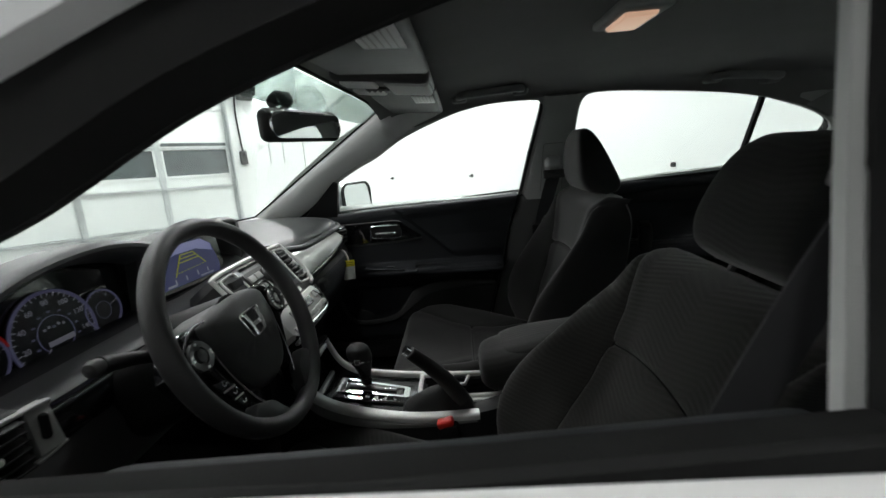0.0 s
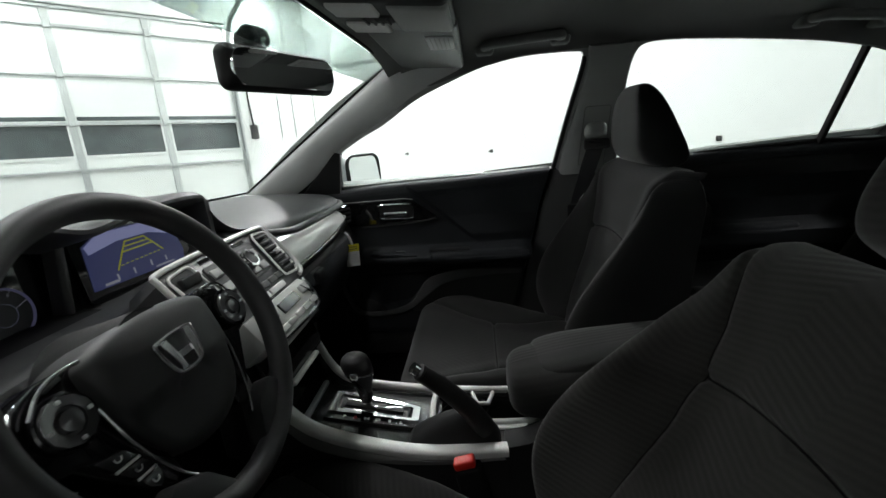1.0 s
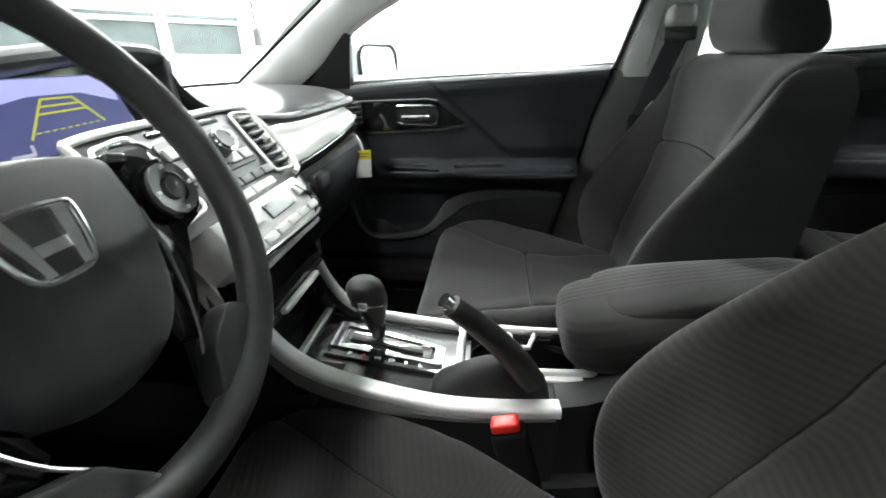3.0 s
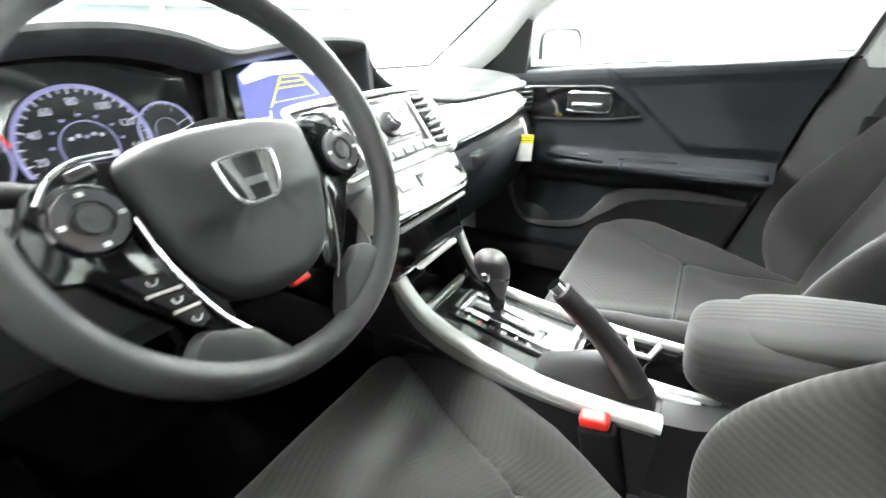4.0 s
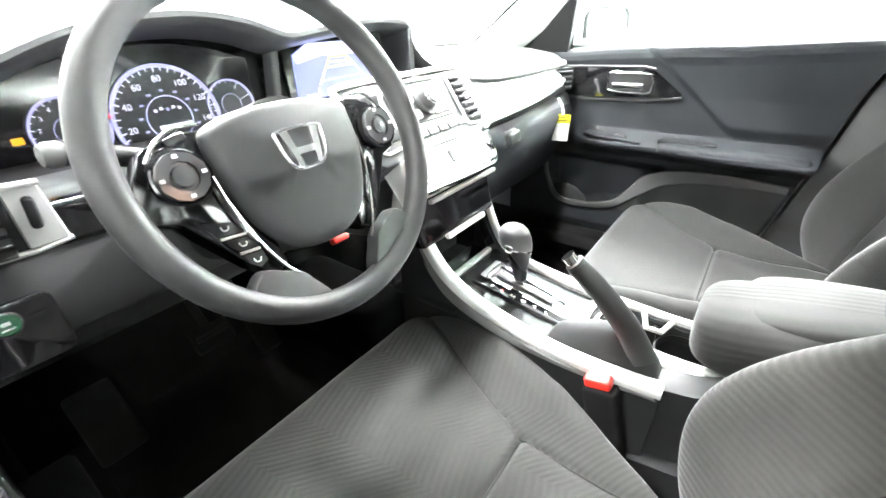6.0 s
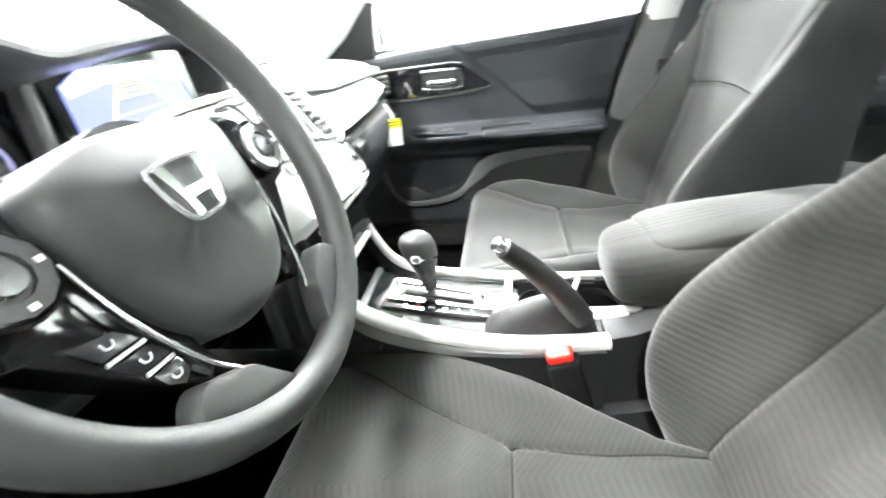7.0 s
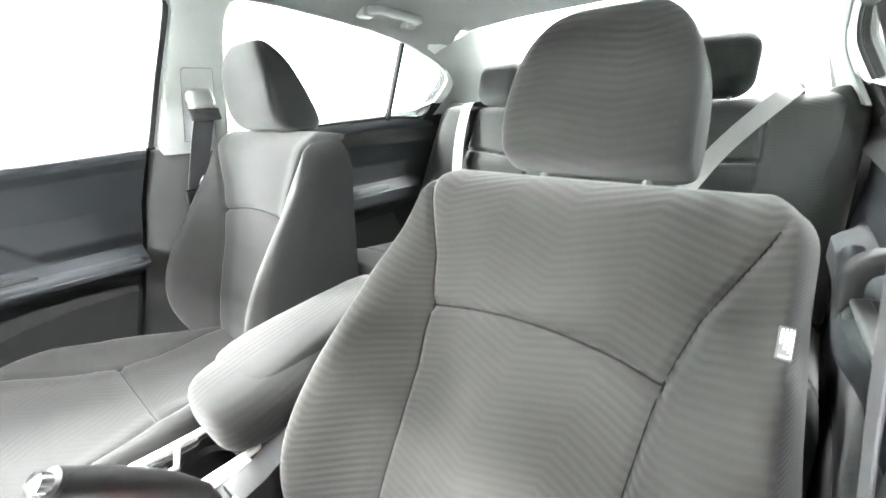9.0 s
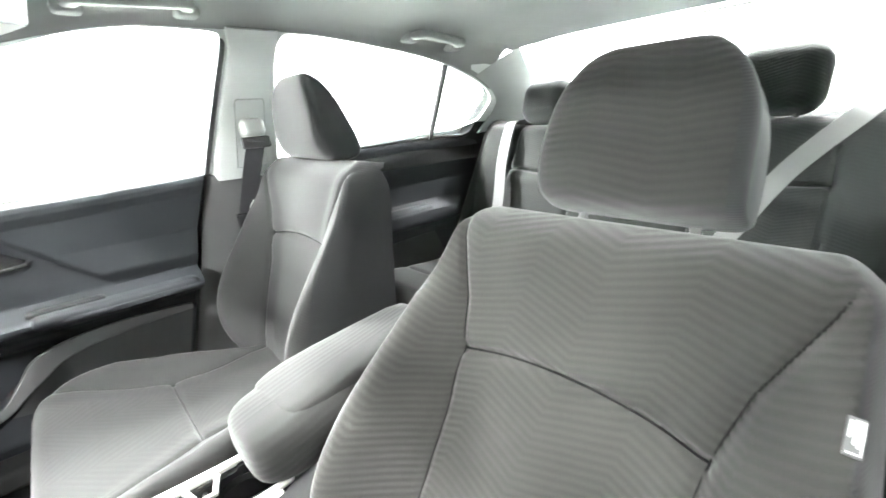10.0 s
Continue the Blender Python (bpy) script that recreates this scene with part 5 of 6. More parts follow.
for k in range(9):
    part("guide_dot", xf(rbox(0.005, 0.0018, 0.001, 0.0003, 1), sc_m @ pose(-0.036 + 0.009 * k, -0.014 + 0.0005 * k, 0.003)), LINE_Y, scr)
for x, y, w, h in ((-0.05, -0.030, 0.003, 0.010), (-0.020, -0.029, 0.003, 0.010), (0.014, -0.026, 0.003, 0.010), (0.045, -0.026, 0.003, 0.009), (-0.062, -0.0355, 0.024, 0.004), (0.040, -0.0355, 0.040, 0.003)):
    part("screen_mark", xf(rbox(w, h, 0.001, 0.0003, 1), sc_m @ pose(x, y, 0.003)), LINE_W, scr)

# ---- centre stack ----
stack = thing("audio_unit", "silver car audio panel with a round knob and side vents", "car radio")
AM = pose(-0.022, 0.135, 0.868, 52, 0, 0)  # face leans back


part("surround", xf(slab([(-0.165, -0.062), (-0.150, -0.075), (0.130, -0.075), (0.150, -0.06), (0.160, -0.02), (0.150, 0.052), (0.135, 0.064), (-0.150, 0.064), (-0.170, 0.045)], -0.07, 0.0, 0.006), AM), AUDIO, stack, "grey plastic audio surround")
part("bezel", xf(tube(smooth_path([(-0.163, -0.05, 0.003), (-0.168, 0.04, 0.003), (-0.15, 0.060, 0.003), (0.0, 0.062, 0.003), (0.128, 0.060, 0.003), (0.148, 0.045, 0.003), (0.158, -0.015, 0.003), (0.146, -0.060, 0.003), (0.125, -0.070, 0.003)], 6), 0.0048, 8), AM), SILVER, stack, "bright silver bezel")
for s, w in ((1, 0.046), (-1, 0.050)):
    vt = part("vent", xf(slab(roundrect(w, 0.100, 0.008), -0.001, 0.004), AM @ pose(s * 0.117 - 0.004, -0.004, 0, 0, 0, -6 * s)), BLACK, stack, "black air vent")
    part("vent_frame", xf(sweep([(a, b, 0.004) for a, b in roundrect(w + 0.006, 0.106, 0.010)], circle(0.0026, 6), True), AM @ pose(s * 0.117 - 0.004, -0.004, 0, 0, 0, -6 * s)), SILVER, vt, "silver vent frame")
    for k in range(7 if s > 0 else 3):
        part("slat", xf(rbox(w - 0.008, 0.006 if s > 0 else 0.016, 0.010, 0.002), AM @ pose(s * 0.117 - 0.004, (-0.044 + 0.0135 * k) if s > 0 else (-0.034 + 0.031 * k), 0.006, 25)), GREYP if s > 0 else BLACK, vt)
    part("vent_tab", xf(rbox(0.010, 0.010, 0.012, 0.002), AM @ pose(s * 0.117 - 0.004, -0.004, 0.012)), SILVER, vt)
part("slot", xf(rbox(0.135, 0.007, 0.004, 0.001), AM @ pose(-0.005, 0.048, 0.001)), PIANO, stack, "disc slot")
part("button_field", xf(slab(roundrect(0.150, 0.062, 0.006), 0.0, 0.004), AM @ pose(-0.005, 0.005, 0)), GREYP, stack)
kn = part("knob", xf(lathe([(0.0, 0), (0.024, 0), (0.024, 0.006), (0.0175, 0.008), (0.0165, 0.024), (0.014, 0.026), (0, 0.0255)], 32), AM @ pose(0.0, 0.006, 0.004)), GREYP, stack, "round audio knob")
part("ring", xf(lathe([(0.0165, 0.0235), (0.0178, 0.0235), (0.0178, 0.027), (0.014, 0.0275), (0.0135, 0.0262), (0.0165, 0.0235)], 32), AM @ pose(0.0, 0.006, 0.004)), CHROME, kn)
part("strip", xf(rbox(0.030, 0.003, 0.003, 0.001), AM @ pose(0.048, 0.012, 0.006, 0, 0, 6)), CHROME, stack)
for r in range(2):
    for k in range(5):
        if abs(-0.062 + 0.029 * k) > 0.025:
            part("button", xf(rbox(0.024, 0.016, 0.006, 0.002), AM @ pose(-0.065 + 0.029 * k, -0.012 + 0.030 * r, 0.005)), SILVERP, stack)
for k in range(6):
    part("button", xf(rbox(0.025, 0.013, 0.006, 0.002), AM @ pose(-0.073 + 0.028 * k, -0.045, 0.003)), GREYP, stack)
for k in range(2):
    part("mode_button", xf(rbox(0.055, 0.012, 0.007, 0.002), AM @ pose(-0.03 + 0.06 * k, -0.063, 0.004)), SILVER, stack)

clim = thing("climate_panel", "silver climate control panel with flat buttons", "climate control", pose(-0.012, 0.058, 0.788, 52, 0, 0))
part("panel", slab([(-0.130, -0.016), (-0.110, -0.028), (0.062, -0.028), (0.080, -0.014), (0.092, 0.028), (0.084, 0.036), (-0.130, 0.036)], -0.06, 0.0, 0.005), SILVER, clim)
part("display", at(rbox(0.070, 0.022, 0.004, 0.002), 0, 0.012, 0.001), LENS, clim)
for k in range(6):
    part("button", at(rbox(0.030, 0.013, 0.006, 0.003), -0.100 + 0.033 * k, -0.016, 0.002), SILVERP, clim)
for k in (-1, 1):
    part("button", at(rbox(0.032, 0.018, 0.006, 0.004), 0.068 * k, 0.014, 0.002), SILVERP, clim)
part("edge", tube(smooth_path([(-0.13, -0.026, 0.002), (0.0, -0.031, 0.002), (0.062, -0.030, 0.002), (0.083, -0.014, 0.002), (0.094, 0.03, 0.002)], 5), 0.004), CHROME, clim, "bright edge strip")
for k in (0, 1):
    part("arrow_mark", tube([(0.062 + 0.028 * k, 0.022 - 0.012 * k, 0.004), (0.078, -0.002, 0.004)], 0.002), BLACK, clim)

lower = thing("storage_box", "gloss black storage lid with a silver strip below the climate panel", "storage compartment")
part("lid", at(rbox(0.225, 0.03, 0.095, 0.01), -0.018, 0.085, 0.700, -14), PIANO, lower)
part("grip", at(rbox(0.120, 0.012, 0.010, 0.004), -0.015, 0.055, 0.662, -14, 0, 0), SILVER, lower, "satin silver grip strip")
part("upper_strip", at(rbox(0.20, 0.010, 0.008, 0.003), -0.018, 0.055, 0.742, -14), SILVERP, lower)
part("recess", at(rbox(0.22, 0.03, 0.11, 0.01), -0.018, 0.165, 0.60), BLACK, lower, "dark open tray")
part("socket", at(rbox(0.03, 0.01, 0.022, 0.004), 0.03, 0.146, 0.605), GREYP, lower, "power socket cover")
part("recess_floor", at(rbox(0.21, 0.15, 0.012, 0.004), -0.018, 0.085, 0.545), BLACK, lower)

# ---- passenger side of the dashboard ----
DECO = material("silver_decor_panel", (0.80, 0.80, 0.78), 0.25, metal=0.10, coat=0.5, vary=0.06)
pan = []
for t in span(0, 1, 26):
    x = 0.185 + 0.405 * t
    top = 0.866 + 0.0 * t
    bot = lerp(t, [0, 0.3, 0.7, 1], [0.800, 0.806, 0.816, 0.824])
    yy = lerp(x, [0.185, 0.30, 0.45, 0.60], [0.150, 0.143, 0.142, 0.152])
    pan.append([(x, yy + 0.030, top + 0.004), (x, yy + 0.014, top), (x, yy - 0.006, (top + bot) / 2 + 0.006), (x, yy - 0.016, bot + 0.008), (x, yy - 0.014, bot + 0.003), (x, yy - 0.004, bot)])
part("decor_panel", loft(pan, closed=False), DECO, dash, "bright satin decor panel")
part("decor_edge", sweep([(lp[-1][0], lp[-1][1] - 0.010, lp[-1][2] - 0.006) for lp in pan], roundrect(0.014, 0.018, 0.004)), PIANO, dash)
part("dash_lip", sweep(smooth_path([(0.160, 0.190, 0.893), (0.22, 0.150, 0.884), (0.30, 0.140, 0.882), (0.45, 0.140, 0.880), (0.60, 0.150, 0.878), (0.69, 0.185, 0.875)], 6), circle(0.010, 10, 0.009)), SOFT, dash)
sv = part("side_vent", at(rbox(0.084, 0.035, 0.060, 0.008), 0.612, 0.164, 0.838, 0, 0, -34), BLACK, dash, "black side air vent")
for k in range(4):
    part("slat", at(rbox(0.070, 0.012, 0.005, 0.002), 0.603, 0.150, 0.818 + 0.0135 * k, 15, 0, -34), GREYP, sv)
part("vent_tab", at(rbox(0.010, 0.016, 0.010, 0.002), 0.596, 0.142, 0.838, 0, 0, -34), SILVER, sv)
part("vent_frame", xf(sweep([(a, 0, b) for a, b in roundrect(0.080, 0.058, 0.010)], circle(0.0022, 6), True, up=(0, 1, 0)), pose(0.602, 0.149, 0.838, 0, 0, -34)), PIANO, sv)
part("glove_box", loft([[(x, y - 0.006, z) for x in span(0.20, 0.64, 12)] for y, z in ((0.134, 0.772), (0.125, 0.75), (0.140, 0.69), (0.190, 0.59), (0.225, 0.55))], closed=False), DOORM, dash, "glove box lid")
gl = part("glove_latch", at(rbox(0.055, 0.022, 0.032, 0.008), 0.270, 0.118, 0.752, -10), BLACK, dash)
part("latch_rim", at(rbox(0.060, 0.012, 0.037, 0.008), 0.270, 0.124, 0.752, -10), GREYP, gl)
tag = thing("hang_tag", "white paper tag with a yellow head hanging from the side vent", "paper tag", pose(0.548, 0.112, 0.728, 0, 3, -62))
part("card", at(rbox(0.042, 0.0015, 0.072, 0.0006, 1), 0, 0, -0.008), WHITE, tag)
part("yellow_head", at(rbox(0.0425, 0.0022, 0.024, 0.0008, 1), 0, 0, 0.017), YELLOW, tag)
part("string", tube(smooth_path([(0.0, 0.0, 0.028), (-0.006, 0.004, 0.05), (-0.018, 0.012, 0.068)]), 0.0035, 6), WHITE, tag)
for k in range(6):
    part("print_bar", at(rbox(0.032 if k % 3 else 0.026, 0.0024, 0.0022, 0.0004, 1), 0, 0, -0.006 - 0.0055 * k), LABEL, tag)
for k in range(2):
    part("print_bar", at(rbox(0.03, 0.0028, 0.0022, 0.0004, 1), 0, 0, 0.020 - 0.007 * k), DOORG, tag)

# ---- driver side of the dashboard ----
lv = part("side_vent", at(rbox(0.125, 0.04, 0.070, 0.01), -0.618, 0.190, 0.858, 0, 0, -8), BLACK, dash, "black side air vent")
for k in range(6):
    part("slat", at(rbox(0.104, 0.020, 0.0030, 0.0012), -0.622, 0.166, 0.832 + 0.0102 * k, 8, 0, -8), BLACK, lv)
part("vent_rim", sweep([(-0.690, 0.176, 0.889), (-0.62, 0.168, 0.889), (-0.560, 0.160, 0.888), (-0.536, 0.160, 0.886)], roundrect(0.008, 0.005, 0.002)), SILVERP, lv, "thin silver rim of the vent")
part("vent_rim", sweep([(-0.690, 0.176, 0.826), (-0.62, 0.168, 0.826), (-0.560, 0.160, 0.827), (-0.530, 0.160, 0.830)], roundrect(0.008, 0.004, 0.0015)), SILVERP, lv)
part("vent_wheel_plate", loft([[(x0, y0 + e, z0), (x1, y0 + e - 0.002, z1), (x2, y0 + e, z2), (x3, y0 + e + 0.002, z3)] for e, (x0, z0, x1, z1, x2, z2, x3, z3) in ((0.014, (-0.563, 0.829, -0.530, 0.829, -0.536, 0.887, -0.565, 0.887)), (0.0, (-0.561, 0.831, -0.533, 0.832, -0.538, 0.884, -0.562, 0.885))) for y0 in (0.158,)]), SILVERP, lv, "silver vent plate")
part("thumb_wheel", at(rbox(0.009, 0.010, 0.030, 0.004), -0.549, 0.157, 0.862, 0, 4, -8), BLACK, lv)
part("vent_tab", at(rbox(0.026, 0.010, 0.008, 0.003), -0.612, 0.154, 0.858, 0, 0, -8), SILVERP, lv)
part("gloss_strip", at(rbox(0.33, 0.03, 0.045, 0.008), -0.375, 0.196, 0.836), PIANO, dash, "gloss black strip behind the wheel")
KNEE_ROW = ((0.188, 0.812), (0.178, 0.79), (0.180, 0.745), (0.185, 0.726), (0.197, 0.718))
part("knee_panel", loft([[(x, y, z) for x in span(-0.70, -0.20, 14)] for y, z in KNEE_ROW], closed=False), KNEE, dash, "dark grey lower panel")
# black sheet added below the knee panel in place of the footwell's shade
part("shade_cover", loft([[(x, y, z) for x in span(-0.70, -0.20, 14)] for y, z in ((0.198, 0.7175), (0.23, 0.700), (0.30, 0.66), (0.42, 0.63))], closed=False), CARPET, dash, "black sheet that stands for the shade under the dashboard")
sp2 = part("switch_panel", at(slab(roundrect(0.078, 0.070, 0.010), -0.012, 0.004, 0.002), -0.6025, 0.178, 0.748, 86), PIANO, dash, "black switch panel")
part("economy_button", at(lathe([(0, 0), (0.0105, 0), (0.0105, 0.004), (0.009, 0.006), (0, 0.0065)], 28), -0.603, 0.1735, 0.766, 86), glow("green_button", (0.02, 0.32, 0.12), 0.02), sp2, "round green illuminated button")
part("button_ring", at(lathe([(0.0105, 0.003), (0.0122, 0.003), (0.0122, 0.0058), (0.0105, 0.0062), (0.0105, 0.003)], 28), -0.603, 0.1735, 0.766, 86), GREYP, sp2)
part("button_mark", at(rbox(0.007, 0.002, 0.004, 0.001, 1), -0.603, 0.1668, 0.768), LABEL, sp2)
part("button_mark", at(rbox(0.010, 0.002, 0.0015, 0.0005, 1), -0.603, 0.1668, 0.762), LABEL, sp2)
part("lower_button", at(rbox(0.068, 0.004, 0.026, 0.002), -0.6025, 0.1755, 0.731, -4), BLACK, sp2)
for k in range(3):
    part("row_mark", at(rbox(0.008 - 0.002 * (k % 2), 0.001, 0.002, 0.0004, 1), -0.627, 0.1730, 0.737 - 0.0045 * k, -4), LABEL, sp2)
part("panel_edge", at(rbox(0.070, 0.004, 0.003, 0.001), -0.6025, 0.1765, 0.7135, -4), GREYP, sp2)
for x, y, z, w, h, nm in ((-0.335, 0.52, 0.40, 0.085, 0.055, "brake_pedal"), (-0.235, 0.52, 0.37, 0.05, 0.15, "accelerator_pedal")):
    p = thing(nm, "black rubber-faced car pedal", "pedal")
    part("pad", at(rbox(w, 0.014, h, 0.006), x, y, z, -35), RUBBER, p)
    for k in range(4):
        part("rib", at(rbox(w * 0.8, 0.004, h * 0.09, 0.001, 1), x, y - 0.008 + 0.0 * k, z - h * 0.32 + h * 0.21 * k, -35), BLACK, p)
    part("arm", tube([(x, y + 0.01, z), (x, y + 0.16, z + 0.16), (x, y + 0.2, z + 0.3)], 0.010), BLACK, p)
fr = thing("foot_rest", "ribbed black foot rest on the carpet", "foot rest")
part("pad", at(rbox(0.080, 0.03, 0.15, 0.010), -0.56, 0.523, 0.344, -42), RUBBER, fr)
for k in range(4):
    part("rib", at(rbox(0.07, 0.006, 0.008, 0.002), -0.56, 0.495 + 0.020 * k, 0.300 + 0.0235 * k, -42), RUBBER, fr)
mat = part("floor_mat", xf(slab(roundrect(0.46, 0.60, 0.06), 0, 0.012, 0.004), pose(-0.37, 0.22, 0.252)), CARPET)
tagged(mat, "black carpet floor mat in front of the driver's seat", "floor mat")
mat = part("floor_mat", xf(slab(roundrect(0.46, 0.60, 0.06), 0, 0.012, 0.004), pose(0.37, 0.22, 0.252)), CARPET)
tagged(mat, "black carpet floor mat in front of the passenger seat", "floor mat")


# ---- steering wheel ----
SOFTGRIP = material("grip_vinyl", (0.020, 0.0195, 0.019), 0.5, spec=0.45, grain=0.3, gscale=900)
BRIGHT = material("bright_chrome", (0.86, 0.86, 0.87), 0.12, metal=0.85, vary=0.03)
PODGREY = material("clear_grey_pod", (0.075, 0.075, 0.077), 0.15, coat=0.8)
sw_ = thing("steering_wheel", "dark grey steering wheel with silver-edged spokes and button clusters", "steering wheel", pose(-0.3685, 0.010, 0.8990, 67.5, 0, 0))
R0 = 0.1560
rim_pts = [(R0 * math.cos(a), R0 * math.sin(a), 0) for a in span(0, 2 * math.pi, 97)[:-1]]
part("rim", sweep(rim_pts, circle(0.0130, 16, 0.0150), True), LEATHER, sw_, "dark grey grained wheel rim")
# airbag cover: a domed shield
HUB = [(-0.078, 0.018), (-0.073, 0.034), (-0.045, 0.043), (0.0, 0.046), (0.045, 0.043), (0.076, 0.034), (0.081, 0.018), (0.079, -0.020), (0.067, -0.058), (0.050, -0.081), (0.028, -0.093), (0.0, -0.097), (-0.028, -0.093), (-0.048, -0.080), (-0.065, -0.052), (-0.076, -0.012)]
hub_loop = [(p.x, p.y) for p in smooth_path([(a, b, 0) for a, b in HUB], 5, True)]


def hub_z(x, y, k):
    crease = 0.007 * step(-y, 0.022 - 0.10 * x * x, 0.030)
    return 0.030 + 0.014 * (1 - k ** 2.6) - crease * (1 - k ** 6)


loops = [[(x, y, -0.03) for x, y in hub_loop]]
for k in (1.0, 0.985, 0.95, 0.88, 0.78, 0.66, 0.52, 0.36, 0.18, 0.02):
    loops.append([(x * k, y * k - 0.004 * (1 - k), hub_z(x * k, y * k, k) - (0.010 * ((k - 0.88) / 0.12) ** 2 if k > 0.88 else 0)) for x, y in hub_loop])
part("airbag_cover", loft(loops), LEATHER, sw_, "domed dark grey airbag cover")
em_m = pose(-0.001, -0.004, 0.0445)
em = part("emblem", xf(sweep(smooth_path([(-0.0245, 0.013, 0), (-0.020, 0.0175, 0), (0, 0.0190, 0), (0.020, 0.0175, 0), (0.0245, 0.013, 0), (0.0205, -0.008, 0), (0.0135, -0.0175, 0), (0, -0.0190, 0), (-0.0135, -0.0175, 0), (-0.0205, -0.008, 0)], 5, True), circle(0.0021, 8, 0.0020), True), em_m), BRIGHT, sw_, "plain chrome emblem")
for s in (1, -1):
    part("emblem_bar", xf(loft([[(s * 0.0205, 0.0160, z), (s * 0.0120, 0.0165, z), (s * 0.0095, 0.0020, z + 0.001), (s * 0.0075, -0.0165, z), (s * 0.0125, -0.0165, z), (s * 0.0160, -0.0020, z + 0.001)] for z in (-0.003, 0.0028)]), em_m), BRIGHT, em)
part("emblem_bar", xf(loft([[(-0.0100, 0.0005, z), (0.0100, 0.0005, z), (0.0088, -0.0060, z), (-0.0088, -0.0060, z)] for z in (-0.003, 0.0024)]), em_m), BRIGHT, em)
for s in (1, -1):
    # side spoke in gloss black with a round button cluster, silver upper edge
    part("side_spoke", slab([(s * a, b) for a, b in ((0.070, 0.036), (0.100, 0.037), (0.122, 0.028), (0.142, 0.0), (0.137, -0.028), (0.118, -0.034), (0.100, -0.060), (0.080, -0.088), (0.062, -0.106), (0.048, -0.098), (0.055, -0.02))], -0.014, 0.016, 0.004), PIANO, sw_, "gloss black spoke")
    part("spoke_edge", tube(smooth_path([(s * 0.078, 0.036, 0.034), (s * 0.096, 0.036, 0.033), (s * 0.112, 0.030, 0.030), (s * 0.124, 0.017, 0.026)], 5), 0.0017), BRIGHT, sw_, "silver spoke edge")
    px_, py_, pr = (0.117, -0.002, 0.0225) if s > 0 else (-0.103, 0.001, 0.0215)
    bc = part("button_pad", at(lathe([(0, 0), (pr, 0), (pr * 1.03, 0.004), (pr * 0.94, 0.009), (pr * 0.58, 0.0085), (pr * 0.56, 0.006), (pr * 0.44, 0.006), (pr * 0.40, 0.010), (0, 0.011)], 12), px_, py_, 0.018, 0, 0, 22.5), PODGREY, sw_, "faceted clear grey button cluster")
    part("ring", at(lathe([(pr * 1.01, 0.002), (pr * 1.10, 0.002), (pr * 1.10, 0.006), (pr * 1.01, 0.007), (pr * 1.01, 0.002)], 32), px_, py_, 0.0175), PIANO, bc)
    for k in range(4):
        a = radians(90 * k)
        part("mark", at(rbox(0.004, 0.003, 0.001, 0.0003, 1), px_ + pr * 0.76 * math.cos(a), py_ + pr * 0.76 * math.sin(a), 0.0272), LABEL, bc)
    part("top_button", at(rbox(0.018, 0.008, 0.010, 0.003), s * 0.094, 0.031, 0.017, 0, 0, -12 * s), LENS, sw_)
    # lower spokes: short feet that grow out of the rim, and a bright line along each leg
    foot = smooth_path([(s * a, b, 0) for a, b in ((0.083, -0.094), (0.066, -0.101), (0.050, -0.109), (0.041, -0.122), (0.030, -0.146), (0.062, -0.146), (0.098, -0.124), (0.098, -0.106))], 4, True)
    part("lower_spoke", slab([(q.x, q.y) for q in foot], 0.018, 0.0385, 0.005), LEATHER, sw_, "grey lower spoke")
    part("spoke_line", tube(smooth_path([(s * 0.081, -0.005, 0.024), (s * 0.077, -0.040, 0.0245), (s * 0.069, -0.070, 0.0245), (s * 0.059, -0.095, 0.025), (s * 0.047, -0.113, 0.026)], 5), 0.0014), BRIGHT, sw_, "bright chrome line along the spoke")
    part("spoke_back", at(rbox(0.07, 0.05, 0.025, 0.01), s * 0.08, 0.0, -0.02), BLACK, sw_)
# phone buttons on the driver's lower left
PHONE = [[(-0.106, -0.038), (-0.082, -0.0445), (-0.0745, -0.0565), (-0.098, -0.0540)], [(-0.096, -0.0585), (-0.0735, -0.0612), (-0.069, -0.0730), (-0.088, -0.0712)], [(-0.0862, -0.0755), (-0.068, -0.0772), (-0.0665, -0.0880), (-0.0755, -0.0920), (-0.0835, -0.0850)]]
for k, quad in enumerate(PHONE):
    pb = part("phone_button", slab([(q.x, q.y) for q in smooth_path([(a, b, 0) for a, b in quad], 1, True)], 0.014, 0.0195, 0.0015), LENS, sw_, "dark voice control button")
    cx = sum(a for a, b in quad) / len(quad)
    cy = sum(b for a, b in quad) / len(quad)
    part("mark", tube(smooth_path([(cx - 0.003, cy + 0.002, 0.0197), (cx - 0.002, cy - 0.0015, 0.0197), (cx + 0.002, cy - 0.002, 0.0197), (cx + 0.0035, cy + 0.001, 0.0197)], 3), 0.0007, 5), LABEL, pb)
    if k < 2:
        part("divider", tube([(quad[3][0] + 0.001, quad[3][1] - 0.0022, 0.0185), (quad[2][0], quad[2][1] - 0.0022, 0.0185)], 0.0014, 6), SILVER, pb, "silver divider")
for ob in list(sw_.children):
    if not ob.name.startswith("rim"):
        ob.location.z = -0.034
part("column_hub", at(lathe([(0, 0), (0.05, 0), (0.055, -0.05), (0.06, -0.09), (0, -0.09)], 28), 0, 0, -0.01), BLACK, sw_)

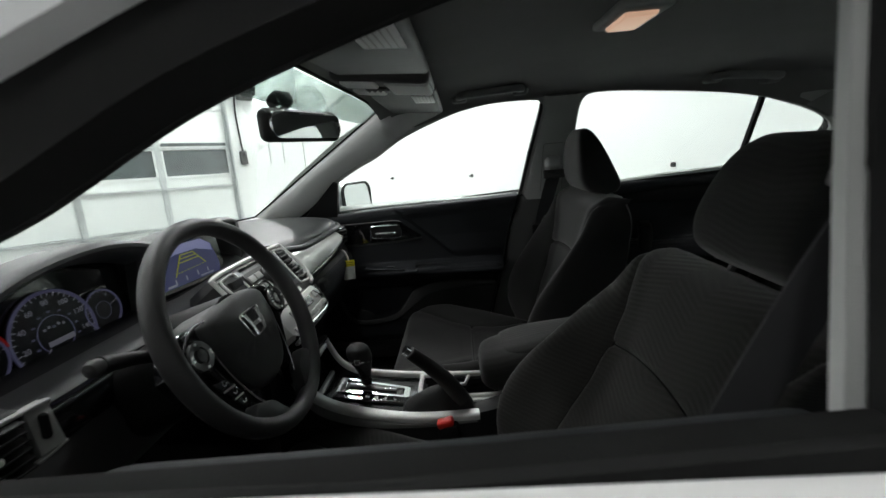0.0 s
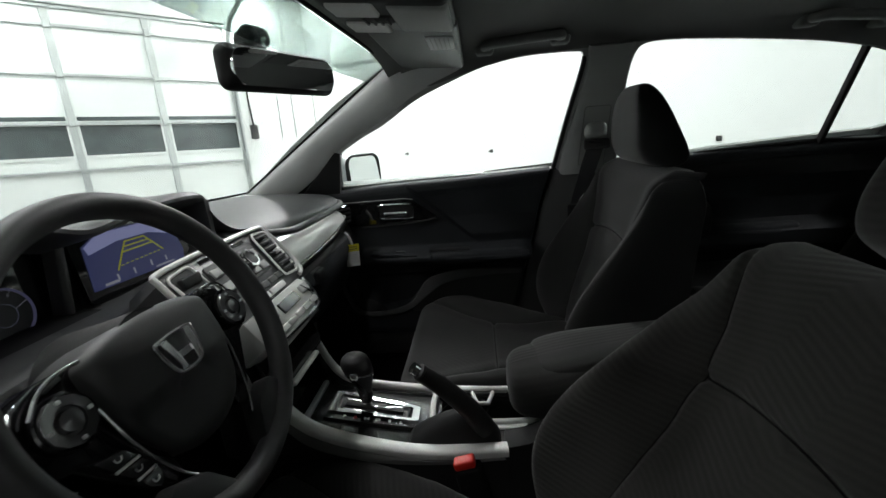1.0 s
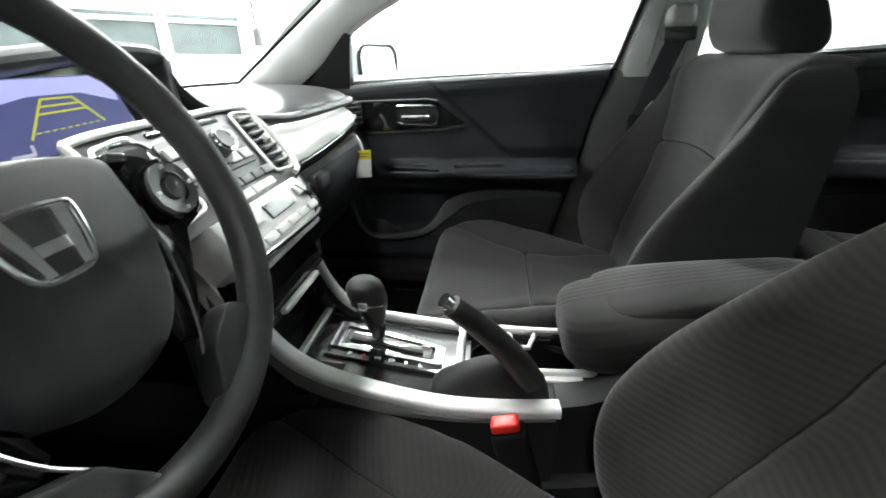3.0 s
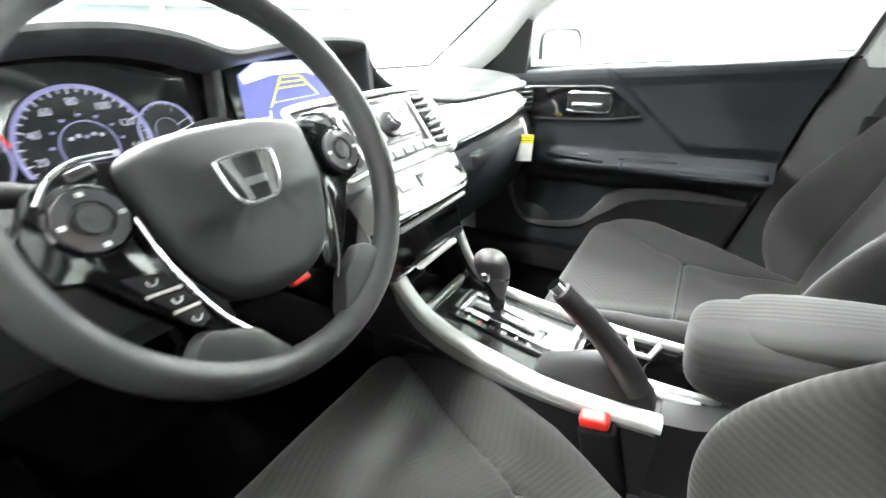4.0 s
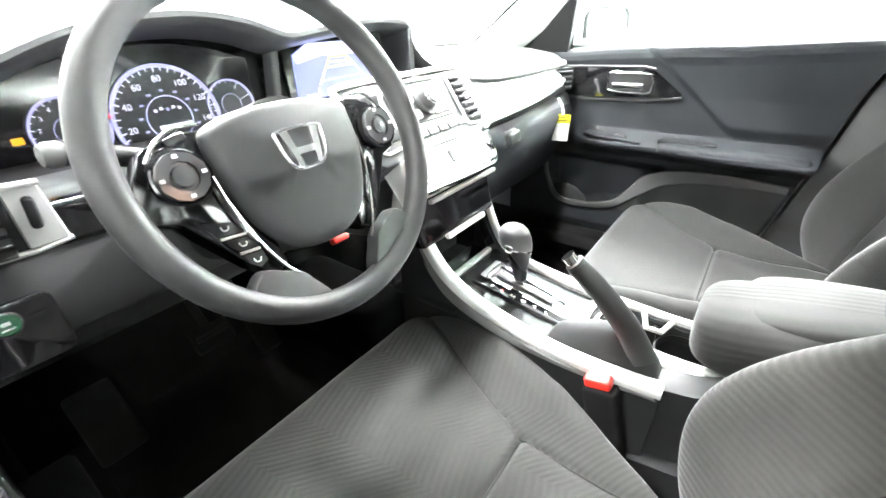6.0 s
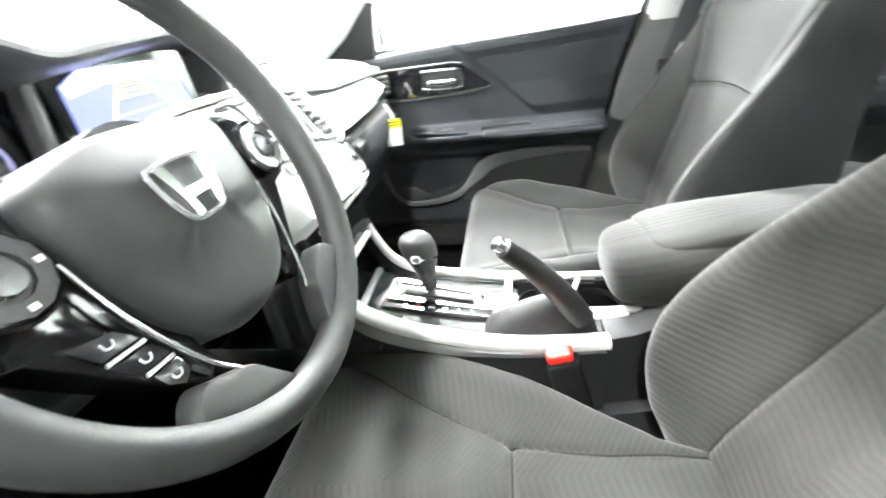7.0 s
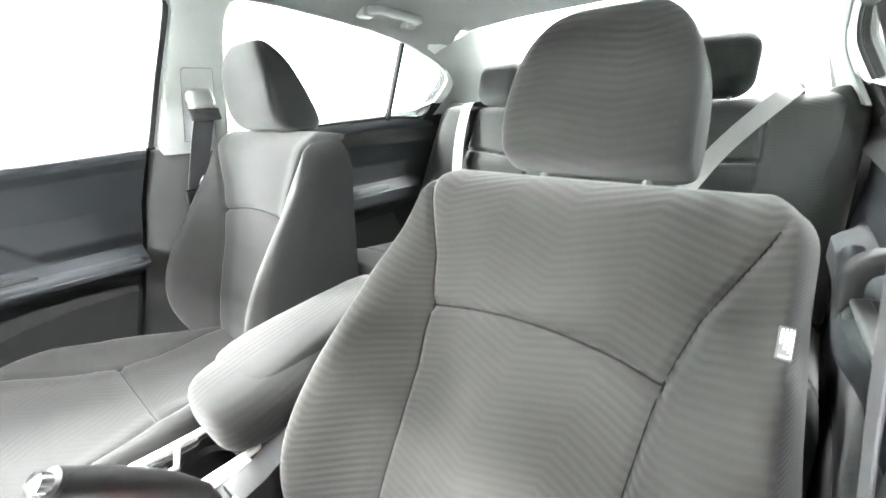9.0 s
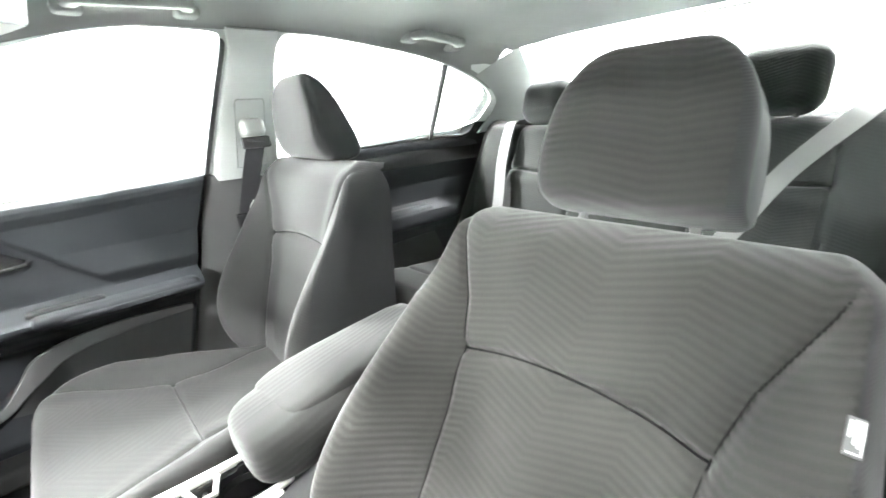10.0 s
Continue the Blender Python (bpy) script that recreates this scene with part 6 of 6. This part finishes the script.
col = thing("steering_column", "black plastic steering column cover with stalks", "steering column", pose(-0.3675, 0.010, 0.8985, 63, 0, 0))
part("cover", at(rbox(0.13, 0.12, 0.14, 0.03), 0, -0.01, -0.155), BLACK, col)
st = part("lamp_stalk", sweep(smooth_path([(-0.05, 0.02, -0.095), (-0.10, 0.042, -0.084), (-0.153, 0.058, -0.076)]), lambda t: circle(0.007 + 0.004 * t, 10)), BLACK, col, "black lamp stalk")
part("stalk_end", at(lathe([(0, 0), (0.0075, 0), (0.0100, 0.004), (0.0106, 0.013), (0.008, 0.018), (0, 0.0192)], 20), -0.150, 0.058, -0.076, 0, -84, 0), PILLAR, st, "grey rotating stalk end")
st = part("wiper_stalk", sweep(smooth_path([(0.05, 0.0, -0.095), (0.11, 0.0, -0.090), (0.165, 0.002, -0.085)]), lambda t: circle(0.007 + 0.005 * t, 10)), BLACK, col, "black wiper stalk")
part("ignition", at(lathe([(0, 0), (0.024, 0), (0.026, 0.01), (0.018, 0.016), (0, 0.016)], 24), 0.118, -0.055, -0.135, 20, 30, 0), BLACK, col, "ignition lock")
part("ignition_ring", at(lathe([(0.018, 0.014), (0.027, 0.012), (0.027, 0.016), (0.018, 0.019), (0.018, 0.014)], 24), 0.118, -0.055, -0.135, 20, 30, 0), SILVER, col)
tilt = part("tilt_lever", sweep([(0.046, -0.062, -0.130), (0.052, -0.088, -0.112), (0.058, -0.103, -0.098)], roundrect(0.016, 0.008, 0.003)), BLACK, col, "black lever below the column")
part("red_tab", at(rbox(0.024, 0.008, 0.012, 0.003), 0.058, -0.104, -0.096), RED, tilt, "small red tab")

# ---- centre console ----
con = thing("center_console", "gloss black center console with silver side rails and cup holders", "car console")
CL, CR = -0.103, 0.088


def rail(s, xo):
    if s < 0:
        pts = [(-0.106, -0.325, 0.544), (-0.115, -0.24, 0.547), (-0.116, -0.16, 0.551), (-0.106, -0.07, 0.560), (-0.102, -0.01, 0.575), (-0.102, 0.035, 0.600), (-0.105, 0.068, 0.642), (-0.110, 0.100, 0.710), (-0.111, 0.125, 0.762)]
    else:
        pts = [(0.061, -0.335, 0.546), (0.065, -0.24, 0.547), (0.071, -0.16, 0.549), (0.080, -0.07, 0.554), (0.086, -0.01, 0.562), (0.089, 0.035, 0.588), (0.092, 0.066, 0.640), (0.095, 0.090, 0.710), (0.096, 0.115, 0.762)]
    return [p + Vector((xo, 0, 0)) for p in smooth_path(pts, 8)]


for s in (-1, 1):
    part("silver_rail", sweep(rail(s, 0), roundrect(0.025 if s < 0 else 0.014, 0.018, 0.006)), SILVER, con, "satin silver side rail")
    # side walls of the console below the rails
    top = rail(s, s * 0.004)
    # pale flanks of the front risers, outside and inside of each rail
    for side, nm in ((s, "rail_flank"), (-s, "inner_flank")):
        face = [[(p.x + side * 0.010, p.y, p.z - 0.004), (p.x + side * 0.013, p.y + 0.006, p.z - 0.004 - 0.35 * drop), (p.x + side * 0.010, p.y + 0.018 * (drop / 0.06), p.z - 0.004 - drop)] for p in rail(s, 0) for drop in (lerp(p.y, [-0.30, -0.16, -0.02, 0.06, 0.125], [0.010, 0.016, 0.036, 0.055, 0.050] if side == s else [0.006, 0.006, 0.012, 0.045, 0.050]),)]
        part(nm, loft(face, closed=False), DECK if nm == "inner_flank" and s > 0 else FLANK, con, "dark gloss console flank" if nm == "inner_flank" and s > 0 else "satin grey console flank")
    part("side_panel", loft([[(p.x + s * 0.004, p.y, p.z - 0.006), (p.x + s * 0.008, p.y, p.z - 0.03), (p.x + s * 0.010, p.y + 0.004, (p.z + 0.27) / 2), (p.x + s * 0.012, p.y + 0.008, 0.262)] for p in top], closed=False), BLACK, con, "dark console side")
part("deck", loft([[(CL + 0.008, y, z), (CL + 0.012, y, z + 0.001), (CR - 0.012, y, z + 0.001), (CR - 0.008, y, z)] for y, z in ((0.10, 0.565), (0.05, 0.560), (0.0, 0.552), (-0.05, 0.547), (-0.12, 0.541), (-0.20, 0.538))], closed=False), DECK, con, "dark grey gloss console deck")
part("front_lip", sweep([(CL + 0.01, 0.060, 0.566), (CR - 0.01, 0.060, 0.566)], roundrect(0.012, 0.010, 0.003)), SILVERP, con)
part("rear_body", at(rbox(0.215, 0.34, 0.27, 0.02), -0.004, -0.565, 0.405), BLACK, con, "dark grey console rear")
part("left_deck", loft([[(CL + 0.004, y, 0.540), (-0.052, y, 0.541), (-0.052, y, 0.45), (CL + 0.004, y, 0.45)] for y in (-0.20, -0.40)]), BLACK, con)
part("rear_lip", loft([[(CL - 0.006, y, z), (CL + 0.004, y, z + 0.004), (CL + 0.036, y, z + 0.004), (CL + 0.040, y, z - 0.01), (CL + 0.040, y, 0.42), (CL - 0.006, y, 0.42)] for y, z in ((-0.322, 0.548), (-0.36, 0.556), (-0.42, 0.585), (-0.50, 0.60))]), BLACK, con, "dark grey console shoulder")
# selector gate, which narrows and slants towards the driver
def slant(geo):
    out = []
    for x, y, z in geo[0]:
        f = (0.030 - y) / 0.156
        out.append((0.014 - 0.033 * f + (x - 0.021) / 0.045 * (0.033 - 0.011 * f), 0.022 - 0.182 * f, z))
    return out, geo[1]


gt = part("selector_plate", slant(loft([[(-0.052, y, z), (-0.048, y, z + 0.006), (0.062, y, z + 0.006), (0.066, y, z)] for y, z in ((0.035, 0.557), (-0.03, 0.550), (-0.10, 0.544), (-0.128, 0.541))])), PIANO, con, "gloss black selector plate")
part("gate_frame", slant(plate([(-0.024, 0.030), (0.060, 0.030), (0.066, 0.022), (0.066, -0.118), (0.060, -0.126), (-0.018, -0.126), (-0.024, -0.118)], [[(-0.012, 0.018), (0.052, 0.018), (0.054, 0.014), (0.054, -0.110), (0.050, -0.114), (-0.010, -0.114), (-0.012, -0.110)]], lambda a, b, e: (a, b, 0.560 + 0.085 * b + e), -0.004, 0.004)), CHROME, gt, "chrome selector frame")
part("gate_slot", slant(at(rbox(0.060, 0.125, 0.006, 0.003), 0.020, -0.046, 0.5545, 4)), GREYP, gt)
part("gate_inlay", slant(sweep(smooth_path([(0.040, 0.008, 0.5605), (0.040, -0.020, 0.5585), (0.028, -0.030, 0.5575), (0.028, -0.066, 0.5545), (0.042, -0.076, 0.5535), (0.042, -0.098, 0.5520)], 4), roundrect(0.009, 0.004, 0.0015))), CHROME, gt, "stepped chrome gate edge")
part("gate_inlay", slant(sweep(smooth_path([(-0.004, 0.008, 0.5605), (-0.004, -0.050, 0.5560), (0.002, -0.075, 0.5535), (0.002, -0.100, 0.5520)], 4), roundrect(0.008, 0.004, 0.0015))), CHROME, gt, "chrome gate edge")
part("gate_groove", slant(at(rbox(0.016, 0.105, 0.004, 0.002), 0.012, -0.046, 0.5602, 4)), BLACK, gt)
part("gate_screw", slant(at(lathe([(0, 0), (0.006, 0), (0.006, 0.002), (0, 0.003)], 14), 0.045, -0.100, 0.556)), CHROME, gt)
for k, (w, mt) in enumerate((("P", WHITE), ("R", RED), ("N", WHITE), ("D", WHITE), ("S", WHITE), ("L", WHITE))):
    part("selector_letter", slant(xf(text_geo(w, 0.012), pose(-0.036, 0.000 - 0.0195 * k, 0.5605 - 0.0015 * k, 4, 0, -90))), mt, gt)
part("key_slot", at(rbox(0.034, 0.05, 0.003, 0.0014), -0.070, 0.012, 0.558, 6), BLACK, con)
lv = thing("gear_selector", "dark grey ball-topped gear lever with chrome neck", "gear lever", pose(0.004, -0.055, 0.55))
part("stem", sweep(smooth_path([(0.004, 0.0, 0.0), (0.002, 0.004, 0.03), (-0.004, 0.008, 0.065)]), lambda t: circle(0.010 - 0.002 * t, 12)), CHROME, lv, "chrome neck")
part("shaft", sweep(smooth_path([(0.001, 0.003, 0.02), (-0.002, 0.007, 0.055), (-0.008, 0.012, 0.085)]), lambda t: circle(0.010 + 0.0055 * t, 14, 0.012 + 0.008 * t)), PIANO, lv, "gloss black lever shaft")
KNOB = [(0.000, 0.0045, 0.038, 0.010), (-0.001, 0.0055, 0.050, 0.013), (-0.003, 0.007, 0.064, 0.0175), (-0.006, 0.009, 0.078, 0.0220), (-0.009, 0.010, 0.092, 0.0255), (-0.012, 0.011, 0.105, 0.0268), (-0.014, 0.0115, 0.117, 0.0258), (-0.0155, 0.012, 0.127, 0.0222), (-0.0165, 0.012, 0.134, 0.0160), (-0.017, 0.012, 0.1378, 0.0085), (-0.017, 0.012, 0.1388, 0.0015)]
part("knob", loft([[(cx + r * math.cos(a), cy + 1.12 * r * math.sin(a), z - 0.35 * r * math.cos(a) * (1 if z < 0.12 else 0.3)) for a in span(0, 2 * math.pi, 33)[:-1]] for cx, cy, z, r in KNOB]), LEATHER, lv, "dark grey lever knob")
part("release", at(rbox(0.008, 0.016, 0.016, 0.004), -0.034, 0.012, 0.096), CHROME, lv, "chrome release button")
part("collar", xf(tube([(0.021 * math.cos(a), 0.026 * math.sin(a), 0) for a in span(0, 2 * math.pi, 25)[:-1]], 0.003, 6, True), pose(-0.009, 0.010, 0.086, 0, 20, 0)), CHROME, lv)

hb = thing("hand_brake", "black hand brake lever pulled up with a chrome button", "hand brake")
part("grip", sweep(smooth_path([(-0.082, -0.290, 0.565), (-0.086, -0.262, 0.612), (-0.096, -0.222, 0.662), (-0.106, -0.186, 0.699)]), lambda t: circle(0.0168 - 0.0035 * t + 0.004 * math.sin(t * 3.1), 14, 0.020 - 0.006 * t)), SOFTGRIP, hb, "dark grained lever grip")
part("button", sweep([(-0.105, -0.188, 0.697), (-0.1095, -0.174, 0.712)], circle(0.0100, 14)), CHROME, hb, "chrome release button")
part("cap_ring", sweep([(-0.104, -0.190, 0.695), (-0.1065, -0.183, 0.7025)], circle(0.0142, 14)), GREYP, hb)
part("boot", loft([[(-0.073 + w * math.cos(a) * 0.5, y + 0.0, 0.540 + h * math.sin(a)) for a in span(0, math.pi, 13)] for y, w, h in ((-0.148, 0.050, 0.004), (-0.158, 0.056, 0.022), (-0.185, 0.058, 0.040), (-0.215, 0.058, 0.055), (-0.25, 0.056, 0.066), (-0.285, 0.052, 0.058), (-0.31, 0.046, 0.020), (-0.315, 0.04, 0.004))]), BLACK, hb, "black plastic lever shroud")

ch = thing("cup_holder", "black cup holder tray with silver frame", "cup holder")
CX0, CX1, CY0, CY1 = -0.034, 0.054, -0.382, -0.190
part("tray", join(at(rbox(CX1 - CX0, CY1 - CY0, 0.006, 0.002), (CX0 + CX1) / 2, (CY0 + CY1) / 2, 0.475), at(rbox(0.006, CY1 - CY0, 0.075, 0.002), CX0, (CY0 + CY1) / 2, 0.508), at(rbox(0.006, CY1 - CY0, 0.075, 0.002), CX1, (CY0 + CY1) / 2, 0.508), at(rbox(CX1 - CX0, 0.006, 0.075, 0.002), (CX0 + CX1) / 2, CY0, 0.508), at(rbox(CX1 - CX0, 0.006, 0.075, 0.002), (CX0 + CX1) / 2, CY1, 0.508)), BLACK, ch)
for y in (-0.237, -0.330):
    part("cup_ring", at(lathe([(0.036, 0.0), (0.040, 0.0), (0.040, 0.010), (0.037, 0.011), (0.036, 0.0)], 30), 0.010, y, 0.520), RUBBER, ch)
part("frame", tube(smooth_path([(CX0 - 0.004, -0.20, 0.548), (CX0 - 0.004, -0.36, 0.548), (CX0 + 0.010, -0.386, 0.548), (CX1 - 0.008, -0.386, 0.552), (CX1 + 0.004, -0.37, 0.552), (CX1 + 0.004, -0.2, 0.552), (CX1 - 0.01, -0.186, 0.552), (CX0 + 0.01, -0.186, 0.550)], 5, True), 0.0058, 8, True), SILVER, ch, "bright silver frame")
part("bridge", tube([(CX1, -0.262, 0.548), (CX1 - 0.026, -0.272, 0.540), (CX1 - 0.026, -0.295, 0.540), (CX1, -0.306, 0.548)], 0.0048), SILVER, ch)
part("inner_plate", at(rbox(0.018, 0.165, 0.006, 0.002), CX0 - 0.011, -0.285, 0.543), SILVER, ch, "satin silver plate")
part("fin", at(rbox(0.018, 0.008, 0.03, 0.003), CX1 - 0.012, -0.284, 0.52), BLACK, ch)

ar = thing("console_box", "padded console box with a dark grey cloth armrest lid", "console box")


def squircle(cx, w, y, low, top, k=0.5):
    """A rounded-box section across the armrest."""
    out = []
    for a in span(0, 2 * math.pi, 49)[:-1]:
        c, q = math.cos(a), math.sin(a)
        out.append((cx + w * math.copysign(abs(c) ** k, c), y, (top + low) / 2 + (top - low) / 2 * math.copysign(abs(q) ** k, q)))
    return out


# padded box: a blunt nose that hangs over the cup holders, with the lid set back on top of it
NOSE = [(-0.334, 0.026, 0.598, 0.622), (-0.3355, 0.044, 0.588, 0.632), (-0.338, 0.054, 0.580, 0.638), (-0.343, 0.063, 0.573, 0.644), (-0.352, 0.071, 0.567, 0.650), (-0.366, 0.077, 0.563, 0.655), (-0.385, 0.081, 0.561, 0.659), (-0.41, 0.083, 0.560, 0.663), (-0.47, 0.084, 0.56, 0.668), (-0.56, 0.085, 0.56, 0.674), (-0.66, 0.085, 0.56, 0.680), (-0.70, 0.081, 0.565, 0.678), (-0.708, 0.070, 0.575, 0.668)]
part("box_cover", loft([squircle(0.004, w, y, lo, hi, 0.62) for y, w, lo, hi in NOSE]), ARM_CLOTH, ar)
LID = [(-0.386, 0.050, 0.645, 0.652), (-0.388, 0.064, 0.641, 0.657), (-0.393, 0.072, 0.640, 0.661), (-0.403, 0.077, 0.641, 0.665), (-0.42, 0.080, 0.643, 0.670), (-0.45, 0.082, 0.647, 0.676), (-0.50, 0.083, 0.652, 0.682), (-0.58, 0.084, 0.657, 0.689), (-0.66, 0.083, 0.662, 0.695), (-0.69, 0.080, 0.664, 0.693), (-0.702, 0.070, 0.668, 0.687), (-0.706, 0.05, 0.674, 0.681)]
part("lid", loft([squircle(0.016, w * 0.88, y, lo - 0.016, hi, 0.60) for y, w, lo, hi in LID]), ARM_CLOTH, ar, "padded cloth lid")
part("body", at(rbox(0.150, 0.30, 0.10, 0.02), 0.004, -0.545, 0.530), BLACK, ar, "black plastic armrest box")

# ---- overhead ----
oc = thing("overhead_console", "grey overhead console with map lamps and a speaker grille", "overhead console", pose(0.02, -0.175, 1.280, 6, 0, 0))
part("body", at(rbox(0.20, 0.20, 0.036, 0.016), 0, 0, 0.0), GREYP, oc)
for s in (1, -1):
    part("map_lamp", at(rbox(0.06, 0.07, 0.012, 0.005), s * 0.055, 0.045, -0.018), WHITE, oc, "clear map lamp lens")
part("grille", at(rbox(0.04, 0.05, 0.008, 0.003), 0.0, 0.02, -0.018), BLACK, oc)
for k in range(4):
    part("slat", at(rbox(0.036, 0.004, 0.004, 0.001), 0.0, 0.002 + 0.012 * k, -0.0235), GREYP, oc)
part("glasses_lid", at(rbox(0.15, 0.09, 0.014, 0.006), 0.0, -0.052, -0.016), TRIM, oc, "grey glasses holder lid")
for x in (-0.335, 0.335):
    vs_ = thing("sun_visor", "grey folded sun visor with a warning label", "sun visor", pose(x, -0.190, 1.268, 4, math.copysign(2, x), 0), "sun visors")
    part("flap", rbox(0.43, 0.175, 0.020, 0.009, 4), GREYP, vs_)
    lb = part("warning_label", at(rbox(0.115, 0.055, 0.002, 0.0008, 1), -0.095, -0.048, -0.011), LABEL, vs_, "pale printed warning label")
    for k in range(5):
        part("print_bar", at(rbox(0.095, 0.0022, 0.001, 0.0003, 1), -0.095, -0.066 + 0.009 * k, -0.0122), SILVERP, lb)
    part("clip", at(rbox(0.02, 0.018, 0.022, 0.005), -math.copysign(0.195, x), 0.06, 0.005), BLACK, vs_)

mr_ = thing("rear_view_mirror", "black framed rear-view mirror on the windscreen", "mirror", pose(0.036, 0.020, 1.200, 0, 0, -19))
part("case", at(rbox(0.252, 0.035, 0.068, 0.030, 5), 0, 0.008, 0), BLACK, mr_)
part("glass", plate(roundrect(0.236, 0.054, 0.024, 6), [], lambda a, b, e: (a, -0.0095 + e, b), -0.003, 0.004), MIRROR, mr_, "silvered mirror glass")
part("arm", sweep(smooth_path([(0, 0.02, 0.0), (0.0, 0.055, 0.035), (0, 0.065, 0.055)]), circle(0.012, 12)), BLACK, mr_)
part("sensor_box", at(rbox(0.055, 0.045, 0.035, 0.014), 0, 0.060, 0.060, -30), BLACK, mr_, "black mount on the glass")


def grab(s, y0, y1, z0, z1):
    g = thing("grab_handle", "grey folding grab handle above the door", "grab handle", group="grab handles")
    a, b = lean(s, y0, z0, -0.018), lean(s, y1, z1, -0.018)
    A, B = Vector(a), Vector(b)
    inn = Vector((-s * 0.95, 0, -0.02)) * 0.066
    # handles take the trim grey that has shade in its colour
    part("grip", sweep(smooth_path([A, A + inn * 0.9 + (B - A) * 0.05, A + inn + (B - A) * 0.2, A + inn + (B - A) * 0.8, B + inn * 0.9 - (B - A) * 0.05, B], 5), roundrect(0.030, 0.022, 0.009)), TRIM_SHADE, g)
    for p in (A, B):
        part("mount", xf(rbox(0.044, 0.050, 0.036, 0.011), Matrix.Translation(p + Vector((-s * 0.004, 0, 0)))), TRIM_SHADE, g)


grab(1, -0.335, -0.535, 1.293, 1.302)
grab(1, -1.150, -1.330, 1.288, 1.272)
dl = thing("dome_lamp", "small glowing dome lamp in the roof lining", "dome lamp", pose(-0.135, -0.63, 1.322))
part("base", at(rbox(0.14, 0.09, 0.016, 0.007), 0, 0, 0), TRIM, dl)
part("lens", at(rbox(0.10, 0.055, 0.014, 0.006), 0, 0, -0.008), glow("dome_warm", (1.0, 0.62, 0.42), 0.9), dl, "lit warm lamp lens")

# the car and all that is in it leans with the floor
for ob in scene.objects:
    if ob.parent is None and ob.type != "CAMERA" and ob not in SHOP:
        ob.matrix_basis = CAR_LEAN @ ob.matrix_basis
